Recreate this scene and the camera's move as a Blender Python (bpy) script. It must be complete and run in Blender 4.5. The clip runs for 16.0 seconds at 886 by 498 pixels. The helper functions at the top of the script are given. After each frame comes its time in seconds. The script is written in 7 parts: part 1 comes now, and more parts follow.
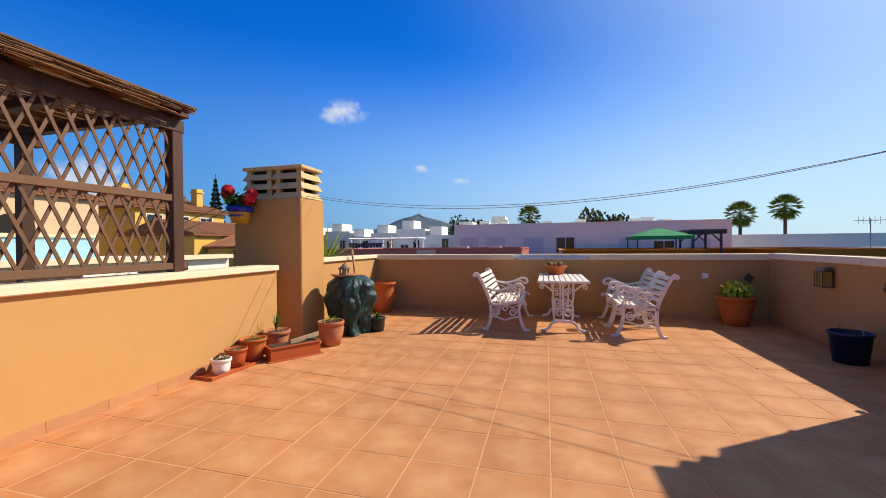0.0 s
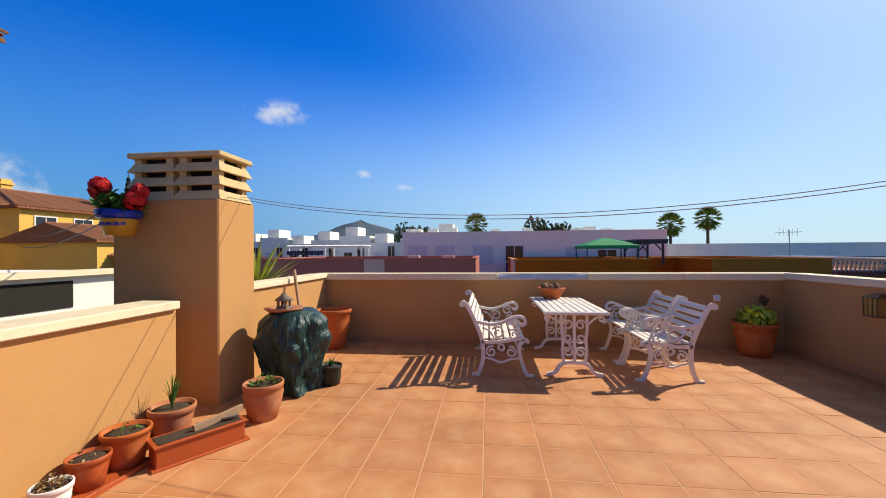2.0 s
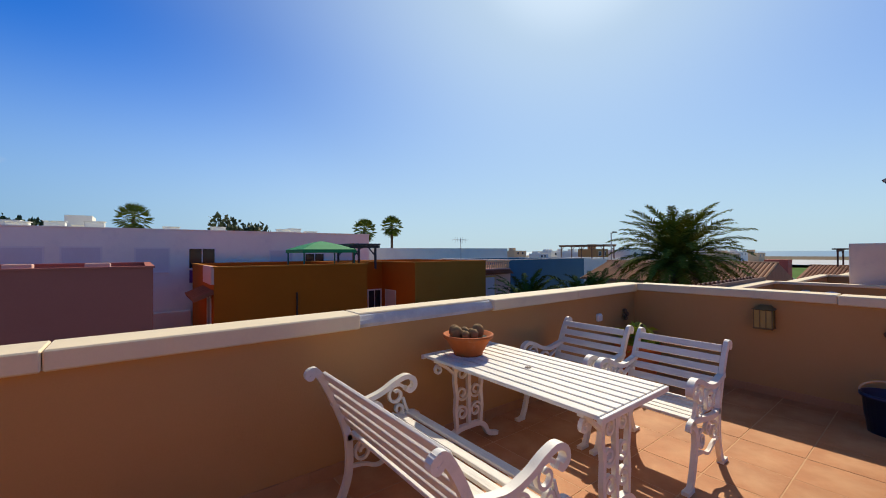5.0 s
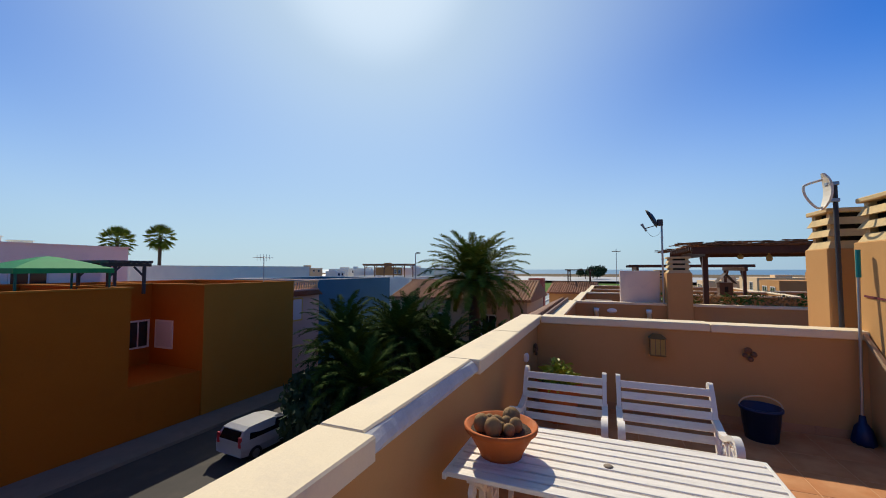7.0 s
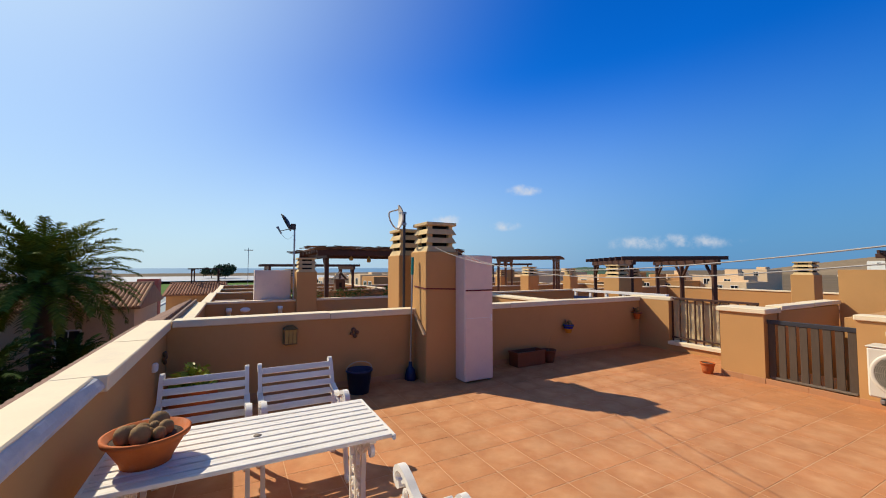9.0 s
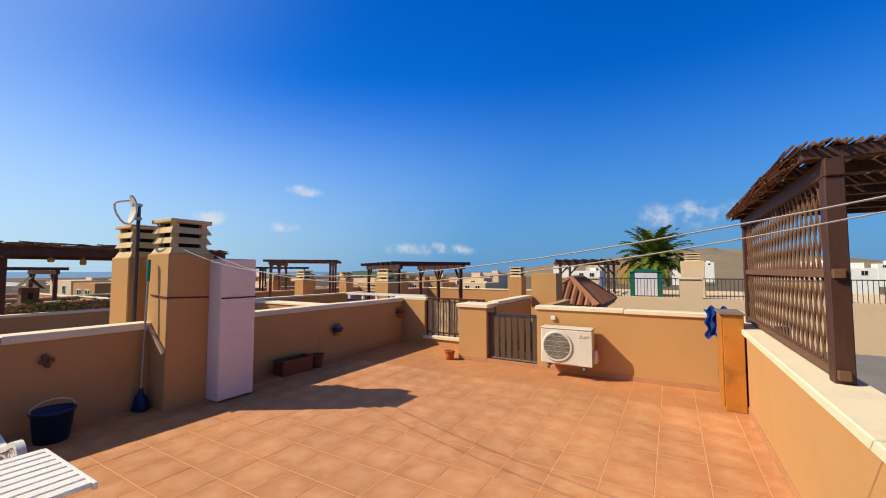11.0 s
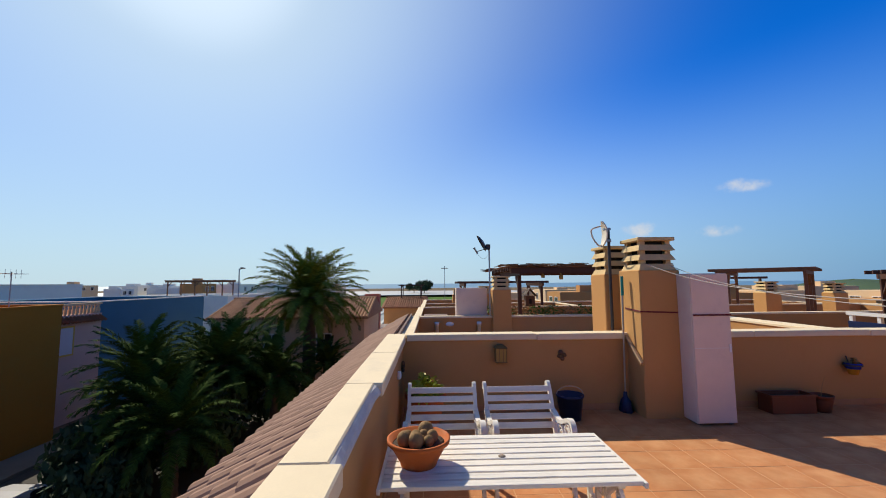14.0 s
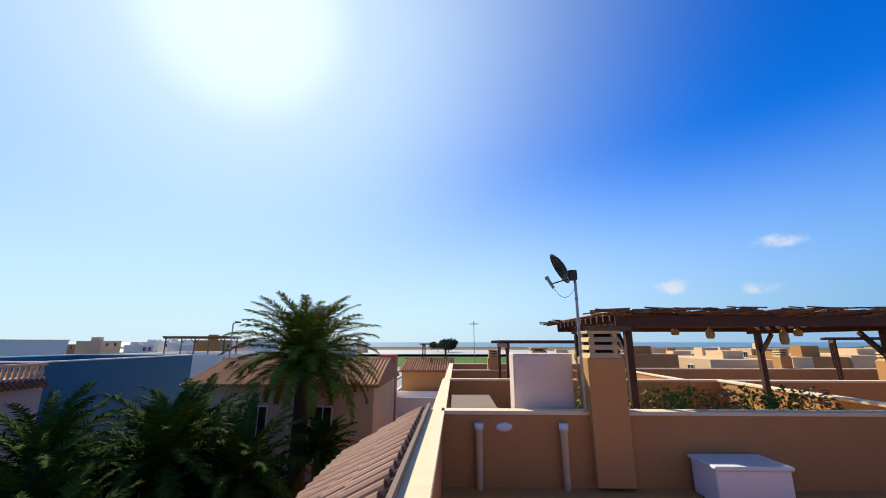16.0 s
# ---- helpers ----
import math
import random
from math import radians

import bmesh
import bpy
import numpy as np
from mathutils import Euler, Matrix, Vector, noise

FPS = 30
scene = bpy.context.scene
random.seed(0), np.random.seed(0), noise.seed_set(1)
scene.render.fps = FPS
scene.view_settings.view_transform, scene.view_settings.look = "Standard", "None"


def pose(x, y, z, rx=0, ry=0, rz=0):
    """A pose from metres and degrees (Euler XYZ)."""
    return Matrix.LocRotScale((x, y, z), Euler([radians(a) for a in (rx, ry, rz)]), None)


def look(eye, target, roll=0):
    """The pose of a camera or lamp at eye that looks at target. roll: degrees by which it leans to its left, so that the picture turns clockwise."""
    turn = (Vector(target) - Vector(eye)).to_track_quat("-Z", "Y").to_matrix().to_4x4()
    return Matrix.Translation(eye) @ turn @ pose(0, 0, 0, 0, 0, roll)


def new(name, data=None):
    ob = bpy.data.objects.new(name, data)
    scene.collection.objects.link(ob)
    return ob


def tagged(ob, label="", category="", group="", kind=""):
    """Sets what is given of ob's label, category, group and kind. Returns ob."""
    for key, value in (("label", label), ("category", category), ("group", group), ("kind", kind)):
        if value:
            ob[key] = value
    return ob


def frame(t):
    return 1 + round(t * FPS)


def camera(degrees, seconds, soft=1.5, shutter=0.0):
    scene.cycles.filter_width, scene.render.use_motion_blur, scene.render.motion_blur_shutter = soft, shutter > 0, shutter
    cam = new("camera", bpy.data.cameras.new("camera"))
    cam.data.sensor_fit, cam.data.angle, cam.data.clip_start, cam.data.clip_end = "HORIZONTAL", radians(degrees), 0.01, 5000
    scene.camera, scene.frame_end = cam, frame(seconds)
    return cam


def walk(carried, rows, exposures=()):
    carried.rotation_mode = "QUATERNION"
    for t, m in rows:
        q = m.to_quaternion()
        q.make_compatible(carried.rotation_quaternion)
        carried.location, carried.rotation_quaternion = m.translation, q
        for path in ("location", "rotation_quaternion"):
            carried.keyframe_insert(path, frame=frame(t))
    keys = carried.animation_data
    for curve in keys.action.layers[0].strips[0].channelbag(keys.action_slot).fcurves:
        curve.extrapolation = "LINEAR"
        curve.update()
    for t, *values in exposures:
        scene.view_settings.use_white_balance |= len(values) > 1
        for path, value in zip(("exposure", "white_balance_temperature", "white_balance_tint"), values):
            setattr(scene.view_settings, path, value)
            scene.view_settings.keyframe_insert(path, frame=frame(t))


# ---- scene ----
cam = camera(97.3, 16.0, soft=1.0)
PATH = [
    (0, (0.118, 0.874, 1.222), (-0.394, 2.807, 1.202), -0.5),
    (0.5, (0.157, 1.242, 1.27), (-0.71, 3.044, 1.244), -0.3),
    (1, (0.016, 1.57, 1.338), (-0.919, 3.338, 1.315), -0.3),
    (1.5, (-0.293, 1.873, 1.363), (-1.014, 3.738, 1.356), -0.3),
    (2, (-0.597, 2.108, 1.376), (-0.824, 4.095, 1.388), -0.4),
    (2.5, (-0.879, 2.555, 1.362), (-0.556, 4.528, 1.382), -0.6),
    (3, (-1.208, 3.02, 1.405), (-0.508, 4.894, 1.423), -0.2),
    (5.5, (-1.637, 5.992, 1.508), (-0.297, 7.477, 1.534), -0.5),
    (6, (-1.639, 6.442, 1.594), (-0.143, 7.769, 1.635), -0.4),
    (6.5, (-1.712, 6.822, 1.644), (-0.045, 7.926, 1.712), -0.0),
    (7, (-1.708, 7.094, 1.653), (0.136, 7.862, 1.755), -0.0),
    (7.5, (-1.828, 7.311, 1.669), (0.146, 7.61, 1.78), 0.1),
    (8, (-1.971, 7.371, 1.682), (0.017, 7.175, 1.792), 0.3),
    (8.5, (-2.095, 7.301, 1.685), (-0.189, 6.701, 1.788), 0.0),
    (9, (-2.163, 7.236, 1.678), (-0.4, 6.295, 1.773), 0.0),
    (9.5, (-2.228, 7.208, 1.683), (-0.651, 5.981, 1.773), 0.0),
    (10, (-2.293, 7.174, 1.69), (-0.906, 5.735, 1.777), -0.2),
    (11.15, (-2.34, 7.2, 1.696), (-1.34, 5.472, 1.81), 0.0),
    (12.5, (-2.201, 7.29, 1.703), (-0.701, 5.974, 1.848), 0.2),
    (13, (-2.158, 7.416, 1.741), (-0.358, 6.556, 1.884), 0.1),
    (13.5, (-2.137, 7.504, 1.764), (-0.182, 7.108, 1.918), -0.1),
    (14, (-2.108, 7.522, 1.767), (-0.116, 7.46, 1.941), -0.5),
    (14.5, (-1.73, 7.62, 1.672), (0.258, 7.701, 1.875), -0.4),
    (15, (-0.5, 7.69, 1.695), (1.48, 7.762, 1.964), -0.5),
    (15.5, (0.85, 7.68, 1.74), (2.825, 7.725, 2.05), -0.3),
    (16, (3.5, 7.7, 1.8), (5.444, 7.761, 2.262), 0.0),
]
walk(cam, [(t, look(eye, target, roll)) for t, eye, target, roll in PATH],
     [(0, 0.15), (3, 0.08), (5.5, -0.15), (7.5, -0.16), (8.5, -0.04), (9.5, 0.06), (12.5, 0.09), (13.5, 0.0), (14.5, -0.05), (15.2, 0.02), (16, 0.22)])

# ---------------------------------------------------------------- light
SUN_AZ, SUN_EL = radians(33), radians(40)          # azimuth from +x towards +y
world = bpy.data.worlds.new("sky")
scene.world = world
world.use_nodes = True
wt = world.node_tree
wt.nodes.clear()


def node(tree, kind, **kw):
    n = tree.nodes.new(kind)
    for k, v in kw.items():
        if k in n.inputs:
            n.inputs[k].default_value = v
    return n


sky = node(wt, "ShaderNodeTexSky")
sky.sky_type = "NISHITA"
sky.sun_disc = False
sky.sun_elevation = SUN_EL
sky.sun_rotation = radians(90) - SUN_AZ
sky.altitude = 0
sky.air_density, sky.dust_density, sky.ozone_density = 1.0, 0.6, 3.0
coord = node(wt, "ShaderNodeTexCoord")


def wmath(op, a, b=None, c=None):
    n = wt.nodes.new("ShaderNodeMath")
    n.operation = op
    for i, v in enumerate((a, b, c)):
        if v is None:
            continue
        if isinstance(v, (int, float)):
            n.inputs[i].default_value = v
        else:
            wt.links.new(v, n.inputs[i])
    return n.outputs[0]


def wvec(op, a, b):
    n = wt.nodes.new("ShaderNodeVectorMath")
    n.operation = op
    wt.links.new(a, n.inputs[0])
    n.inputs[1].default_value = b
    return n


# small fair-weather clouds: azimuth and elevation in degrees, half width, half height, strength
CLOUDS = [(119, 18.5, 3.2, 1.4, 0.62), (108, 11.0, 1.2, 0.6, 0.5), (102, 9.3, 1.1, 0.5, 0.5), (128, 4.0, 4.0, 1.3, 0.45),
          (147, 5.5, 4.5, 3.4, 0.8), (158, 4.0, 9.0, 3.5, 0.6), (-40, 11.0, 2.0, 0.7, 0.6), (-29, 6.6, 2.2, 0.9, 0.55), (-37, 6.0, 2.0, 0.6, 0.4),
          (-58, 3.2, 6.5, 0.9, 0.5), (-92, 7.0, 6.0, 1.6, 0.45)]
noise_n = node(wt, "ShaderNodeTexNoise", Scale=26.0, Detail=8.0, Roughness=0.6)
wt.links.new(coord.outputs["Generated"], noise_n.inputs["Vector"])
mask = None
for az, el, hw, hh, amp in CLOUDS:
    a, e = radians(az), radians(el)
    out = Vector((math.cos(e) * math.cos(a), math.cos(e) * math.sin(a), math.sin(e)))
    right = Vector((math.sin(a), -math.cos(a), 0))
    up = right.cross(out)
    u = wvec("DOT_PRODUCT", coord.outputs["Generated"], right).outputs["Value"]
    v = wvec("DOT_PRODUCT", coord.outputs["Generated"], up).outputs["Value"]
    w = wvec("DOT_PRODUCT", coord.outputs["Generated"], out).outputs["Value"]
    r2 = wmath("ADD", wmath("POWER", wmath("MULTIPLY", u, 1 / math.sin(radians(hw))), 2), wmath("POWER", wmath("MULTIPLY", v, 1 / math.sin(radians(hh))), 2))
    m = wmath("MULTIPLY", wmath("MULTIPLY", wmath("MAXIMUM", wmath("SUBTRACT", 1, wmath("MULTIPLY", r2, 0.45)), 0), wmath("GREATER_THAN", w, 0)), amp)
    mask = m if mask is None else wmath("MAXIMUM", mask, m)
shape = wmath("ADD", noise_n.outputs["Fac"], wmath("MULTIPLY", mask, 0.5))
ramp = wt.nodes.new("ShaderNodeMapRange")
ramp.interpolation_type = "SMOOTHSTEP"
ramp.inputs["From Min"].default_value, ramp.inputs["From Max"].default_value = 0.55, 1.0
wt.links.new(shape, ramp.inputs["Value"])
cloud = wmath("MULTIPLY", wmath("MINIMUM", wmath("MULTIPLY", mask, 2.2), 0.9), ramp.outputs["Result"])
mix = wt.nodes.new("ShaderNodeMix")
mix.data_type = "RGBA"
wt.links.new(cloud, mix.inputs["Factor"])
sat = node(wt, "ShaderNodeHueSaturation", Saturation=1.45, Value=1.0)
wt.links.new(sky.outputs[0], sat.inputs["Color"])
# pale haze low over the horizon
sep = wt.nodes.new("ShaderNodeSeparateXYZ")
wt.links.new(coord.outputs["Generated"], sep.inputs[0])
hz = wt.nodes.new("ShaderNodeMapRange")
hz.interpolation_type = "SMOOTHSTEP"
hz.inputs["From Min"].default_value, hz.inputs["From Max"].default_value = 0.46, -0.02
hz.inputs["To Max"].default_value = 0.92
wt.links.new(sep.outputs["Z"], hz.inputs["Value"])
haze = wt.nodes.new("ShaderNodeMix")
haze.data_type = "RGBA"
wt.links.new(hz.outputs[0], haze.inputs["Factor"])
tint = wt.nodes.new("ShaderNodeMix")
tint.data_type, tint.blend_type = "RGBA", "MULTIPLY"
tint.inputs["Factor"].default_value = 1.0
tint.inputs["B"].default_value = (0.3, 1.05, 1.68, 1)
wt.links.new(sat.outputs[0], tint.inputs["A"])
# whiter aureole round the sun
near = wvec("DOT_PRODUCT", coord.outputs["Generated"], tuple(math.cos(SUN_EL) * c for c in (math.cos(SUN_AZ), math.sin(SUN_AZ))) + (math.sin(SUN_EL),)).outputs["Value"]
aur = wt.nodes.new("ShaderNodeMapRange")
aur.interpolation_type = "LINEAR"
aur.inputs["From Min"].default_value, aur.inputs["From Max"].default_value = 0.40, 1.0
wt.links.new(near, aur.inputs["Value"])
ring = wt.nodes.new("ShaderNodeMix")
ring.data_type = "RGBA"
wt.links.new(wmath("POWER", aur.outputs[0], 3.0), ring.inputs["Factor"])
wt.links.new(tint.outputs["Result"], ring.inputs["A"])
ring.inputs["B"].default_value = (7.4, 9.1, 10.8, 1)
lobe = wt.nodes.new("ShaderNodeMapRange")
lobe.inputs["From Min"].default_value, lobe.inputs["From Max"].default_value = 0.25, 0.78
lobe.inputs["To Min"].default_value, lobe.inputs["To Max"].default_value = 1.40, 0.98
wt.links.new(near, lobe.inputs["Value"])
lobed = wt.nodes.new("ShaderNodeVectorMath")
lobed.operation = "SCALE"
wt.links.new(ring.outputs["Result"], lobed.inputs[0])
wt.links.new(lobe.outputs[0], lobed.inputs["Scale"])
wt.links.new(lobed.outputs[0], haze.inputs["A"])
pale = wt.nodes.new("ShaderNodeMix")
pale.data_type = "RGBA"
side = wt.nodes.new("ShaderNodeMapRange")
side.inputs["From Min"].default_value, side.inputs["From Max"].default_value = -0.05, 0.7
wt.links.new(near, side.inputs["Value"])
wt.links.new(side.outputs[0], pale.inputs["Factor"])
pale.inputs["A"].default_value = (1.75, 4.1, 7.8, 1)
pale.inputs["B"].default_value = (7.1, 8.9, 10.1, 1)
wt.links.new(pale.outputs["Result"], haze.inputs["B"])
# the whole sky grows deeper on the side away from the sun
deep = wt.nodes.new("ShaderNodeMapRange")
deep.inputs["From Min"].default_value, deep.inputs["From Max"].default_value = -0.3, 0.6
deep.inputs["To Min"].default_value, deep.inputs["To Max"].default_value = 0.82, 1.0
wt.links.new(near, deep.inputs["Value"])
deeper = wt.nodes.new("ShaderNodeVectorMath")
deeper.operation = "SCALE"
wt.links.new(haze.outputs["Result"], deeper.inputs[0])
wt.links.new(deep.outputs[0], deeper.inputs["Scale"])
# dimmer and plainer towards the zenith
zen = wt.nodes.new("ShaderNodeMapRange")
zen.interpolation_type = "SMOOTHSTEP"
zen.inputs["From Min"].default_value, zen.inputs["From Max"].default_value = 0.70, 0.93
wt.links.new(sep.outputs["Z"], zen.inputs["Value"])
zenith = wt.nodes.new("ShaderNodeMix")
zenith.data_type = "RGBA"
wt.links.new(zen.outputs[0], zenith.inputs["Factor"])
wt.links.new(deeper.outputs[0], zenith.inputs["A"])
zenith.inputs["B"].default_value = (1.4, 1.55, 1.7, 1)
# glare close round the sun
core = wt.nodes.new("ShaderNodeMapRange")
core.interpolation_type = "SMOOTHERSTEP"
core.inputs["From Min"].default_value, core.inputs["From Max"].default_value = 0.968, 1.0
core.inputs["To Max"].default_value = 2.0
wt.links.new(near, core.inputs["Value"])
glare = wt.nodes.new("ShaderNodeVectorMath")
wt.links.new(zenith.outputs["Result"], glare.inputs[0])
wt.links.new(core.outputs[0], glare.inputs[1])
wt.links.new(glare.outputs[0], mix.inputs["A"])
mix.inputs["B"].default_value = (8.2, 8.5, 9.0, 1)
bg = node(wt, "ShaderNodeBackground", Strength=0.083)
wt.links.new(mix.outputs["Result"], bg.inputs["Color"])
wo = wt.nodes.new("ShaderNodeOutputWorld")
wt.links.new(bg.outputs[0], wo.inputs["Surface"])

sun = bpy.data.lights.new("sun", "SUN")
sun.energy, sun.angle, sun.color = 5.2, radians(0.55), (1.0, 0.90, 0.72)
sun_ob = new("sun", sun)
sun_dir = Vector((math.cos(SUN_EL) * math.cos(SUN_AZ), math.cos(SUN_EL) * math.sin(SUN_AZ), math.sin(SUN_EL)))
sun_ob.matrix_world = look(sun_dir * 60, (0, 0, 0))

# ---------------------------------------------------------------- materials


def material(name, base, rough=0.7, vary=0.12, scale=4.0, fine=60.0, bump=0.15, metal=0.0, stain=None, stain_amount=0.0, island=0.0, spec=0.4,
             stretch=(1, 1, 1), dist=0.004, coords="Object"):
    m = bpy.data.materials.new(name)
    m.use_nodes = True
    t = m.node_tree
    p = t.nodes["Principled BSDF"]
    p.inputs["Roughness"].default_value = rough
    p.inputs["Metallic"].default_value = metal
    p.inputs["Specular IOR Level"].default_value = spec
    tc = t.nodes.new("ShaderNodeTexCoord")
    mp = t.nodes.new("ShaderNodeMapping")
    mp.inputs["Scale"].default_value = stretch
    t.links.new(tc.outputs[coords], mp.inputs["Vector"])
    big = node(t, "ShaderNodeTexNoise", Scale=scale, Detail=5.0, Roughness=0.6)
    small = node(t, "ShaderNodeTexNoise", Scale=fine, Detail=4.0, Roughness=0.65)
    for n in (big, small):
        t.links.new(mp.outputs[0], n.inputs["Vector"])
    val = t.nodes.new("ShaderNodeMath")
    val.operation = "MULTIPLY_ADD"
    t.links.new(big.outputs["Fac"], val.inputs[0])
    val.inputs[1].default_value = vary * 3.0
    val.inputs[2].default_value = 1 - vary * 1.5
    val2 = t.nodes.new("ShaderNodeMath")
    val2.operation = "MULTIPLY_ADD"
    t.links.new(small.outputs["Fac"], val2.inputs[0])
    val2.inputs[1].default_value = vary * 1.4
    val2.inputs[2].default_value = -vary * 0.7
    add = t.nodes.new("ShaderNodeMath")
    add.operation = "ADD"
    t.links.new(val.outputs[0], add.inputs[0])
    t.links.new(val2.outputs[0], add.inputs[1])
    fac = add.outputs[0]
    if island:
        info = t.nodes.new("ShaderNodeObjectInfo") if island > 0 else t.nodes.new("ShaderNodeNewGeometry")
        r = t.nodes.new("ShaderNodeMath")
        r.operation = "MULTIPLY_ADD"
        t.links.new(info.outputs["Random" if island > 0 else "Random Per Island"], r.inputs[0])
        r.inputs[1].default_value = 2 * abs(island)
        r.inputs[2].default_value = -abs(island)
        ad = t.nodes.new("ShaderNodeMath")
        ad.operation = "ADD"
        t.links.new(fac, ad.inputs[0])
        t.links.new(r.outputs[0], ad.inputs[1])
        fac = ad.outputs[0]
    mul = t.nodes.new("ShaderNodeVectorMath")
    mul.operation = "SCALE"
    mul.inputs[0].default_value = base
    t.links.new(fac, mul.inputs["Scale"])
    colour = mul.outputs[0]
    if stain:
        sn = node(t, "ShaderNodeTexNoise", Scale=scale * 0.7 + 0.6, Detail=8.0, Roughness=0.7)
        t.links.new(mp.outputs[0], sn.inputs["Vector"])
        mr = t.nodes.new("ShaderNodeMapRange")
        mr.inputs["From Min"].default_value, mr.inputs["From Max"].default_value = 0.52, 0.72
        mr.inputs["To Max"].default_value = stain_amount
        t.links.new(sn.outputs["Fac"], mr.inputs["Value"])
        mx = t.nodes.new("ShaderNodeMix")
        mx.data_type = "RGBA"
        t.links.new(mr.outputs[0], mx.inputs["Factor"])
        t.links.new(colour, mx.inputs["A"])
        mx.inputs["B"].default_value = (*stain, 1)
        colour = mx.outputs["Result"]
    t.links.new(colour, p.inputs["Base Color"])
    if bump:
        b = node(t, "ShaderNodeBump", Strength=bump, Distance=dist)
        t.links.new(small.outputs["Fac"], b.inputs["Height"])
        t.links.new(b.outputs[0], p.inputs["Normal"])
    return m


STUCCO = material("ochre_stucco", (0.52, 0.28, 0.105), 0.9, 0.05, 1.3, 90, 0.35, stain=(0.44, 0.23, 0.085), stain_amount=0.35, spec=0.12)
CAP = material("white_cap_paint", (0.78, 0.645, 0.43), 0.75, 0.05, 3.0, 70, 0.3, stain=(0.55, 0.46, 0.36), stain_amount=0.4, spec=0.25)
PATCH = material("bare_mortar", (0.55, 0.54, 0.53), 0.95, 0.15, 9.0, 60, 0.7, spec=0.1)
SKIRT = material("terracotta_skirting", (0.46, 0.22, 0.095), 0.65, 0.12, 5.0, 80, 0.2, island=0.04)
GROUT = material("pale_grout", (0.60, 0.35, 0.185), 0.95, 0.1, 6.0, 90, 0.4, spec=0.1)
WHITE_IRON = material("white_painted_iron", (0.80, 0.74, 0.64), 0.5, 0.05, 9.0, 120, 0.35, stain=(0.45, 0.40, 0.34), stain_amount=0.25)
WHITE_SLAT = material("white_painted_slats", (0.80, 0.74, 0.64), 0.6, 0.10, 6.0, 40, 0.5, stain=(0.36, 0.33, 0.29), stain_amount=0.5, stretch=(6, 0.6, 6), island=0.04)
POT = material("terracotta_pot", (0.48, 0.125, 0.03), 0.8, 0.12, 9.0, 90, 0.3, stain=(0.5, 0.36, 0.26), stain_amount=0.3, spec=0.2)
POT_PALE = material("weathered_terracotta", (0.44, 0.17, 0.075), 0.85, 0.15, 8.0, 80, 0.35, stain=(0.5, 0.40, 0.32), stain_amount=0.45, spec=0.2)
PLASTIC_POT = material("terracotta_plastic", (0.42, 0.085, 0.022), 0.45, 0.08, 6.0, 90, 0.1)
# Terracotta plastic made darker; the shade by the east wall is in its colour.
SHADED_PLASTIC = material("shade_darkened_plastic", (0.17, 0.048, 0.022), 0.5, 0.12, 6.0, 90, 0.1)
WHITE_PLASTIC = material("white_plastic", (0.78, 0.78, 0.76), 0.4, 0.04, 5.0, 90, 0.05)
DARK_PLASTIC = material("dark_green_plastic", (0.012, 0.022, 0.016), 0.4, 0.15, 5.0, 90, 0.05)
BLUE_PLASTIC = material("blue_plastic", (0.008, 0.018, 0.07), 0.4, 0.1, 5.0, 90, 0.05)
SOIL = material("potting_soil", (0.06, 0.04, 0.025), 0.95, 0.3, 30, 120, 0.8, dist=0.01)
LEAF = material("pot_plant_leaf", (0.07, 0.16, 0.025), 0.65, 0.25, 20, 90, 0.2, island=-0.25, spec=0.2)
LEAF_YELLOW = material("yellow_green_leaf", (0.36, 0.40, 0.03), 0.55, 0.2, 20, 90, 0.2, island=-0.25)
LEAF_DRY = material("dry_leaf", (0.27, 0.17, 0.07), 0.8, 0.25, 20, 90, 0.2, island=-0.25)
CACTUS = material("cactus_skin", (0.27, 0.16, 0.065), 0.8, 0.2, 40, 200, 0.6)
RED = material("red_petal", (0.55, 0.012, 0.012), 0.6, 0.15, 20, 90, 0.1, island=-0.2)
TARP = material("dark_green_tarpaulin", (0.010, 0.040, 0.037), 0.38, 0.35, 9.0, 26, 0.9, spec=0.4, dist=0.012)
BROWN_WOOD = material("dark_stained_wood", (0.06, 0.021, 0.010), 0.6, 0.25, 4.0, 60, 0.4, stretch=(4, 4, 0.6), stain=(0.11, 0.05, 0.025), stain_amount=0.4)
LATTICE = material("brown_lattice_wood", (0.14, 0.065, 0.030), 0.65, 0.2, 5.0, 60, 0.35, island=0.12)
REED = material("dry_reed", (0.17, 0.080, 0.035), 0.8, 0.3, 3.0, 40, 0.3, island=-0.45)
DARK_SLAT = material("dark_weathered_slat", (0.085, 0.058, 0.036), 0.75, 0.2, 6.0, 60, 0.5, stretch=(6, 6, 1), island=0.1)
GREY_WOOD = material("weathered_grey_wood", (0.19, 0.145, 0.105), 0.8, 0.2, 6.0, 60, 0.5, stretch=(1, 1, 6))
PALE_WOOD = material("pale_worn_wood", (0.40, 0.26, 0.15), 0.75, 0.2, 6.0, 60, 0.4)
ORANGE_WOOD = material("orange_varnished_wood", (0.46, 0.17, 0.025), 0.4, 0.25, 3.0, 30, 0.2, stain=(0.12, 0.05, 0.02), stain_amount=0.7, stretch=(1, 5, 1))
CONCRETE_CAP = material("cream_precast_concrete", (0.60, 0.44, 0.22), 0.9, 0.14, 7.0, 90, 0.5, stain=(0.3, 0.25, 0.18), stain_amount=0.4, spec=0.15)
# Near-black fill for openings; the shade inside them is put into the colour.
DARK_VOID = material("dark_opening_fill", (0.02, 0.016, 0.012), 0.95, 0.2, 8.0, 60, 0.1)
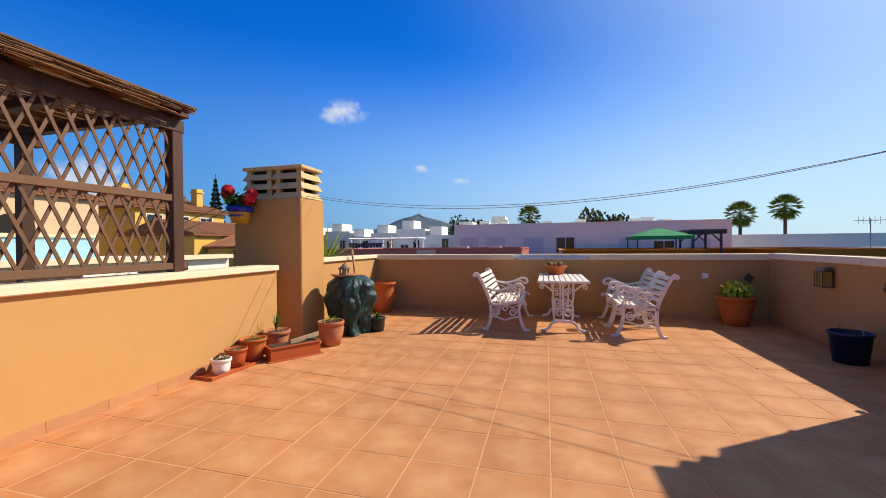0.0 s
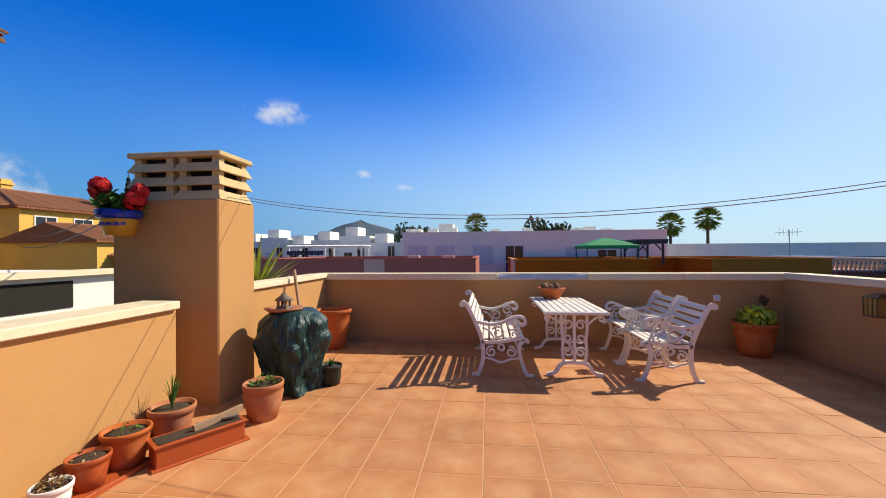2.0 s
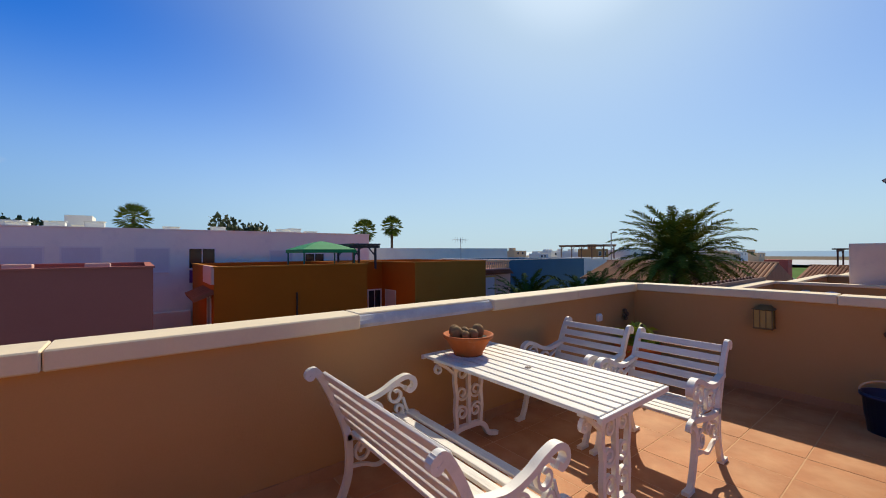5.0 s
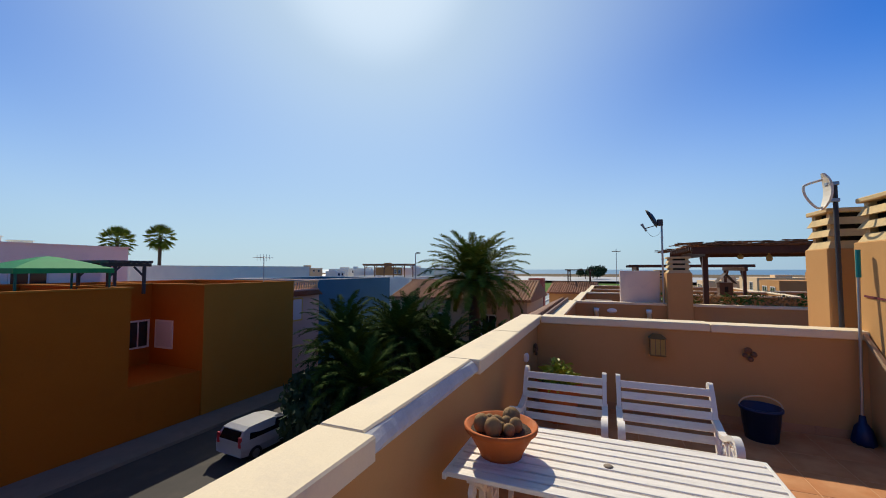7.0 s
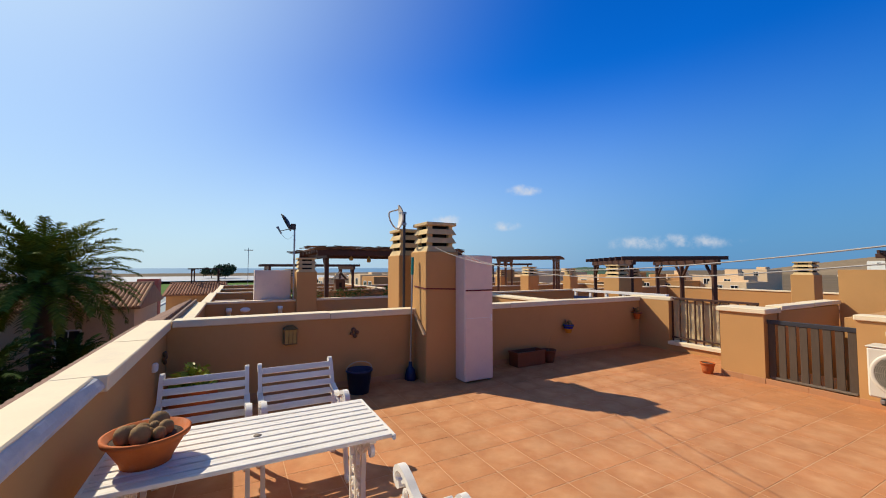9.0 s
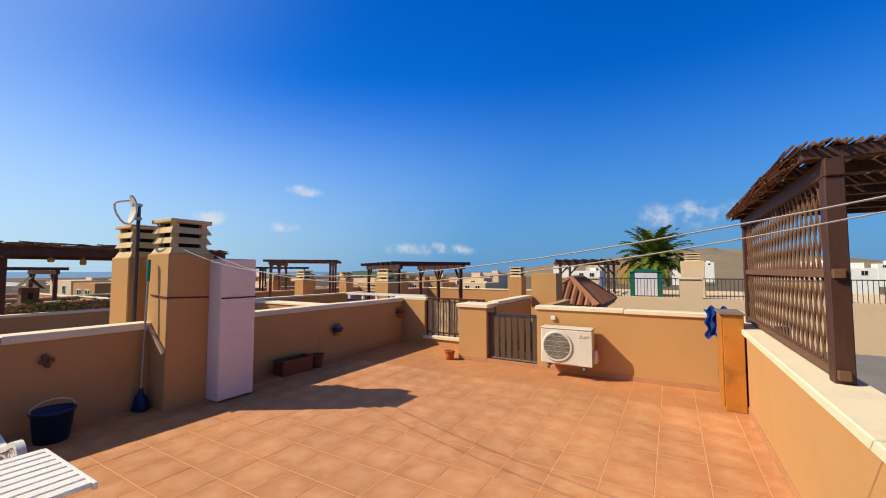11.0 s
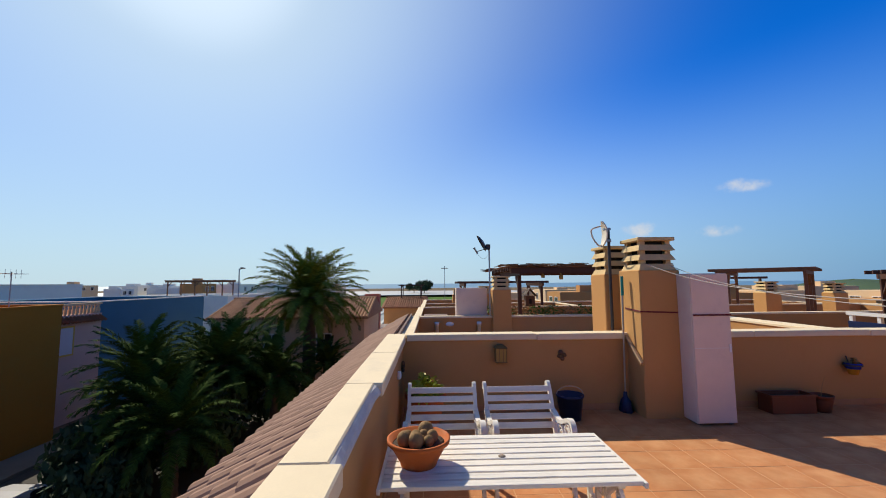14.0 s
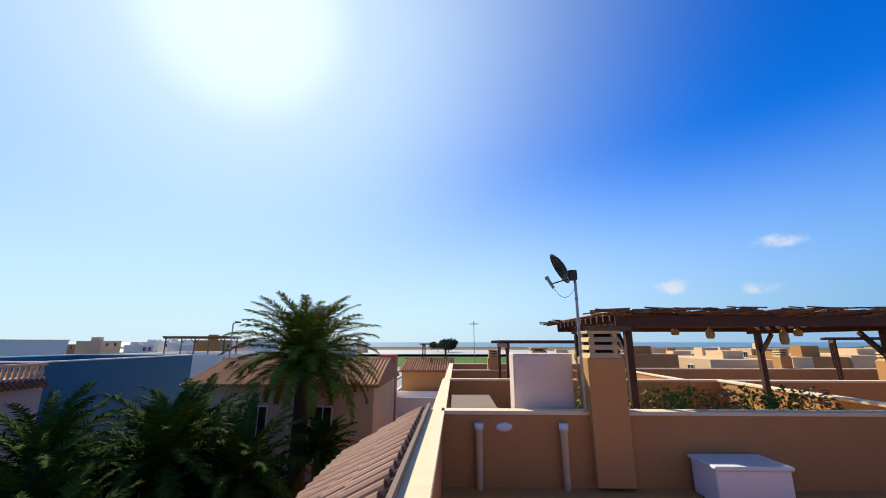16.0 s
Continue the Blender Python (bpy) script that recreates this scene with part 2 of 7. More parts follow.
PINK_BOARD = material("pale_pink_board", (0.78, 0.62, 0.50), 0.7, 0.05, 3.0, 80, 0.15, stain=(0.5, 0.4, 0.36), stain_amount=0.3)
STEEL = material("galvanised_steel", (0.34, 0.35, 0.36), 0.4, 0.1, 8.0, 90, 0.1, metal=0.8)
DARK_METAL = material("dark_metal", (0.05, 0.05, 0.055), 0.5, 0.15, 8.0, 90, 0.1, metal=0.4)
AC_WHITE = material("cream_white_casing", (0.66, 0.60, 0.48), 0.45, 0.04, 3.0, 90, 0.05)
AC_GRILL = material("grey_grille", (0.17, 0.15, 0.11), 0.5, 0.08, 6.0, 90, 0.05)
AC_GREY = material("pale_grey_wire", (0.44, 0.40, 0.31), 0.5, 0.06, 6.0, 90, 0.05)
BLACK = material("black_rubber", (0.02, 0.02, 0.02), 0.6, 0.1, 8.0, 90, 0.1)
RED_PAINT = material("red_paint", (0.45, 0.02, 0.03), 0.5, 0.05, 8.0, 90, 0.0)
CREAM_CLOTH = material("cream_fabric", (0.74, 0.58, 0.34), 0.9, 0.12, 5.0, 120, 0.3)
BLUE_CLOTH = material("blue_cloth", (0.015, 0.08, 0.42), 0.9, 0.2, 6.0, 90, 0.3)
GLASS_AMBER = material("amber_glass", (0.36, 0.24, 0.07), 0.2, 0.15, 9.0, 90, 0.1)
GREEN_PAINT = material("green_paint", (0.0, 0.12, 0.075), 0.5, 0.1, 6.0, 90, 0.05)
ROPE = material("white_washing_line", (0.34, 0.31, 0.28), 0.7, 0.1, 9, 90, 0.1)
CABLE = material("black_cable", (0.04, 0.035, 0.04), 0.6, 0.1, 9, 90, 0.1)
BURGUNDY = material("burgundy_strap", (0.13, 0.012, 0.016), 0.7, 0.1, 9, 90, 0.1)
TURQUOISE = material("turquoise_plastic", (0.0, 0.22, 0.20), 0.4, 0.1, 9, 90, 0.1)

# floor tiles: warm terracotta with a paler middle
TILE = material("terracotta_floor_tile", (0.49, 0.205, 0.080), 0.7, 0.11, 5.0, 70, 0.2, stain=(0.56, 0.29, 0.14), stain_amount=0.6, island=0.05, spec=0.25, coords="Object")
tt = TILE.node_tree
pr = tt.nodes["Principled BSDF"]
src = pr.inputs["Base Color"].links[0].from_socket
gn = tt.nodes.new("ShaderNodeTexGradient")
gn.gradient_type = "SPHERICAL"
tco = tt.nodes.new("ShaderNodeTexCoord")
mpn = tt.nodes.new("ShaderNodeMapping")
mpn.inputs["Scale"].default_value = (4.6, 4.6, 0.1)
tt.links.new(tco.outputs["Object"], mpn.inputs["Vector"])
wob = node(tt, "ShaderNodeTexNoise", Scale=7.0, Detail=3.0)
oi = tt.nodes.new("ShaderNodeObjectInfo")
vadd = tt.nodes.new("ShaderNodeVectorMath")
tt.links.new(oi.outputs["Location"], vadd.inputs[0])
tt.links.new(tco.outputs["Object"], vadd.inputs[1])
tt.links.new(vadd.outputs[0], wob.inputs["Vector"])
wsub = tt.nodes.new("ShaderNodeVectorMath")
wsub.operation = "MULTIPLY_ADD"
tt.links.new(wob.outputs["Color"], wsub.inputs[0])
wsub.inputs[1].default_value = (0.42, 0.42, 0)
tt.links.new(tco.outputs["Object"], wsub.inputs[2])
wof = tt.nodes.new("ShaderNodeVectorMath")
wof.operation = "SUBTRACT"
tt.links.new(wsub.outputs[0], wof.inputs[0])
wof.inputs[1].default_value = (0.21, 0.21, 0)
tt.links.new(wof.outputs[0], mpn.inputs["Vector"])
tt.links.new(mpn.outputs[0], gn.inputs["Vector"])
gm = tt.nodes.new("ShaderNodeMath")
gm.operation = "MULTIPLY"
gm.inputs[1].default_value = 0.65
tt.links.new(gn.outputs["Fac"], gm.inputs[0])
mxx = tt.nodes.new("ShaderNodeMix")
mxx.data_type = "RGBA"
tt.links.new(gm.outputs[0], mxx.inputs["Factor"])
tt.links.new(src, mxx.inputs["A"])
mxx.inputs["B"].default_value = (0.62, 0.33, 0.155, 1)
# broad worn and dusty patches that run on over many tiles
worn = node(tt, "ShaderNodeTexNoise", Scale=0.9, Detail=7.0, Roughness=0.62)
tt.links.new(vadd.outputs[0], worn.inputs["Vector"])
wr = tt.nodes.new("ShaderNodeMapRange")
wr.inputs["From Min"].default_value, wr.inputs["From Max"].default_value = 0.32, 0.68
wr.inputs["To Min"].default_value, wr.inputs["To Max"].default_value = 0.86, 1.16
tt.links.new(worn.outputs["Fac"], wr.inputs["Value"])
wsc = tt.nodes.new("ShaderNodeVectorMath")
wsc.operation = "SCALE"
tt.links.new(mxx.outputs["Result"], wsc.inputs[0])
tt.links.new(wr.outputs[0], wsc.inputs["Scale"])
tt.links.new(wsc.outputs[0], pr.inputs["Base Color"])

# the town
ORANGE_WALL = material("burnt_orange_render", (0.43, 0.115, 0.010), 0.9, 0.08, 0.5, 12, 0.3, stain=(0.33, 0.095, 0.012), stain_amount=0.4, spec=0.1, dist=0.01)
OCHRE_WALL = material("ochre_render", (0.44, 0.17, 0.025), 0.9, 0.08, 0.5, 12, 0.3, stain=(0.34, 0.18, 0.04), stain_amount=0.4, spec=0.1, dist=0.01)
PINK_WALL = material("dusky_pink_render", (0.42, 0.15, 0.11), 0.9, 0.06, 0.5, 12, 0.3, spec=0.1, dist=0.01)
PALE_PINK = material("pale_pink_render", (0.66, 0.43, 0.34), 0.9, 0.06, 0.5, 12, 0.3, spec=0.1, dist=0.01)
WHITE_WALL = material("whitewashed_render", (0.82, 0.79, 0.69), 0.9, 0.05, 0.4, 12, 0.2, stain=(0.55, 0.54, 0.55), stain_amount=0.3, spec=0.1, dist=0.01)
BLUE_WALL = material("blue_render", (0.065, 0.17, 0.25), 0.9, 0.08, 0.5, 12, 0.3, spec=0.1, dist=0.01)
YELLOW_WALL = material("yellow_render", (0.70, 0.44, 0.10), 0.9, 0.07, 0.5, 12, 0.3, spec=0.1, dist=0.01)
CREAM_WALL = material("cream_render", (0.70, 0.50, 0.30), 0.9, 0.06, 0.5, 12, 0.3, stain=(0.5, 0.36, 0.22), stain_amount=0.3, spec=0.1, dist=0.01)
TAN_WALL = material("tan_render", (0.48, 0.25, 0.095), 0.9, 0.07, 0.6, 14, 0.3, stain=(0.36, 0.22, 0.12), stain_amount=0.4, spec=0.1, dist=0.01)
POOL_BLUE = material("pale_blue_wall_paint", (0.33, 0.58, 0.70), 0.6, 0.05, 0.6, 14, 0.1)
ROOF_TILE = material("clay_roof_tile", (0.31, 0.185, 0.13), 0.85, 0.16, 3.0, 40, 0.4, stain=(0.22, 0.17, 0.15), stain_amount=0.5, island=0.14, spec=0.15)
ROOF_FAR = material("clay_roof_far", (0.27, 0.115, 0.06), 0.85, 0.2, 2.0, 12, 0.4, island=-0.15, spec=0.15)
ROOF_FELT = material("grey_brown_roof_render", (0.25, 0.19, 0.16), 0.95, 0.1, 1.5, 30, 0.4, spec=0.1)
FRAME_WHITE = material("white_window_frame", (0.72, 0.70, 0.66), 0.5, 0.04, 3, 40, 0.05)
SHUTTER = material("white_roller_shutter", (0.62, 0.60, 0.60), 0.6, 0.04, 3, 40, 0.05)
WINDOW_GLASS = material("dark_window_glass", (0.015, 0.018, 0.022), 0.08, 0.1, 2, 20, 0.0, spec=0.6)
GAZEBO_GREEN = material("green_canopy_fabric", (0.01, 0.26, 0.07), 0.7, 0.1, 2.0, 30, 0.1)
PURPLE = material("purple_cloth", (0.14, 0.05, 0.20), 0.9, 0.1, 4, 50, 0.1)
ASPHALT = material("street_asphalt", (0.06, 0.055, 0.05), 0.95, 0.2, 0.6, 20, 0.3, stain=(0.11, 0.09, 0.07), stain_amount=0.5, dist=0.01)
PAVING = material("concrete_pavement", (0.20, 0.17, 0.14), 0.95, 0.15, 0.8, 20, 0.3, stain=(0.12, 0.10, 0.08), stain_amount=0.4, dist=0.01)
EARTH = material("dry_earth", (0.17, 0.125, 0.08), 1.0, 0.25, 0.05, 1.5, 0.2, stain=(0.08, 0.10, 0.035), stain_amount=0.6, spec=0.05, dist=0.05)
FIELD_GREEN = material("green_crop_field", (0.09, 0.16, 0.035), 1.0, 0.25, 0.05, 0.8, 0.2, spec=0.05)
NET_GREY = material("greenhouse_netting", (0.20, 0.24, 0.24), 0.7, 0.15, 0.06, 0.9, 0.1)
GREENHOUSE = material("white_greenhouse_plastic", (0.45, 0.44, 0.41), 0.5, 0.07, 0.05, 0.9, 0.1)
SEA = material("sea_water", (0.09, 0.19, 0.27), 0.35, 0.08, 0.01, 0.2, 0.1)
# Distance haze is put into this base colour as blue-grey.
MOUNTAIN = material("haze_tinted_mountain", (0.10, 0.13, 0.16), 1.0, 0.18, 0.004, 0.03, 0.0, spec=0.0)
HILL = material("dry_hillside", (0.24, 0.18, 0.12), 1.0, 0.2, 0.01, 0.08, 0.0, spec=0.0, stain=(0.08, 0.10, 0.06), stain_amount=0.6)
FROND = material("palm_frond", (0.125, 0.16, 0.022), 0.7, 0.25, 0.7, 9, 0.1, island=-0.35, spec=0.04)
# Darker copy of FROND; the garden's shade is put into the colour.
FROND_SHADY = material("shade_darkened_frond", (0.045, 0.078, 0.014), 0.8, 0.25, 0.7, 9, 0.1, island=-0.35, spec=0.02)
ROOF_TAN = material("sunbleached_roof_tile", (0.40, 0.22, 0.12), 0.85, 0.18, 2.0, 12, 0.4, island=-0.15, spec=0.15)
FROND_DRY = material("dry_palm_frond", (0.22, 0.15, 0.06), 0.8, 0.25, 0.7, 9, 0.1, island=-0.3)
TRUNK = material("palm_trunk", (0.10, 0.066, 0.042), 0.95, 0.3, 4.0, 20, 0.8, dist=0.03)
CONIFER = material("dark_conifer", (0.032, 0.062, 0.022), 0.8, 0.3, 1.0, 9, 0.1, island=-0.3)
TREE_LEAF = material("olive_tree_leaf", (0.07, 0.085, 0.025), 0.7, 0.3, 1.0, 9, 0.1, island=-0.35)
CAR_PAINT = material("silver_car_paint", (0.55, 0.55, 0.56), 0.25, 0.03, 2, 40, 0.0, metal=0.3)

# ---------------------------------------------------------------- mesh helpers


def box(bm, x0, x1, y0, y1, z0, z1, bevel=0.0):
    r = bmesh.ops.create_cube(bm, size=1)
    bmesh.ops.transform(bm, matrix=Matrix.Translation(((x0 + x1) / 2, (y0 + y1) / 2, (z0 + z1) / 2)) @ Matrix.Diagonal((x1 - x0, y1 - y0, z1 - z0, 1)), verts=r["verts"])
    if bevel:
        bmesh.ops.bevel(bm, geom=list({e for v in r["verts"] for e in v.link_edges}), offset=bevel, segments=1, affect="EDGES")
    return r["verts"]


def bar(bm, a, b, w, h=None, bevel=0.0):
    """A rectangular bar from a to b."""
    a, b = Vector(a), Vector(b)
    h = h or w
    d = b - a
    q = d.to_track_quat("Z", "Y").to_matrix().to_4x4()
    r = bmesh.ops.create_cube(bm, size=1)
    bmesh.ops.transform(bm, matrix=Matrix.Translation((a + b) / 2) @ q @ Matrix.Diagonal((w, h, d.length, 1)), verts=r["verts"])
    if bevel:
        bmesh.ops.bevel(bm, geom=list({e for v in r["verts"] for e in v.link_edges}), offset=bevel, segments=1, affect="EDGES")


def rod(bm, a, b, r, r2=None, n=8):
    a, b = Vector(a), Vector(b)
    d = b - a
    q = d.to_track_quat("Z", "Y").to_matrix().to_4x4()
    bmesh.ops.create_cone(bm, cap_ends=True, segments=n, radius1=r, radius2=r if r2 is None else r2, depth=d.length, matrix=Matrix.Translation((a + b) / 2) @ q)


def lathe(bm, profile, n=24, centre=(0, 0, 0)):
    """Turns a profile of (radius, z) round the z axis."""
    c = Vector(centre)
    rings = []
    for r, z in profile:
        if r < 1e-5:
            rings.append([bm.verts.new(c + Vector((0, 0, z)))])
        else:
            rings.append([bm.verts.new(c + Vector((r * math.cos(2 * math.pi * k / n), r * math.sin(2 * math.pi * k / n), z))) for k in range(n)])
    for p, q in zip(rings, rings[1:]):
        for k in range(n):
            a, b = p[k % len(p)], p[(k + 1) % len(p)]
            c2, d = q[(k + 1) % len(q)], q[k % len(q)]
            vs = []
            for v in (a, b, c2, d):
                if v not in vs:
                    vs.append(v)
            if len(vs) > 2:
                bm.faces.new(vs)
    for f in bm.faces:
        f.smooth = True


def ribbon(bm, pts, w, th, origin, ux, uy, closed=False):
    """Sweeps a flat bar of width w and thickness th along a drawn 2D line in the plane (ux, uy) through origin."""
    origin, ux, uy = Vector(origin), Vector(ux), Vector(uy)
    un = ux.cross(uy)
    n = len(pts)
    rows = []
    for i, (x, y) in enumerate(pts):
        a = pts[i - 1] if i or closed else pts[0]
        b = pts[(i + 1) % n] if i < n - 1 or closed else pts[-1]
        t = Vector((b[0] - a[0], b[1] - a[1]))
        t = t.normalized() if t.length > 1e-9 else Vector((1, 0))
        nn = Vector((-t.y, t.x))
        rows.append([bm.verts.new(origin + ux * (x + nn.x * s * w / 2) + uy * (y + nn.y * s * w / 2) + un * (k * th / 2)) for s, k in ((-1, -1), (1, -1), (1, 1), (-1, 1))])
    pairs = list(zip(rows, rows[1:])) + ([(rows[-1], rows[0])] if closed else [])
    for p, q in pairs:
        for k in range(4):
            bm.faces.new((p[k], p[(k + 1) % 4], q[(k + 1) % 4], q[k]))
    if not closed:
        bm.faces.new(rows[0][::-1])
        bm.faces.new(rows[-1])


def smooth_line(ctrl, steps=8):
    """A Catmull-Rom line through control points."""
    p = [Vector(c) for c in ctrl]
    p = [p[0] * 2 - p[1]] + p + [p[-1] * 2 - p[-2]]
    out = []
    for i in range(1, len(p) - 2):
        for s in range(steps):
            t = s / steps
            a, b, c, d = p[i - 1:i + 3]
            out.append(tuple(0.5 * ((2 * b) + (c - a) * t + (2 * a - 5 * b + 4 * c - d) * t * t + (3 * b - a - 3 * c + d) * t ** 3)))
    out.append(tuple(p[-2]))
    return out


def finish(name, bm, mat, smooth=False):
    bmesh.ops.recalc_face_normals(bm, faces=bm.faces)
    me = bpy.data.meshes.new(name)
    bm.to_mesh(me)
    bm.free()
    if smooth:
        me.shade_smooth()
    me.materials.append(mat)
    return me


def part(name, bm, mat, parent, label="", smooth=False):
    ob = new(name, finish(name, bm, mat, smooth))
    ob.parent = parent
    return tagged(ob, label)


def share(name, mesh, parent, m=None):
    ob = new(name, mesh)
    ob.parent = parent
    if m is not None:
        ob.matrix_local = m
    return ob


def thing(name, x, y, z, label, category, group="", kind="", rz=0):
    ob = new(name)
    ob.empty_display_size = 0.1
    ob.matrix_world = pose(x, y, z, 0, 0, rz)
    return tagged(ob, label, category, group, kind)


def solid(name, mat, boxes, label, category, kind="", bevel=0.0, group=""):
    bm = bmesh.new()
    for b in boxes:
        box(bm, *b, bevel=bevel)
    return tagged(new(name, finish(name, bm, mat)), label, category, group, kind)


# ---------------------------------------------------------------- terrace
XL, XR, YB, YF = -3.09, 3.41, 0.44, 7.92        # inner faces of the parapets
CAP_Z = 1.05
TH = 0.19                                        # parapet thickness


def cap_run(name, parent, x0, x1, y0, y1, z, over=0.035, th=0.065, cuts=3, along="x", seed=1):
    """Coping of several lengths with thin joints."""
    rnd = random.Random(seed)
    a, b = (x0, x1) if along == "x" else (y0, y1)
    edges = [a] + [a + (b - a) * (k + rnd.uniform(-0.15, 0.15)) / cuts for k in range(1, cuts)] + [b]
    for i, (p, q) in enumerate(zip(edges, edges[1:])):
        bm = bmesh.new()
        dz = rnd.uniform(-0.006, 0.006)
        o = over + rnd.uniform(-0.006, 0.006)
        if along == "x":
            box(bm, p + 0.002, q - 0.002, y0 - o, y1 + o, z - th + dz, z + dz, 0.008)
        else:
            box(bm, x0 - o, x1 + o, p + 0.002, q - 0.002, z - th + dz, z + dz, 0.008)
        part("coping", bm, CAP, parent)


floor = solid("floor", GROUT, [(XL - 0.1, XR + 0.1, YB - 1.3, YF + 0.1, -0.25, -0.0015)], "terracotta tiled roof terrace floor with pale grout", "floor", "structure")
wall_f = solid("wall_north", STUCCO, [(XL - TH, XR + TH, YF, YF + TH, -0.25, CAP_Z - 0.06)], "ochre stucco parapet wall with white coping", "parapet wall", "structure")
wall_l = solid("wall_west", STUCCO, [(XL - TH, XL, -1.5, 4.98, -0.25, 0.94), (XL - TH - 0.34, XL - TH - 0.14, 4.86, 5.355, -0.25, 0.94), (XL - TH - 0.14, XL - TH - 0.002, 4.86, 4.978, -0.25, 0.935), (XL - TH, XL, 5.905, YF - 0.002, -0.25, CAP_Z - 0.065)],
               "ochre stucco parapet wall in bright sun with white coping", "parapet wall", "structure")
wall_r = solid("wall_east", STUCCO, [(XR, XR + TH, -0.62, YF - 0.002, -0.25, CAP_Z - 0.06)], "ochre stucco parapet wall in shade with white coping", "parapet wall", "structure")
wall_b = solid("wall_south", STUCCO, [(XL + 0.002, -0.28, YB - TH, YB, -0.25, 1.03)], "ochre stucco parapet wall carrying the outdoor unit", "parapet wall", "structure")
for xa, xb, nc, inner in ((XL - TH, -0.45, 2, YF), (-0.45, 0.82, 1, YF + 0.062), (0.82, XR + TH, 2, YF)):
    cap_run("cap", wall_f, xa, xb, inner, YF + TH, CAP_Z, cuts=nc, seed=4, th=0.098, over=0.045)
cap_run("cap", wall_r, XR, XR + TH, -0.62, YF - 0.052, CAP_Z, cuts=5, along="y", seed=6, th=0.085)
cap_run("cap", wall_l, XL - TH - 0.05, XL, -1.5, 4.98, 1.0, cuts=2, along="y", seed=7, over=0.045)
cap_run("cap", wall_l, XL - TH, XL, 5.91, YF - 0.04, CAP_Z, cuts=1, along="y", seed=8)
cap_run("cap", wall_b, XL + 0.04, -0.26, YB - TH, YB, 1.09, cuts=2, seed=9)
# hollow where the coping's paint and mortar have broken away
bm = bmesh.new()
rnd = random.Random(3)
nn = 40
edge = []
for k in range(nn + 1):
    x = -0.45 + 1.27 * k / nn
    w = (0.055 + 0.04 * noise.noise(Vector((x * 5, 1, 2))) + 0.02 * rnd.random()) * min(1, 9 * k / nn, 9 * (1 - k / nn))
    edge.append([bm.verts.new((x, y, z)) for y, z in ((YF - 0.004, CAP_Z - 0.1), (YF - 0.03 + 0.3 * w, CAP_Z - 0.075), (YF - 0.022 + 0.3 * w, CAP_Z - 0.05), (YF + 0.002 + 0.2 * w, CAP_Z - 0.022), (YF + 0.03, CAP_Z - 0.010))])
for p, q in zip(edge, edge[1:]):
    for k in range(4):
        bm.faces.new((p[k], p[k + 1], q[k + 1], q[k]))
part("mortar_patch", bm, PATCH, wall_f, "rough grey repair mortar on the broken coping")


def skirting(parent, a, b, axis, at, side):
    """Skirting tiles along a wall."""
    n = max(1, round((b - a) / 0.385))
    s = (b - a) / n
    bm = bmesh.new()
    if axis == "x":
        box(bm, 0.0006, s - 0.0006, 0, 0.012 * side, 0, 0.085, 0.002) if side > 0 else box(bm, 0.0006, s - 0.0006, -0.012, 0, 0, 0.085, 0.002)
    else:
        box(bm, 0, 0.012, 0.0006, s - 0.0006, 0, 0.085, 0.002) if side > 0 else box(bm, -0.012, 0, 0.0006, s - 0.0006, 0, 0.085, 0.002)
    me = finish("skirting_tile", bm, SKIRT)
    for k in range(n):
        share("skirting_tile", me, parent, Matrix.Translation((a + k * s, at, -0.004) if axis == "x" else (at, a + k * s, -0.004)))


skirting(wall_f, XL, XR, "x", YF, -1)
skirting(wall_l, -0.4, 4.98, "y", XL, 1)
skirting(wall_r, 4.8, YF, "y", XR, -1)
skirting(wall_r, -0.6, 4.2, "y", XR, -1)
skirting(wall_b, XL, -0.28, "x", YB, 1)

# stair head: pillar, short wall, gate and dark opening
pillar = solid("wall_stair_pillar", STUCCO, [(0.68, 1.26, YB - 0.42, YB, -0.2, 1.0)], "ochre stucco pillar beside the stair gate", "pillar", "structure")
bm = bmesh.new()
box(bm, 0.64, 1.30, YB - 0.46, YB + 0.035, 1.0, 1.07, 0.008)
part("coping", bm, CAP, pillar)
skirting(pillar, 0.68, 1.26, "x", YB, 1)
stair_wall = solid("wall_stair_side", STUCCO, [(0.66, 0.82, -2.2, YB - 0.424, -3, 1.02), (-0.28, -0.12, -2.2, YB - 0.19, -3, 1.03)], "ochre stucco wall beside the stairwell", "wall", "structure")
cap_run("cap", stair_wall, 0.66, 0.82, -2.2, YB - 0.47, 1.1, cuts=2, along="y", seed=12)
stair_end = solid("wall_stair_end", STUCCO, [(0.05, 0.655, -2.80, -2.22, -3, 1.64)], "ochre stucco chimney stack at the stair end", "wall", "structure")
curb = solid("wall_gate_curb", STUCCO, [(-0.28, 0.68, YB - 0.15, YB - 0.004, -0.2, 0.06)], "low curb under the stair gate", "curb", "structure")
skirting(curb, -0.28, 0.68, "x", YB - 0.004, 1)
stair_steps = thing("stair", 0.2, -0.4, -0.4, "terracotta tiled steps going down behind the gate", "stair", kind="structure")
for k in range(6):
    bm = bmesh.new()
    box(bm, -0.315, 0.455, 0.38 - 0.28 * (k + 1), 0.38 - 0.28 * k, -1.2 - 0.18 * k, 0.32 - 0.18 * (k + 1), 0.004)
    part("step", bm, SKIRT, stair_steps)

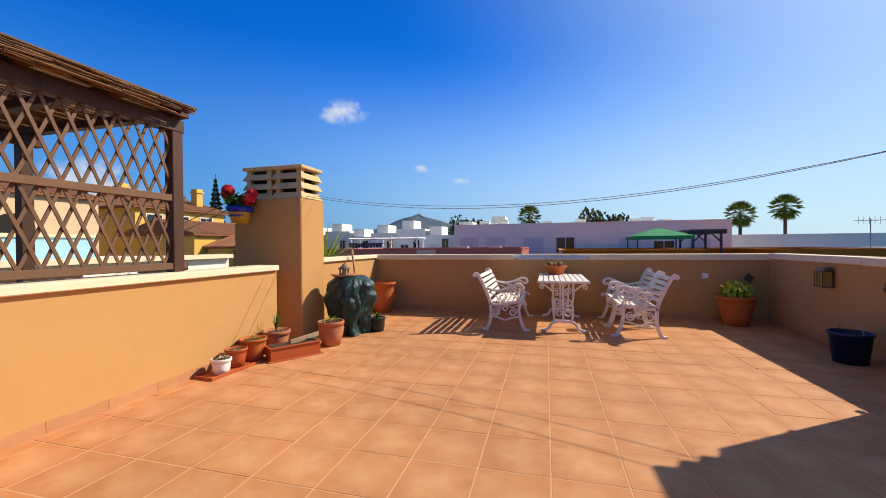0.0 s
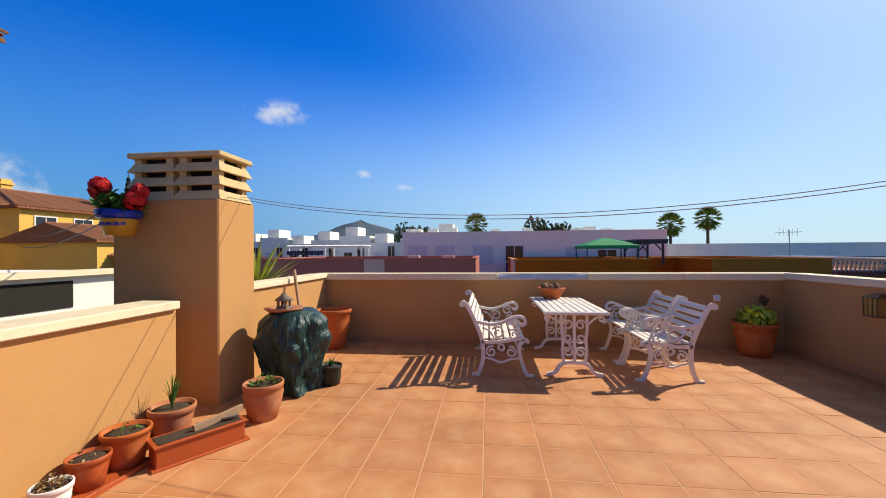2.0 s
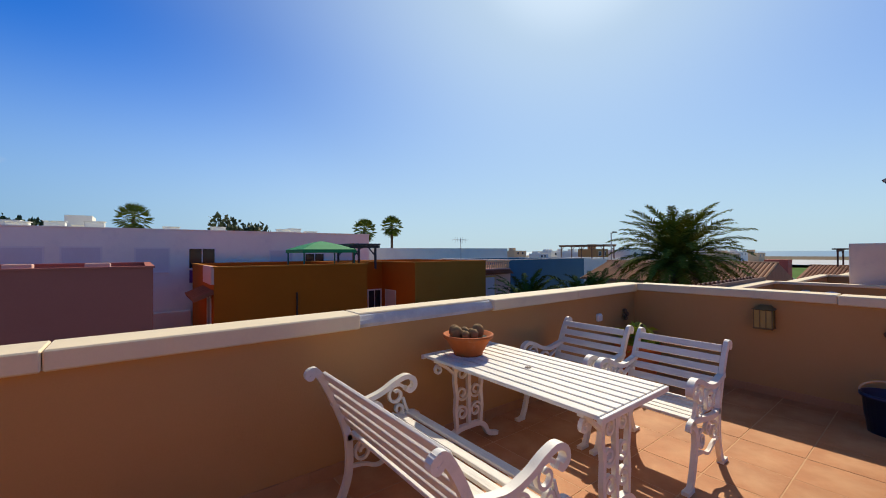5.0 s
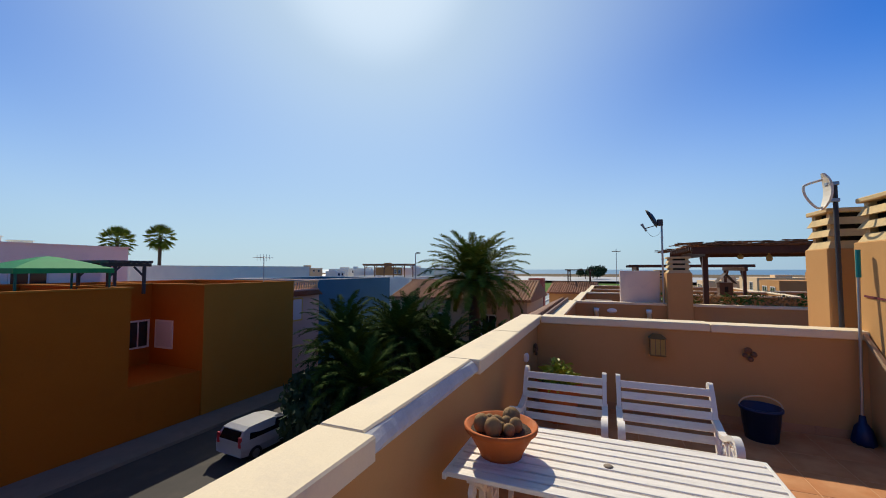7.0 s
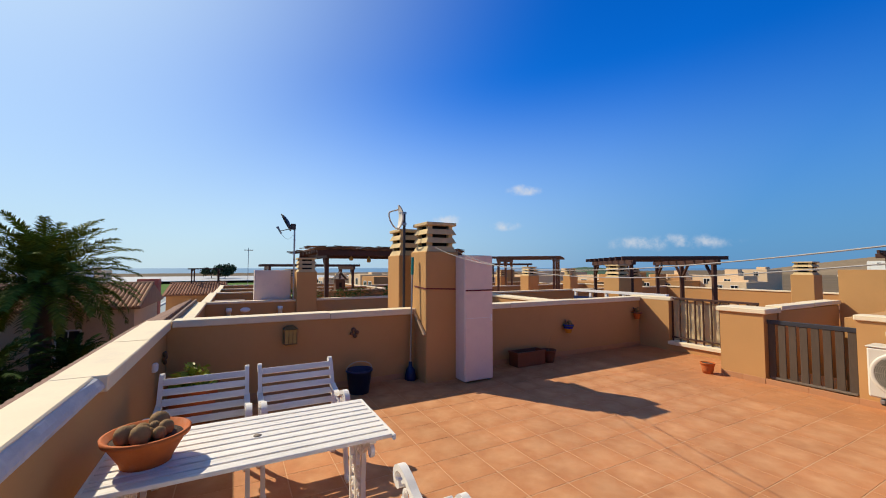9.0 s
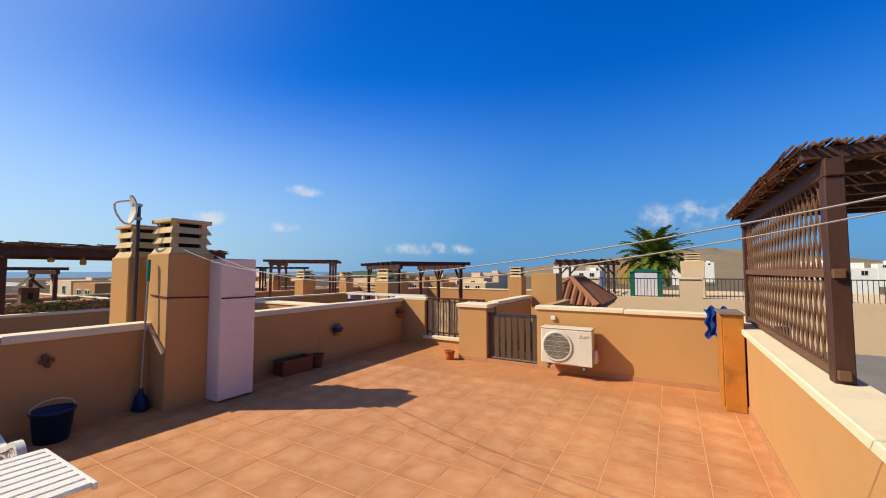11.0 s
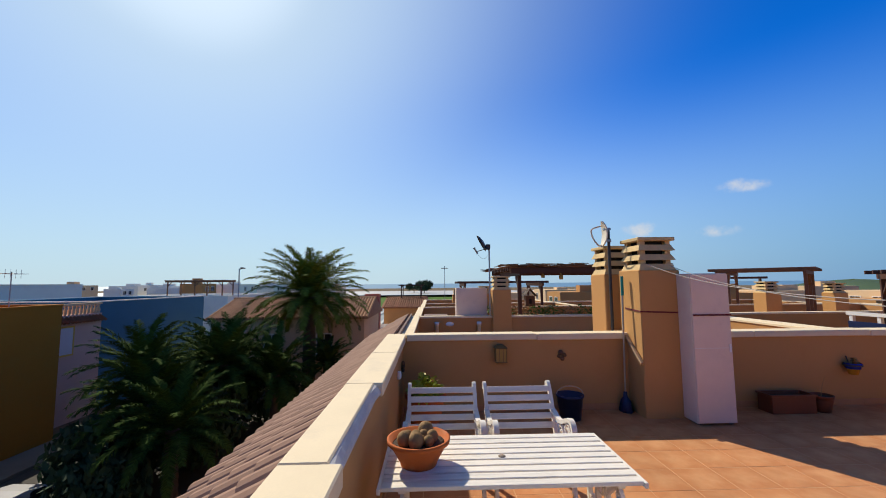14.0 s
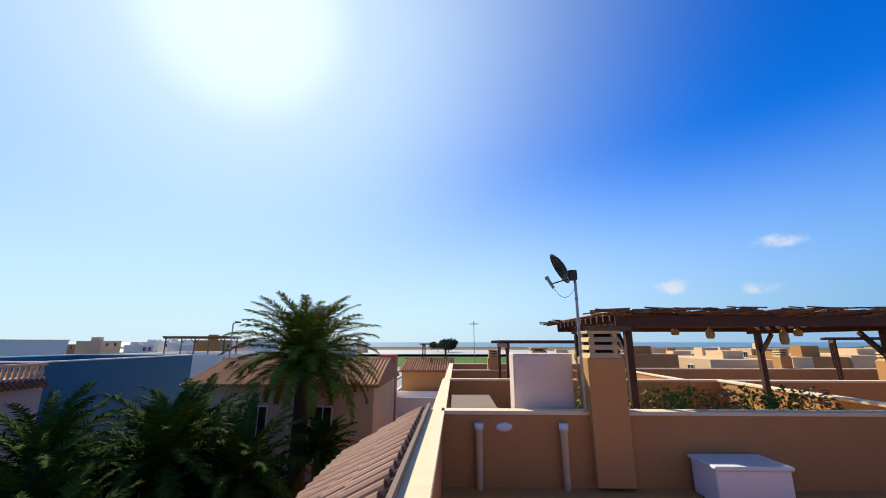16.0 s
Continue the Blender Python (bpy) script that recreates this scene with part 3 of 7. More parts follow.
gate = thing("stair_gate", 0.2, YB - 0.08, 0.06, "weathered brown metal gate with upright bars across the stairs", "gate")
bm = bmesh.new()
box(bm, -0.47, 0.47, -0.02, 0.02, 0.80, 0.86, 0.005)
part("top_rail", bm, DARK_METAL, gate)
bm = bmesh.new()
box(bm, -0.45, 0.45, -0.015, 0.015, 0.02, 0.05, 0.004)
part("bottom_rail", bm, GREY_WOOD, gate)
for k in range(8):
    x = -0.42 + k * 0.12
    bm = bmesh.new()
    box(bm, x - 0.041, x + 0.041, -0.012, 0.012, 0.03, 0.80, 0.003)
    part("upright", bm, DARK_SLAT, gate)

# rail with cream cloth beyond the pillar
curb2 = solid("wall_rail_curb", STUCCO, [(1.2, XR, -0.8, -0.62, -0.2, 0.12), (2.75, XR + TH, -0.80, -0.624, 0.12, 1.0)], "low stucco upstand under the rail", "wall", "structure")
bm = bmesh.new()
box(bm, 1.2, 2.76, -0.84, -0.58, 0.12, 0.19, 0.006)
part("coping", bm, CAP, curb2)
bm = bmesh.new()
box(bm, 2.70, XR + TH + 0.03, -0.84, -0.624, 1.0, 1.07, 0.008)
part("coping", bm, CAP, curb2)
rail = thing("balcony_rail", 1.98, -0.71, 0.19, "brown metal rail backed with sagging cream fabric", "railing")
bm = bmesh.new()
box(bm, -0.76, 0.76, -0.02, 0.02, 0.84, 0.88, 0.004)
part("top_rail", bm, BROWN_WOOD, rail)
bm = bmesh.new()
box(bm, -0.76, 0.76, -0.015, 0.015, 0.06, 0.09, 0.004)
part("bottom_rail", bm, BROWN_WOOD, rail)
for k in range(11):
    x = -0.74 + k * 0.148
    bm = bmesh.new()
    box(bm, x - 0.013, x + 0.013, -0.013, 0.013, 0, 0.85, 0.003)
    part("baluster", bm, BROWN_WOOD, rail)
bm = bmesh.new()
nx, nz = 40, 14
grid = [[bm.verts.new((-0.75 + 1.5 * i / nx, -0.032 + 0.014 * math.sin(i * 1.1) * (1 - 0.4 * j / nz) + 0.008 * math.sin(i * 2.7 + j), 0.03 + 0.79 * j / nz + 0.02 * math.sin(i * 0.55))) for i in range(nx + 1)] for j in range(nz + 1)]
for j in range(nz):
    for i in range(nx):
        bm.faces.new((grid[j][i], grid[j][i + 1], grid[j + 1][i + 1], grid[j + 1][i]))
bmesh.ops.solidify(bm, geom=bm.faces[:], thickness=0.003)
part("fabric_screen", bm, CREAM_CLOTH, rail, "sagging cream fabric", smooth=True)


# chimneys
def louvre_unit(parent, cx, cy, z, sx, sy, tiers=3, h=0.44):
    """A precast chimney top: stacked flared rings with gaps, and a lid."""
    step = (h - 0.05) / tiers
    # A solid near-black box stands in for the hollow of the flue.
    bm = bmesh.new()
    box(bm, cx - sx * 0.30, cx + sx * 0.30, cy - sy * 0.30, cy + sy * 0.30, z, z + h - 0.045)
    part("flue", bm, DARK_VOID, parent, "dark box filling the flue inside")
    for k in range(tiers):
        z0 = z + k * step
        bm = bmesh.new()
        prof = ((0.525, 0.0), (0.445, step * 0.62), (0.38, step * 0.62), (0.43, 0.0))
        loops = [[bm.verts.new((cx + a * 2 * f * sx / 2 * 1.0, cy + b * 2 * f * sy / 2, z0 + zz)) for a, b in ((-1, -1), (1, -1), (1, 1), (-1, 1))] for f, zz in prof]
        for i in range(4):
            p, q = loops[i], loops[(i + 1) % 4]
            for j in range(4):
                bm.faces.new((p[j], p[(j + 1) % 4], q[(j + 1) % 4], q[j]))
        for a, b in ((-1, -1), (1, -1), (1, 1), (-1, 1)):
            box(bm, cx + a * sx * 0.36 - 0.035, cx + a * sx * 0.36 + 0.035, cy + b * sy * 0.36 - 0.035, cy + b * sy * 0.36 + 0.035, z0 + step * 0.55, z0 + step + 0.002)
        part("louvre_ring", bm, CONCRETE_CAP, parent)
    bm = bmesh.new()
    box(bm, cx - sx * 0.53, cx + sx * 0.53, cy - sy * 0.53, cy + sy * 0.53, z + h - 0.048, z + h, 0.008)
    part("lid", bm, CONCRETE_CAP, parent)


def chimney(x0, x1, y0, y1, zb, zt, units, label, mat=STUCCO, h=0.44):
    ch = thing("chimney", (x0 + x1) / 2, (y0 + y1) / 2, zb, label, "chimney", "roof chimneys")
    hx, hy = (x1 - x0) / 2, (y1 - y0) / 2
    bm = bmesh.new()
    box(bm, -hx, hx, -hy, hy, 0, zt - zb, 0.012)
    part("shaft", bm, mat, ch)
    for ux, uy, sx, sy in units:
        louvre_unit(ch, ux - (x0 + x1) / 2, uy - (y0 + y1) / 2, zt - zb, sx, sy, h=h)
    return ch


chimney(-4.06, -3.0, 5.36, 5.905, -0.02, 1.87, [(-3.69, 5.62, 0.45, 0.47), (-3.23, 5.62, 0.45, 0.47)], "wide ochre stucco chimney with two stacked cream concrete louvre tops")
chimney(3.0, 3.56, 4.21, 4.76, -0.02, 1.92, [(3.27, 4.49, 0.48, 0.48)], "square ochre stucco chimney with stacked concrete louvre top")
chimney(3.82, 4.34, 4.34, 4.86, -0.35, 1.88, [(4.08, 4.60, 0.46, 0.46)], "ochre stucco chimney with louvre top just over the wall")


# floor tiles: 0.385 m grid
P = 0.385
bm = bmesh.new()
box(bm, -P / 2 + 0.004, P / 2 - 0.004, -P / 2 + 0.004, P / 2 - 0.004, -0.012, 0.0, 0.0008)
tile_me = finish("floor_tile", bm, TILE)


# ---------------------------------------------------------------- garden furniture


def spiral(cx, cy, r0, turns, start, hand=1, n=26, r1=0.3):
    return [(cx + (r0 * (1 - (1 - r1) * k / n)) * math.cos(start + hand * 2 * math.pi * turns * k / n), cy + (r0 * (1 - (1 - r1) * k / n)) * math.sin(start + hand * 2 * math.pi * turns * k / n)) for k in range(n + 1)]


def bench_end(bm, y):
    """One cast end. Local plane: u from back to front, v up; the back stands at u=0."""
    o, ux, uy = (0, y, 0), (1, 0, 0), (0, 0, 1)
    w, t = 0.034, 0.03
    back_leg = smooth_line([(0.135, 0.0), (0.165, 0.05), (0.20, 0.16), (0.205, 0.30), (0.19, 0.41), (0.135, 0.56), (0.06, 0.72), (0.005, 0.80), (-0.03, 0.80)], 6)
    ribbon(bm, back_leg, w + 0.008, t, o, ux, uy)
    ribbon(bm, spiral(-0.022, 0.782, 0.028, 0.9, 1.2, 1, 12), 0.026, t + 0.004, o, ux, uy)
    front = smooth_line([(0.70, 0.0), (0.665, 0.05), (0.625, 0.16), (0.60, 0.28), (0.615, 0.36), (0.66, 0.40)], 6)
    ribbon(bm, front, w + 0.006, t, o, ux, uy)
    for u in (0.125, 0.71):
        ribbon(bm, [(u - 0.045, 0.012), (u + 0.045, 0.012)], 0.024, t + 0.012, o, ux, uy)
    seat = smooth_line([(0.19, 0.375), (0.30, 0.365), (0.45, 0.385), (0.60, 0.41), (0.675, 0.40), (0.70, 0.365)], 6)
    ribbon(bm, seat, w, t, o, ux, uy)
    arm = smooth_line([(0.10, 0.60), (0.18, 0.585), (0.30, 0.565), (0.42, 0.59), (0.52, 0.635), (0.60, 0.655), (0.655, 0.63), (0.665, 0.585), (0.63, 0.56), (0.60, 0.58)], 6)
    ribbon(bm, arm, 0.032, t + 0.012, o, ux, uy)
    # scrolls under the arm
    for c in (spiral(0.53, 0.55, 0.068, 1.25, 0.6, 1), spiral(0.37, 0.475, 0.072, 1.25, 2.6, -1), spiral(0.545, 0.455, 0.045, 1.1, 3.6, 1)):
        ribbon(bm, c, 0.017, t * 0.75, o, ux, uy)
    ribbon(bm, smooth_line([(0.20, 0.53), (0.28, 0.49), (0.33, 0.41)], 5), 0.017, t * 0.75, o, ux, uy)
    ribbon(bm, smooth_line([(0.63, 0.40), (0.60, 0.46), (0.58, 0.52)], 5), 0.017, t * 0.75, o, ux, uy)
    # apron scrolls under the seat
    for c in (spiral(0.295, 0.265, 0.062, 1.3, 1.2, 1), spiral(0.51, 0.265, 0.062, 1.3, 1.9, -1), spiral(0.402, 0.315, 0.038, 1.0, 4.7, 1, 18, 0.7)):
        ribbon(bm, c, 0.017, t * 0.75, o, ux, uy)
    ribbon(bm, smooth_line([(0.205, 0.20), (0.30, 0.185), (0.40, 0.15), (0.50, 0.185), (0.60, 0.20)], 5), 0.019, t * 0.75, o, ux, uy)


def bench(name, x, y, length, rz, label, category, group=""):
    """Cast-iron ends with white slats; local +x is the way one sits."""
    b = thing(name, x, y, 0.0, label, category, group, rz=rz)
    for yy in (-length / 2 + 0.015, length / 2 - 0.015):
        bm = bmesh.new()
        bench_end(bm, yy)
        part("side_frame", bm, WHITE_IRON, b, "white cast-iron scrollwork side frame")
    L = length / 2 - 0.031
    for k in range(6):
        u = 0.235 + k * 0.078
        v = 0.388 + 0.02 * (k / 5) ** 1.5 + (0.004 if k == 0 else 0)
        bm = bmesh.new()
        bar(bm, (u, -L, v + 0.012), (u, L, v + 0.012), 0.056, 0.02, 0.003)
        part("seat_slat", bm, WHITE_SLAT, b)
    for k in range(5):
        f = k / 4
        u, v = 0.152 - 0.125 * f, 0.485 + 0.285 * f
        bm = bmesh.new()
        r = bmesh.ops.create_cube(bm, size=1)
        bmesh.ops.transform(bm, matrix=Matrix.Translation((u + 0.03, 0, v)) @ Matrix.Rotation(radians(-24), 4, "Y") @ Matrix.Diagonal((0.018, 2 * L, 0.052, 1)), verts=r["verts"])
        bmesh.ops.bevel(bm, geom=bm.edges[:], offset=0.003, segments=1, affect="EDGES")
        part("back_slat", bm, WHITE_SLAT, b)
    return b


bench("garden_bench", -0.86, 7.04, 1.20, 0, "white slatted garden bench with cast-iron scroll sides, facing the table", "bench")
bench("garden_chair", 1.69, 6.715, 0.64, 180, "white slatted garden armchair with cast-iron scroll sides", "chair", "chairs at the table")
bench("garden_chair", 1.69, 7.425, 0.64, 180, "white slatted garden armchair close to the parapet", "chair", "chairs at the table")


def garden_table(x, y, wx, ly, h):
    t = thing("garden_table", x, y, 0.0, "white slatted garden table with cast-iron scroll legs and worn paint", "table")
    n = 9
    s = wx / n
    for k in range(n):
        bm = bmesh.new()
        u = -wx / 2 + s * (k + 0.5)
        bar(bm, (u, -ly / 2 + 0.02, h - 0.011), (u, ly / 2 - 0.02, h - 0.011), s - 0.015, 0.022, 0.003)
        part("top_slat", bm, WHITE_SLAT, t)
    for sy in (-1, 1):
        bm = bmesh.new()
        box(bm, -wx / 2, wx / 2, sy * (ly / 2 - 0.01) - 0.01, sy * (ly / 2 - 0.01) + 0.01, h - 0.034, h - 0.004, 0.003)
        part("end_rail", bm, WHITE_IRON, t)
        bm = bmesh.new()
        box(bm, -wx / 2 + 0.03, wx / 2 - 0.03, sy * (ly / 2 - 0.13) - 0.02, sy * (ly / 2 - 0.13) + 0.02, h - 0.045, h - 0.0225, 0.003)
        part("batten", bm, WHITE_IRON, t)
        bm = bmesh.new()
        o, ux, uy = (0, sy * (ly / 2 - 0.13), 0), (1, 0, 0), (0, 0, 1)
        th = 0.028
        ribbon(bm, [(0, h - 0.045), (0, 0.13)], 0.03, th, o, ux, uy)
        for q in (-1, 1):
            ribbon(bm, [(q * 0.135, h - 0.045), (q * 0.135, 0.50), (q * 0.12, 0.40), (q * 0.13, 0.28), (q * 0.115, 0.13)], 0.028, th, o, ux, uy)
            ribbon(bm, smooth_line([(0, 0.15), (q * 0.10, 0.145), (q * 0.16, 0.11), (q * 0.20, 0.045), (q * 0.27, 0.02), (q * 0.30, 0.012)], 6), 0.036, th + 0.008, o, ux, uy)
            for cy, st in ((0.56, 0.3), (0.41, 3.4), (0.26, 0.3)):
                ribbon(bm, spiral(q * 0.068, cy, 0.056, 1.3, st if q > 0 else math.pi - st, q), 0.016, th * 0.8, o, ux, uy)
            ribbon(bm, smooth_line([(q * 0.135, h - 0.16), (q * 0.22, h - 0.09), (q * 0.29, h - 0.055)], 5), 0.02, th * 0.8, o, ux, uy)
            ribbon(bm, spiral(q * 0.285, h - 0.095, 0.035, 1.1, 1.57, -q, 16), 0.015, th * 0.8, o, ux, uy)
        part("leg", bm, WHITE_IRON, t, "white cast-iron scrollwork leg")
    bm = bmesh.new()
    lathe(bm, [(0, 0.0025), (0.022, 0.0025), (0.022, -0.004), (0, -0.004)], 14, (0.0, 0, h))
    part("parasol_hole_cap", bm, GREY_WOOD, t)
    return t


garden_table(0.34, 7.10, 0.69, 1.42, 0.72)


# ---------------------------------------------------------------- pots and plants


def pot_mesh(bm, r, h, rim=0.02, base=0.68, belly=0.0):
    p = [(0, 0), (r * base, 0), (r * (base + 0.12 + belly), h * 0.35), (r * (0.94 + belly), h * 0.72), (r * 0.93, h - rim * 1.6), (r * 1.02, h - rim * 1.5), (r * 1.04, h - 0.004), (r * 1.02, h), (r * 0.93, h), (r * 0.90, h * 0.86), (0, h * 0.86)]
    lathe(bm, p, 28)


def leaf_blades(bm, n, length, spread, z, rnd, width=0.018, droop=0.4, x=0, y=0):
    """Long curved blades springing from one point."""
    for k in range(n):
        a = rnd.uniform(0, 2 * math.pi)
        tilt = rnd.uniform(0.1, spread)
        l = length * rnd.uniform(0.6, 1.1)
        rows = []
        for i in range(5):
            f = i / 4
            rr = l * f * math.sin(tilt + droop * f * f)
            zz = l * f * math.cos(tilt + droop * f * f)
            w = width * (1 - f) * (0.5 + f * 1.2) + 0.0012
            c = Vector((x + rr * math.cos(a), y + rr * math.sin(a), z + zz))
            s = Vector((-math.sin(a), math.cos(a), 0)) * w
            rows.append((bm.verts.new(c - s), bm.verts.new(c + s)))
        for p, q in zip(rows, rows[1:]):
            bm.faces.new((p[0], p[1], q[1], q[0]))


def leaf_cloud(bm, n, rx, rz, z, rnd, size=0.03, x=0, y=0):
    """Small leaves in a loose mound."""
    for k in range(n):
        a, e = rnd.uniform(0, 2 * math.pi), math.asin(rnd.uniform(-0.1, 1))
        r = rnd.uniform(0.5, 1.0)
        c = Vector((x + rx * r * math.cos(a) * math.cos(e), y + rx * r * math.sin(a) * math.cos(e), z + rz * r * math.sin(e)))
        q = Euler((rnd.uniform(-0.9, 0.9), rnd.uniform(-0.9, 0.9), a)).to_matrix()
        s = size * rnd.uniform(0.6, 1.3)
        vs = [bm.verts.new(c + q @ Vector(v)) for v in ((-s, 0, 0), (0, -s * 0.55, s * 0.15), (s, 0, 0), (0, s * 0.55, s * 0.15))]
        bm.faces.new(vs)


def potted(name, x, y, r, h, mat, label, plant=None, z=0.0, saucer=False, belly=0.0, base=0.68, seed=1, rim=0.02, part_label=""):
    p = thing(name, x, y, z, label, "plant pot", "pots on the terrace")
    bm = bmesh.new()
    pot_mesh(bm, r, h, rim, base, belly)
    part("pot", bm, mat, p, part_label)
    rnd = random.Random(seed)
    bm = bmesh.new()
    lathe(bm, [(0, h * 0.90), (r * 0.5, h * 0.915), (r * 0.9, h * 0.89), (r * 0.88, h * 0.87), (0, h * 0.87)], 20)
    part("soil", bm, SOIL, p)
    if plant:
        kind, n, size, pm = plant
        bm = bmesh.new()
        if kind == "blades":
            leaf_blades(bm, n, size, 0.8, h * 0.88, rnd)
        elif kind == "tall":
            leaf_blades(bm, n, size, 0.22, h * 0.88, rnd, 0.006, 0.15)
        else:
            leaf_cloud(bm, n, r * 0.95, size, h * 0.9, rnd, size * 0.28)
        part("foliage", bm, pm, p)
    if saucer:
        bm = bmesh.new()
        lathe(bm, [(0, -0.003), (r * 0.85, -0.003), (r * 0.98, 0.02), (r * 0.93, 0.022), (r * 0.82, 0.002), (0, 0.002)], 24)
        part("saucer", bm, mat, p)
    return p


# tray with three pots
tray = thing("plant_tray", -2.92, 4.10, 0.0, "long brown plastic plant tray on the floor", "tray")
bm = bmesh.new()
box(bm, -0.11, 0.11, -0.34, 0.36, 0, 0.012, 0.003)
for q in ((-0.115, -0.103, -0.345, 0.365), (0.103, 0.115, -0.345, 0.365), (-0.103, 0.103, -0.345, -0.333), (-0.103, 0.103, 0.353, 0.365)):
    box(bm, *q, 0, 0.03, 0.002)
part("tray_body", bm, PLASTIC_POT, tray)
tray.rotation_euler[2] = radians(-4)
potted("plant_pot", -2.90, 3.93, 0.088, 0.145, WHITE_PLASTIC, "small white plastic pot with a dry spiky plant on a tray", ("cloud", 90, 0.06, LEAF_DRY), z=0.012, seed=2, base=0.75)
potted("plant_pot", -2.93, 4.15, 0.105, 0.185, PLASTIC_POT, "terracotta-coloured pot with dry soil on a tray", ("cloud", 14, 0.05, LEAF_DRY), z=0.012, seed=3)
potted("plant_pot", -2.94, 4.40, 0.135, 0.24, POT, "terracotta pot with a rim and sparse seedlings", ("cloud", 16, 0.07, LEAF), z=0.0, seed=4)
potted("plant_pot", -2.93, 4.76, 0.15, 0.25, POT_PALE, "whitened terracotta pot with thin green shoots", ("tall", 34, 0.26, LEAF), seed=5, rim=0.03)
trough = thing("planter_trough", -2.60, 4.62, 0.0, "brown plastic flower trough with soil and wooden boards", "planter", rz=56)
bm = bmesh.new()
for a in ((-0.27, 0.27, -0.085, -0.073), (-0.27, 0.27, 0.073, 0.085), (-0.27, -0.258, -0.073, 0.073), (0.258, 0.27, -0.073, 0.073)):
    box(bm, *a, 0.012, 0.15, 0.003)
box(bm, -0.285, 0.285, -0.1, 0.1, 0.14, 0.152, 0.002)
part("trough_body", bm, PLASTIC_POT, trough)
bm = bmesh.new()
box(bm, -0.255, 0.255, -0.072, 0.072, 0.02, 0.156)
part("soil", bm, SOIL, trough)
bm = bmesh.new()
box(bm, -0.30, 0.30, -0.11, 0.11, 0.0, 0.014, 0.003)
part("saucer", bm, PLASTIC_POT, trough)
boards = thing("wooden_board", -2.52, 4.72, 0.158, "short worn pale board resting on the trough", "board", rz=60)
bm = bmesh.new()
bar(bm, (-0.17, 0, 0.012), (0.17, 0.02, 0.05), 0.02, 0.05, 0.002)
part("plank", bm, PALE_WOOD, boards)
bm = bmesh.new()
bar(bm, (-0.13, 0.07, 0.012), (0.12, -0.03, 0.02), 0.03, 0.016, 0.002)
part("offcut", bm, GREY_WOOD, boards)
potted("plant_pot", -2.46, 5.17, 0.155, 0.30, POT_PALE, "rounded weathered terracotta pot with green leaves", ("cloud", 60, 0.09, LEAF), seed=6, belly=0.08, rim=0.03)
potted("plant_pot", -2.24, 6.03, 0.12, 0.20, DARK_PLASTIC, "black plastic nursery pot with a green succulent", ("blades", 14, 0.12, LEAF), seed=7, base=0.8)
potted("plant_pot", -2.80, 7.50, 0.245, 0.56, POT, "large terracotta urn pot in the corner of the parapet", None, seed=8, belly=0.06, base=0.6, rim=0.035)
potted("plant_pot", 2.84, 7.60, 0.245, 0.43, POT, "large terracotta pot with yellow-green leaves in the corner", ("cloud", 150, 0.25, LEAF_YELLOW), seed=9, rim=0.04)
potted("plant_pot", 1.40, YB + 0.12, 0.10, 0.17, POT, "small terracotta pot beside the stair pillar", None, seed=10)
# Trough and pot by the wall take the plastic colour with shade in it.
shady = thing("planter_trough", 3.19, 2.72, 0.0, "terracotta plastic flower trough, coloured dark brown for the shade by the wall", "planter", rz=90)
bm = bmesh.new()
for a in ((-0.3, 0.3, -0.12, -0.106), (-0.3, 0.3, 0.106, 0.12), (-0.3, -0.286, -0.106, 0.106), (0.286, 0.3, -0.106, 0.106)):
    box(bm, *a, 0.0, 0.22, 0.004)
for a in ((-0.315, 0.315, -0.135, -0.106), (-0.315, 0.315, 0.106, 0.135), (-0.315, -0.286, -0.106, 0.106), (0.286, 0.315, -0.106, 0.106)):
    box(bm, *a, 0.22, 0.245, 0.004)
part("trough_body", bm, SHADED_PLASTIC, shady)
bm = bmesh.new()
box(bm, -0.285, 0.285, -0.105, 0.105, 0.01, 0.20)
part("soil", bm, SOIL, shady)
potted("plant_pot", 3.16, 2.26, 0.13, 0.22, SHADED_PLASTIC, "terracotta pot in shade by the wall", ("tall", 2, 0.35, LEAF_DRY), seed=12)

# bowl of cacti on the table
bowl = thing("cactus_bowl", 0.27, 7.60, 0.72, "terracotta bowl of round cacti on the table", "plant pot", rz=10)
bm = bmesh.new()
lathe(bm, [(0, 0), (0.105, 0), (0.11, 0.02), (0.165, 0.115), (0.182, 0.125), (0.186, 0.148), (0.172, 0.15), (0.155, 0.12), (0, 0.115)], 32)
part("bowl", bm, POT, bowl)
bm = bmesh.new()
lathe(bm, [(0, 0.128), (0.1, 0.127), (0.152, 0.12), (0.15, 0.116), (0, 0.116)], 20)
part("soil", bm, SOIL, bowl)
for cx, cy, r in ((-0.095, 0.03, 0.042), (-0.05, 0.09, 0.040), (-0.02, 0.02, 0.034), (0.05, -0.05, 0.045), (-0.03, -0.075, 0.033), (0.03, 0.06, 0.026), (-0.085, -0.045, 0.028), (0.0, -0.03, 0.03), (-0.06, -0.005, 0.025), (0.02, 0.01, 0.024)):
    bm = bmesh.new()
    bmesh.ops.create_uvsphere(bm, u_segments=20, v_segments=10, radius=r)
    for v in bm.verts:
        a = math.atan2(v.co.y, v.co.x)
        v.co *= 1 + 0.07 * math.cos(10 * a)
        v.co.z *= 1.1
        v.co += Vector((cx, cy, 0.135 + r * 0.7))
    part("cactus", bm, CACTUS, bowl, smooth=True)

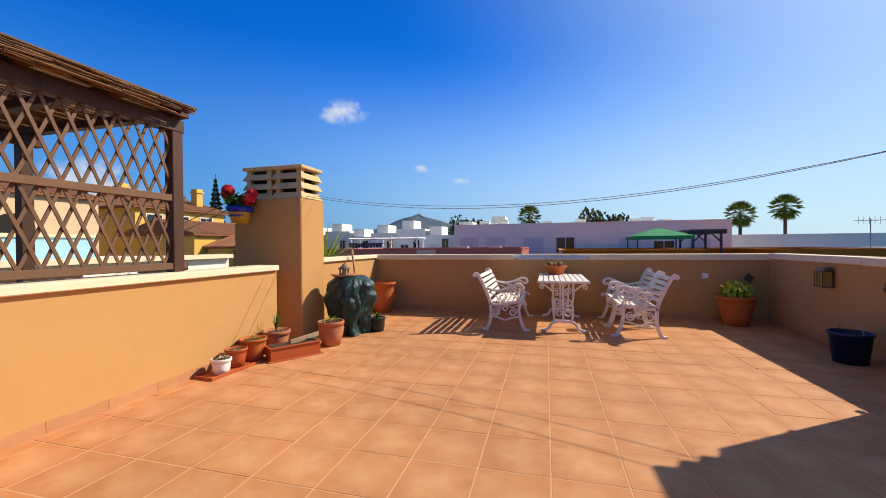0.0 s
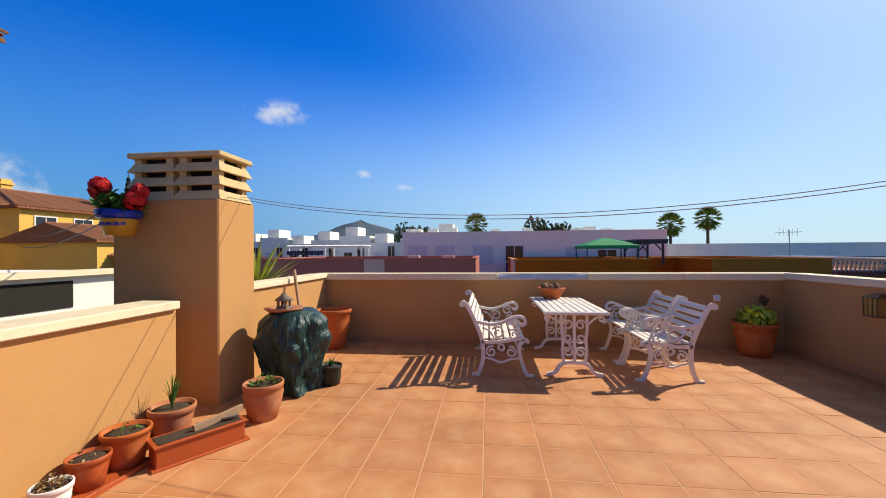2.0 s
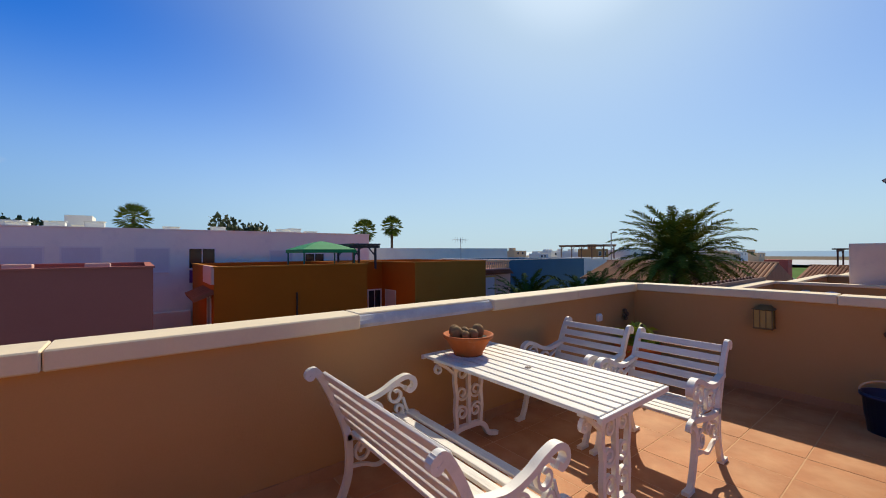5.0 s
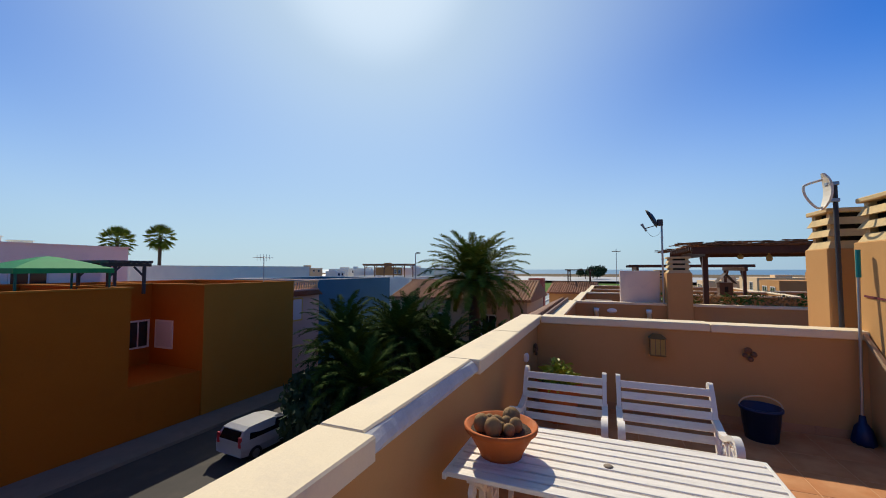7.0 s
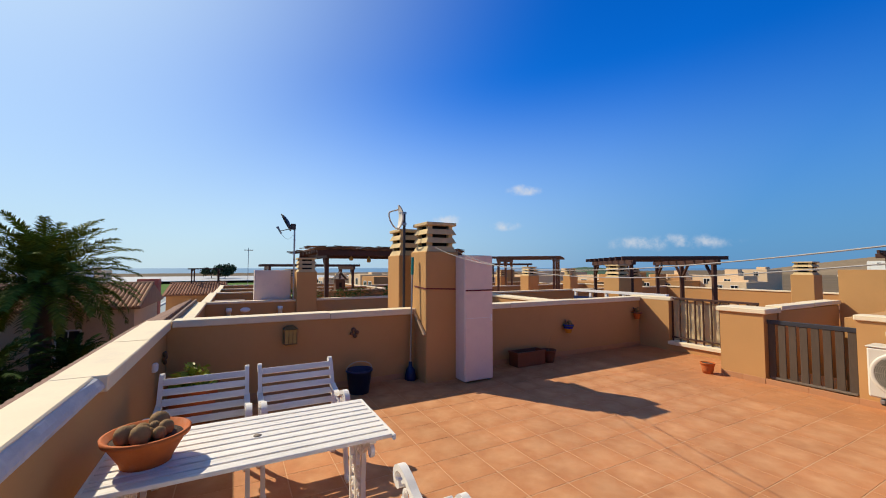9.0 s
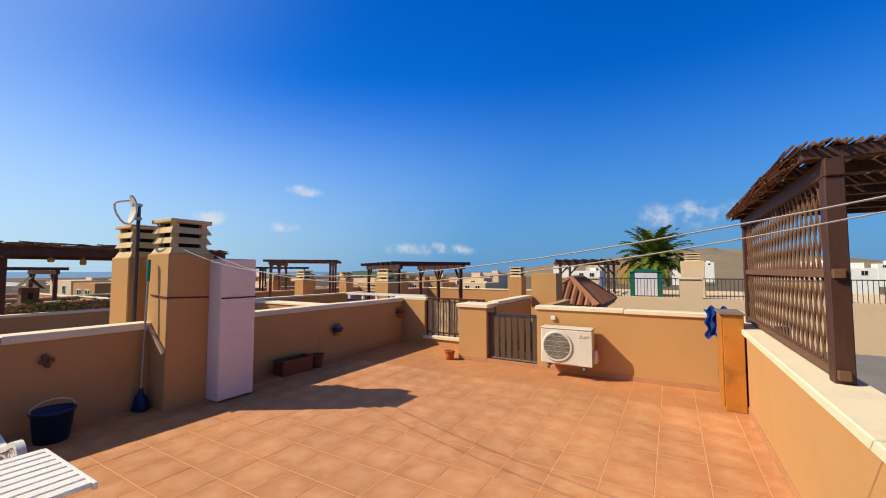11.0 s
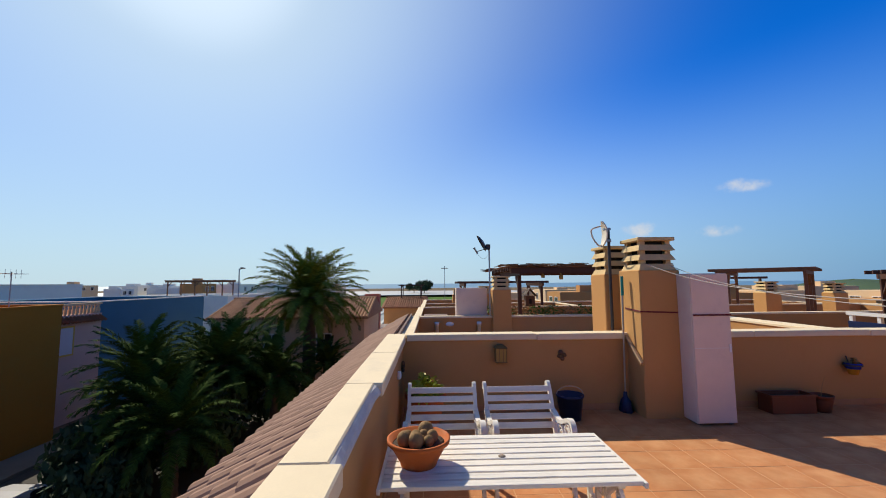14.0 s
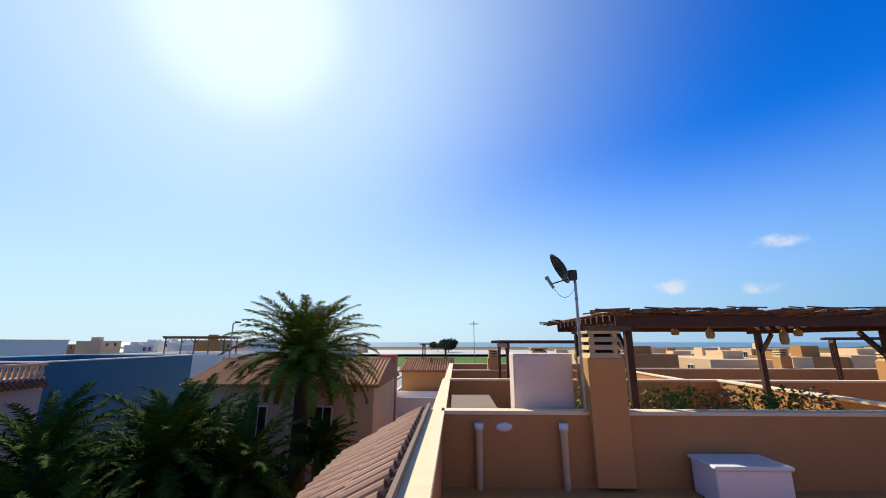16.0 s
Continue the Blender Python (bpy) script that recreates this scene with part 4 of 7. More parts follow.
# covered barbecue
bbq = thing("covered_barbecue", -2.55, 5.86, 0.0, "round barbecue wrapped in a dark green tarpaulin", "barbecue")
bm = bmesh.new()
n, m = 110, 44
ring = []
for j in range(m + 1):
    f = j / m
    z = 0.80 * f
    row = []
    for i in range(n):
        a = 2 * math.pi * i / n
        r = 0.25 - 0.02 * math.sin(math.pi * min(1.0, f / 0.4)) + 0.07 * max(0.0, min(1.0, (f - 0.12) / 0.45)) ** 0.8
        fold = 0.026 * math.sin(5 * a + 3 * f) + 0.07 * abs(noise.noise(Vector((math.cos(a) * 3.0, math.sin(a) * 3.0, f * 4.0)))) + 0.022 * abs(noise.noise(Vector((math.cos(a) * 9, math.sin(a) * 9, f * 11 + 4)))) + 0.05 * abs(noise.noise(Vector((math.cos(a) * 5, math.sin(a) * 5, f * 5 + 9)))) - 0.03
        nz = noise.noise(Vector((math.cos(a) * 2, math.sin(a) * 2, f * 4))) * 0.05
        r += (fold * (0.45 + 0.55 * (1 - f)) + nz) * (1.0 if f < 0.95 else 0.3)
        if f > 0.80:
            r *= 1 - 1.9 * ((f - 0.80) / 0.2) ** 2 * 0.2
        row.append(bm.verts.new((r * math.cos(a), r * math.sin(a), z + 0.012 * math.sin(5 * a) * (f < 0.1))))
    ring.append(row)
for j in range(m):
    for i in range(n):
        bm.faces.new((ring[j][i], ring[j][(i + 1) % n], ring[j + 1][(i + 1) % n], ring[j + 1][i]))
bm.faces.new(ring[-1])
bm.faces.new(ring[0][::-1])
part("tarpaulin", bm, TARP, bbq, "creased dark green tarpaulin")
dish_t = thing("terracotta_dish", -2.62, 5.80, 0.79, "terracotta saucer on top of the tarpaulin", "dish")
bm = bmesh.new()
lathe(bm, [(0, 0), (0.15, 0.005), (0.19, 0.035), (0.18, 0.04), (0.14, 0.018), (0, 0.015)], 28)
part("saucer", bm, POT_PALE, dish_t)
lant = thing("stone_lantern", -2.62, 5.80, 0.806, "small weathered stone lantern ornament in the saucer", "ornament")
bm = bmesh.new()
box(bm, -0.06, 0.06, -0.06, 0.06, 0, 0.03, 0.006)
for a in (-0.04, 0.04):
    for b in (-0.04, 0.04):
        box(bm, a - 0.01, a + 0.01, b - 0.01, b + 0.01, 0.03, 0.095)
part("base", bm, GREY_WOOD, lant)
bm = bmesh.new()
lathe(bm, [(0, 0.17), (0.02, 0.165), (0.035, 0.14), (0.09, 0.10), (0.085, 0.092), (0, 0.092)], 12)
part("roof", bm, GREY_WOOD, lant)
stick = thing("wooden_stick", -2.95, 6.72, 0.0, "upright wooden broom handle against the parapet", "stick")
bm = bmesh.new()
bar(bm, (0.12, 0, 0.0), (-0.05, 0.02, 1.16), 0.035, 0.03, 0.004)
part("handle", bm, PALE_WOOD, stick)

# flower pot on the chimney
fp = thing("hanging_flower_pot", -3.80, 5.18, 1.53, "yellow and blue glazed flower pot with red geraniums on the chimney", "plant pot")
fp.scale = (1.25, 1.25, 1.25)
YELLOW_GLAZE = material("yellow_glaze", (0.62, 0.30, 0.03), 0.25, 0.1, 8, 60, 0.05)
BLUE_GLAZE = material("blue_glaze", (0.015, 0.035, 0.36), 0.2, 0.1, 8, 60, 0.05)
bm = bmesh.new()
lathe(bm, [(0, 0), (0.085, 0), (0.105, 0.10), (0.112, 0.125), (0.1, 0.125), (0, 0.11)], 28)
part("pot", bm, YELLOW_GLAZE, fp)
bm = bmesh.new()
lathe(bm, [(0.113, 0.118), (0.132, 0.128), (0.136, 0.175), (0.126, 0.18), (0.11, 0.15), (0.11, 0.118)], 28)
part("rim", bm, BLUE_GLAZE, fp, "blue glazed rim")
bm = bmesh.new()
for k in range(5):
    a = -math.pi / 2 + (k - 2) * 0.42
    p0 = Vector((math.cos(a) * 0.104, math.sin(a) * 0.104, 0.06))
    for q in (-1, 1):
        ribbon(bm, spiral(q * 0.015, 0.02, 0.014, 1.1, 0, q, 10), 0.006, 0.004, p0, (-math.sin(a), math.cos(a), 0), (0, 0, 1))
part("painted_scrolls", bm, BLUE_GLAZE, fp)
bm = bmesh.new()
leaf_cloud(bm, 170, 0.14, 0.16, 0.16, random.Random(5), 0.045)
part("foliage", bm, LEAF, fp)
for cx, cy, cz, r in ((-0.13, -0.02, 0.35, 0.062), (-0.17, 0.0, 0.31, 0.05), (0.14, -0.02, 0.25, 0.07), (0.16, 0.0, 0.31, 0.05)):
    bm = bmesh.new()
    rnd = random.Random(int(cx * 100))
    for k in range(70):
        v = Vector((rnd.gauss(0, 1), rnd.gauss(0, 1), rnd.gauss(0, 1))).normalized() * r * rnd.uniform(0.7, 1)
        q = v.to_track_quat("Z", "Y").to_matrix()
        s = 0.02
        bm.faces.new([bm.verts.new(Vector((cx, cy, cz)) + v + q @ Vector(p)) for p in ((-s, -s, 0), (s, -s, 0.006), (s, s, 0), (-s, s, 0.006))])
    rod(bm, (cx * 0.4, cy, 0.15), (cx, cy, cz), 0.004, n=5)
    part("flower", bm, RED, fp, "red geranium flower head")

# buckets and cupboard
for nm, x, y, r, h, lab in (("bucket", 3.08, 5.72, 0.165, 0.31, "dark blue plastic bucket with a handle by the wall"),):
    b = thing(nm, x, y, 0.0, lab, "bucket")
    bm = bmesh.new()
    lathe(bm, [(0, 0), (r * 0.8, 0), (r * 0.98, h * 0.9), (r * 1.08, h * 0.92), (r * 1.08, h), (r, h), (r * 0.9, h * 0.4), (0, h * 0.38)], 28)
    part("pail", bm, BLUE_PLASTIC, b)
    bm = bmesh.new()
    ribbon(bm, [(r * 1.05 * math.cos(a), h + 0.10 * math.sin(a)) for a in [math.pi * k / 14 for k in range(15)]], 0.012, 0.008, (0, 0, 0), (0, 1, 0), (0, 0, 1))
    part("handle", bm, STEEL, b)
cup = thing("storage_cupboard", 2.86, 4.02, 0.0, "tall narrow pale pink cupboard strapped to the chimney", "cupboard")
bm = bmesh.new()
box(bm, -0.12, 0.14, -0.245, 0.245, 0.02, 1.86, 0.006)
part("body", bm, PINK_BOARD, cup)
bm = bmesh.new()
box(bm, -0.14, -0.122, -0.24, 0.24, 0.03, 1.85, 0.004)
part("door", bm, PINK_BOARD, cup)
bm = bmesh.new()
box(bm, -0.142, -0.1405, -0.24, 0.24, 0.93, 0.935)
box(bm, -0.15, -0.141, -0.225, -0.20, 0.88, 0.98, 0.002)
part("latch", bm, WHITE_PLASTIC, cup)
for a in (-0.2, 0.2):
    bm = bmesh.new()
    box(bm, -0.11, 0.1, a - 0.02, a + 0.02, 0, 0.02)
    part("foot_block", bm, GREY_WOOD, cup)
strap = thing("strap", 3.0, 4.3, 1.34, "dark red strap tied round chimney and cupboard", "strap")
bm = bmesh.new()
for a, b in (((-0.004, 0.468, 0.03), (-0.004, -0.09, 0.01)), ((-0.288, -0.04, 0.0), (-0.288, -0.53, 0.0)), ((-0.004, 0.468, 0.03), (0.40, 0.468, 0.05))):
    bar(bm, a, b, 0.006, 0.02)
part("band", bm, BURGUNDY, strap)

# squeegee mop and wooden bracket at the chimney
mop = thing("squeegee_mop", 3.30, 4.875, 0.0, "long-handled mop with turquoise grip standing by the chimney", "mop")
bm = bmesh.new()
rod(bm, (0.0, 0.0, 0.24), (0.03, -0.04, 1.60), 0.013, n=10)
part("handle", bm, STEEL, mop)
bm = bmesh.new()
rod(bm, (0.03, -0.04, 1.57), (0.036, -0.046, 1.84), 0.02, n=10)
part("grip", bm, TURQUOISE, mop, "turquoise plastic grip")
bm = bmesh.new()
lathe(bm, [(0, 0.27), (0.022, 0.265), (0.03, 0.2), (0.07, 0.15), (0.1, 0.02), (0.085, -0.002), (0, -0.002)], 18)
for v in bm.verts:
    a = math.atan2(v.co.y, v.co.x)
    if v.co.z < 0.16:
        v.co.x *= 1 + 0.12 * math.cos(9 * a)
        v.co.y *= (1 + 0.12 * math.cos(9 * a)) * 0.8
part("mop_head", bm, BLUE_PLASTIC, mop, "blue mop head")
prop = thing("wooden_prop", 3.02, 4.79, 0.70, "sawn wooden stick wedged along the chimney side", "stick")
bm = bmesh.new()
bar(bm, (0.38, 0.0, 0.32), (-0.04, 0.0, 0.0), 0.036, 0.04, 0.003)
part("stick", bm, PALE_WOOD, prop)


BRONZE = material("aged_bronze", (0.17, 0.105, 0.04), 0.5, 0.2, 9, 60, 0.1, metal=0.3)
# wall lantern, socket, hooks
wl = thing("wall_lantern", XR - 0.075, 6.57, 0.675, "square metal wall lantern with amber glass on the parapet", "lamp")
wl.scale = (0.85, 0.82, 0.82)
bm = bmesh.new()
box(bm, -0.055, 0.055, -0.085, 0.085, 0.02, 0.23)
part("glass", bm, GLASS_AMBER, wl)
bm = bmesh.new()
for a in (-0.058, 0.058):
    for b in (-0.09, -0.03, 0.03, 0.09):
        box(bm, a - 0.005, a + 0.005, b - 0.005, b + 0.005, 0.0, 0.24)
box(bm, -0.065, 0.075, -0.098, 0.098, 0.0, 0.02, 0.003)
part("cage", bm, BRONZE, wl)
bm = bmesh.new()
v = [bm.verts.new(p) for p in ((-0.075, -0.11, 0.24), (0.075, -0.11, 0.24), (0.075, 0.11, 0.24), (-0.075, 0.11, 0.24), (0.02, -0.05, 0.29), (0.075, -0.05, 0.29), (0.075, 0.05, 0.29), (0.02, 0.05, 0.29))]
for f in ((0, 1, 2, 3), (4, 5, 6, 7), (0, 1, 5, 4), (1, 2, 6, 5), (2, 3, 7, 6), (3, 0, 4, 7)):
    bm.faces.new([v[i] for i in f])
part("roof", bm, BRONZE, wl)
sock = thing("power_socket", 2.55, YF - 0.02, 0.66, "cream outdoor power socket on the parapet", "socket")
bm = bmesh.new()
box(bm, -0.04, 0.04, -0.02, 0.02, 0, 0.085, 0.008)
part("plate", bm, WHITE_PLASTIC, sock)
bm = bmesh.new()
box(bm, -0.03, 0.03, -0.026, -0.02, 0.012, 0.07, 0.004)
part("flap", bm, WHITE_PLASTIC, sock)


def wall_hook(x, y, z, rz, label):
    h = thing("wall_ornament", x, y, z, label, "ornament", "wall ornaments", rz=rz)
    bm = bmesh.new()
    for k, (a, b, r) in enumerate(((0, 0, 0.035), (0.05, -0.04, 0.03), (-0.03, -0.05, 0.025), (0.02, -0.09, 0.028))):
        bmesh.ops.create_uvsphere(bm, u_segments=10, v_segments=6, radius=r, matrix=Matrix.Translation((a, -0.025, b)) @ Matrix.Diagonal((1, 0.7, 1, 1)))
    part("figure", bm, LATTICE, h, smooth=True)
    bm = bmesh.new()
    box(bm, -0.03, 0.03, -0.012, 0.0, -0.08, 0.02, 0.004)
    part("plate", bm, LEAF_DRY, h)


wall_hook(XR - 0.002, 5.72, 0.79, -90, "small dark cast ornament on the shaded parapet")
wall_hook(3.13, YF - 0.002, 0.72, 0, "small dark cast ornament on the sunless parapet")


def wall_pot(y, z, mat, label, seed):
    w = thing("wall_pot", XR - 0.09, y, z, label, "plant pot", "wall pots")
    bm = bmesh.new()
    lathe(bm, [(0, 0), (0.05, 0), (0.085, 0.13), (0.095, 0.14), (0.09, 0.15), (0.075, 0.13), (0, 0.12)], 20)
    part("pot", bm, mat, w)
    if mat is YELLOW_GLAZE:
        bm = bmesh.new()
        lathe(bm, [(0.073, 0.08), (0.079, 0.08), (0.098, 0.145), (0.098, 0.158), (0.088, 0.158)], 20)
        part("rim_band", bm, BLUE_GLAZE, w, "cobalt blue glazed band")
    bm = bmesh.new()
    ribbon(bm, [(0.1 * math.cos(2 * math.pi * k / 16), 0.1 * math.sin(2 * math.pi * k / 16)) for k in range(16)], 0.012, 0.02, (0, 0, 0.13), (1, 0, 0), (0, 1, 0), True)
    rod(bm, (0.05, 0, 0.13), (0.085, 0, 0.24), 0.007)
    part("bracket", bm, DARK_METAL, w)
    bm = bmesh.new()
    leaf_cloud(bm, 50, 0.07, 0.12, 0.13, random.Random(seed), 0.03)
    part("foliage", bm, LEAF_DRY, w)


wall_pot(1.60, 0.44, YELLOW_GLAZE, "yellow wall pot with a blue glazed rim and withered leaves", 3)
wall_pot(-0.42, 0.58, POT, "terracotta wall pot with dry stems", 4)

# air conditioner
ac = thing("air_conditioner", -0.845, YB + 0.20, 0.205, "white outdoor air-conditioning unit on wall brackets", "air conditioner")
bm = bmesh.new()
box(bm, -0.395, 0.395, -0.13, 0.155, 0, 0.56, 0.018)
part("casing", bm, AC_WHITE, ac)
bm = bmesh.new()
box(bm, -0.405, 0.405, -0.14, 0.16, 0.561, 0.58, 0.008)
part("lid", bm, AC_WHITE, ac)
bm = bmesh.new()
lathe(bm, [(0.205, 0), (0.245, 0.004), (0.245, 0.012), (0.225, 0.018), (0.205, 0.012)], 40)
bmesh.ops.transform(bm, matrix=Matrix.Translation((0.13, 0.155, 0.285)) @ Matrix.Rotation(radians(-90), 4, "X"), verts=bm.verts[:])
part("fan_ring", bm, AC_WHITE, ac)
bm = bmesh.new()
lathe(bm, [(0, 0.0015), (0.21, 0.0015), (0.21, 0.004), (0, 0.004)], 40)
bmesh.ops.transform(bm, matrix=Matrix.Translation((0.13, 0.155, 0.285)) @ Matrix.Rotation(radians(-90), 4, "X"), verts=bm.verts[:])
part("fan_opening", bm, AC_GRILL, ac)
bm = bmesh.new()
for r in [0.03 + 0.0165 * k for k in range(12)]:
    ribbon(bm, [(r * math.cos(2 * math.pi * k / 30), r * math.sin(2 * math.pi * k / 30)) for k in range(30)], 0.0045, 0.006, (0.13, 0.167, 0.285), (1, 0, 0), (0, 0, 1), True)
for k in range(5):
    zz = -0.16 + 0.08 * k
    w = math.sqrt(0.215 ** 2 - zz ** 2)
    bar(bm, (0.13 - w, 0.170, 0.285 + zz), (0.13 + w, 0.170, 0.285 + zz), 0.006, 0.008)
part("fan_grille", bm, AC_GREY, ac)
bm = bmesh.new()
box(bm, -0.40, -0.19, 0.153, 0.158, 0.01, 0.55, 0.002)
part("front_panel", bm, AC_WHITE, ac)
bm = bmesh.new()
for dx, dz in ((0, 0.022), (-0.02, -0.01), (0.02, -0.01)):
    ribbon(bm, [(-0.245 + dx - 0.011, 0.455 + dz), (-0.245 + dx + 0.011, 0.455 + dz)], 0.016, 0.002, (0, 0.1592, 0), (1, 0, 0), (0, 0, 1))
part("badge", bm, RED_PAINT, ac, "small red maker's badge")
bm = bmesh.new()
for k, w in enumerate((0.085, 0.06)):
    box(bm, -0.285 - w, -0.285, 0.1582, 0.1598, 0.462 - 0.026 * k, 0.474 - 0.026 * k)
part("badge_bar", bm, AC_GRILL, ac)
bm = bmesh.new()
box(bm, -0.455, -0.396, -0.1, 0.06, 0.04, 0.24, 0.015)
part("valve_cover", bm, AC_WHITE, ac)
for a in (-0.28, 0.28):
    bm = bmesh.new()
    box(bm, a - 0.02, a + 0.02, -0.2, 0.17, -0.05, -0.01, 0.003)
    box(bm, a - 0.02, a + 0.02, -0.2, -0.165, -0.05, 0.25, 0.003)
    part("bracket", bm, STEEL, ac)
    bm = bmesh.new()
    rod(bm, (a, 0.12, -0.075), (a, 0.12, 0.0), 0.022)
    part("rubber_foot", bm, BLACK, ac)
jb = thing("junction_box", -0.575, YB + 0.02, 0.86, "small cream junction box on the wall", "junction box")
bm = bmesh.new()
box(bm, -0.042, 0.042, -0.02, 0.022, 0, 0.075, 0.012)
part("box", bm, AC_WHITE, jb)

# old wooden cabinet with blue cloth
cab = thing("wooden_cabinet", -2.88, 1.02, 0.0, "tall old orange-stained wooden cabinet with worn varnish", "cabinet")
bm = bmesh.new()
box(bm, -0.19, 0.02, -0.26, 0.28, 0.0, 1.16, 0.006)
part("body", bm, ORANGE_WOOD, cab)
bm = bmesh.new()
box(bm, -0.20, 0.06, -0.29, 0.31, 1.16, 1.19, 0.006)
part("top", bm, GREY_WOOD, cab)
bm = bmesh.new()
box(bm, 0.022, 0.04, -0.25, 0.27, 0.06, 1.14, 0.004)
part("door", bm, ORANGE_WOOD, cab)
for z in (0.3, 0.85):
    bm = bmesh.new()
    box(bm, 0.018, 0.046, -0.27, -0.235, z, z + 0.09, 0.002)
    part("hinge", bm, STEEL, cab)
cl = thing("blue_cloth", -2.88, 0.80, 0.80, "crumpled blue cloth hung over the cabinet corner", "cloth")
bm = bmesh.new()
nx, nz = 24, 16
g = [[bm.verts.new((-0.10 + 0.26 * i / nx + 0.02 * math.sin(j * 0.9), -0.055 - 0.02 * math.sin(i * 0.9 + j * 0.3) - 0.012 * math.sin(i * 1.9), 0.40 * j / nz + 0.03 * math.sin(i * 0.5))) for i in range(nx + 1)] for j in range(nz + 1)]
for j in range(nz):
    for i in range(nx):
        bm.faces.new((g[j][i], g[j][i + 1], g[j + 1][i + 1], g[j + 1][i]))
bmesh.ops.solidify(bm, geom=bm.faces[:], thickness=0.004)
part("fabric", bm, BLUE_CLOTH, cl, smooth=True)

# ---------------------------------------------------------------- next door: trellis pergola along the west parapet


def wpart(name, bm, mat, parent, label="", smooth=False):
    """A part drawn in world coordinates under an unrotated thing."""
    bmesh.ops.translate(bm, vec=-parent.location, verts=bm.verts[:])
    return part(name, bm, mat, parent, label, smooth)


TX = -3.25
trellis = thing("trellis", TX, 1.6, 1.02, "dark brown wooden diamond trellis fixed on the neighbour's parapet", "trellis")


def slat_run(z0, z1, y0, y1, pitch=0.128, dy=0.42):
    """Crossing diagonal slats clipped to a rectangle."""
    run = dy * (z1 - z0)
    k = y0 - run
    while k < y1:
        for lean, off in ((1, 0.0), (-1, 0.012)):
            ya, za, yb, zb = (k, z0, k + run, z1) if lean > 0 else (k + run, z0, k, z1)
            pts = []
            for t in (0.0, 1.0):
                pts.append((ya + (yb - ya) * t, za + (zb - za) * t))
            (p0, q0), (p1, q1) = pts
            # clip to y0..y1
            t0, t1 = 0.0, 1.0
            for bound, side in ((y0, 1), (y1, -1)):
                d0, d1 = side * (p0 - bound), side * (p1 - bound)
                if d0 < 0 and d1 < 0:
                    t1 = -1
                elif d0 < 0:
                    t0 = max(t0, d0 / (d0 - d1))
                elif d1 < 0:
                    t1 = min(t1, d0 / (d0 - d1))
            if t1 - t0 < 0.08:
                continue
            a = (TX + off, p0 + (p1 - p0) * t0, q0 + (q1 - q0) * t0)
            b = (TX + off, p0 + (p1 - p0) * t1, q0 + (q1 - q0) * t1)
            bm = bmesh.new()
            a, b = Vector(a), Vector(b)
            d = (b - a).normalized()
            n = Vector((0, -d.z, d.y)) * 0.0115
            vs = [bm.verts.new(c + s * n + Vector((o, 0, 0))) for o in (-0.005, 0.005) for c, s in ((a, 1), (b, 1), (b, -1), (a, -1))]
            for f in ((0, 1, 2, 3), (7, 6, 5, 4), (0, 4, 5, 1), (1, 5, 6, 2), (2, 6, 7, 3), (3, 7, 4, 0)):
                bm.faces.new([vs[i] for i in f])
            wpart("slat", bm, LATTICE, trellis)
        k += pitch


slat_run(1.08, 1.66, 0.45, 3.72)
slat_run(1.70, 2.30, 0.45, 3.72)
for z0, z1 in ((1.02, 1.08), (1.65, 1.71)):
    bm = bmesh.new()
    box(bm, TX - 0.02, TX + 0.04, 0.40, 3.86, z0, z1, 0.004)
    wpart("rail", bm, LATTICE, trellis)
perg = thing("pergola", -4.2, 1.6, -0.3, "dark brown wooden pergola roofed with dry reed matting", "pergola", "pergolas")
for x, y in ((TX, 3.77), (-5.15, 3.7), (TX, 0.45), (-5.15, 0.45)):
    bm = bmesh.new()
    box(bm, x - 0.05, x + 0.05, y - 0.055, y + 0.055, -0.3, 2.30, 0.006)
    wpart("post", bm, BROWN_WOOD, perg)
for x in (TX, -5.15):
    bm = bmesh.new()
    box(bm, x - 0.05, x + 0.05, 0.3, 3.84, 2.30, 2.42, 0.006)
    wpart("beam", bm, BROWN_WOOD, perg)
for k in range(7):
    y = 0.4 + k * 0.56
    bm = bmesh.new()
    box(bm, -5.4, -3.10, y - 0.045, y + 0.045, 2.42, 2.50, 0.006)
    wpart("rafter", bm, BROWN_WOOD, perg)
bm = bmesh.new()
rnd = random.Random(8)
for k in range(170):
    x = -5.5 + 2.46 * k / 170 + rnd.uniform(-0.01, 0.01)
    z = 2.515 + rnd.uniform(-0.012, 0.016)
    y1 = 3.87 + rnd.uniform(-0.06, 0.03)
    rod(bm, (x, 0.1 + rnd.uniform(-0.08, 0.08), z + rnd.uniform(-0.008, 0.008)), (x + rnd.uniform(-0.02, 0.02), y1, z + rnd.uniform(-0.008, 0.008)), 0.009, n=5)
for k in range(240):
    x = -3.03 - rnd.uniform(0, 0.09)
    z = 2.51 - rnd.uniform(0, 0.09)
    y0 = rnd.uniform(0.15, 3.25)
    rod(bm, (x, y0, z), (x + rnd.uniform(-0.02, 0.02), y0 + rnd.uniform(0.3, 0.6), z + rnd.uniform(-0.02, 0.02)), 0.007, n=4)
tagged(wpart("reed_matting", bm, REED, perg, "dry reed matting"), kind="stuff")

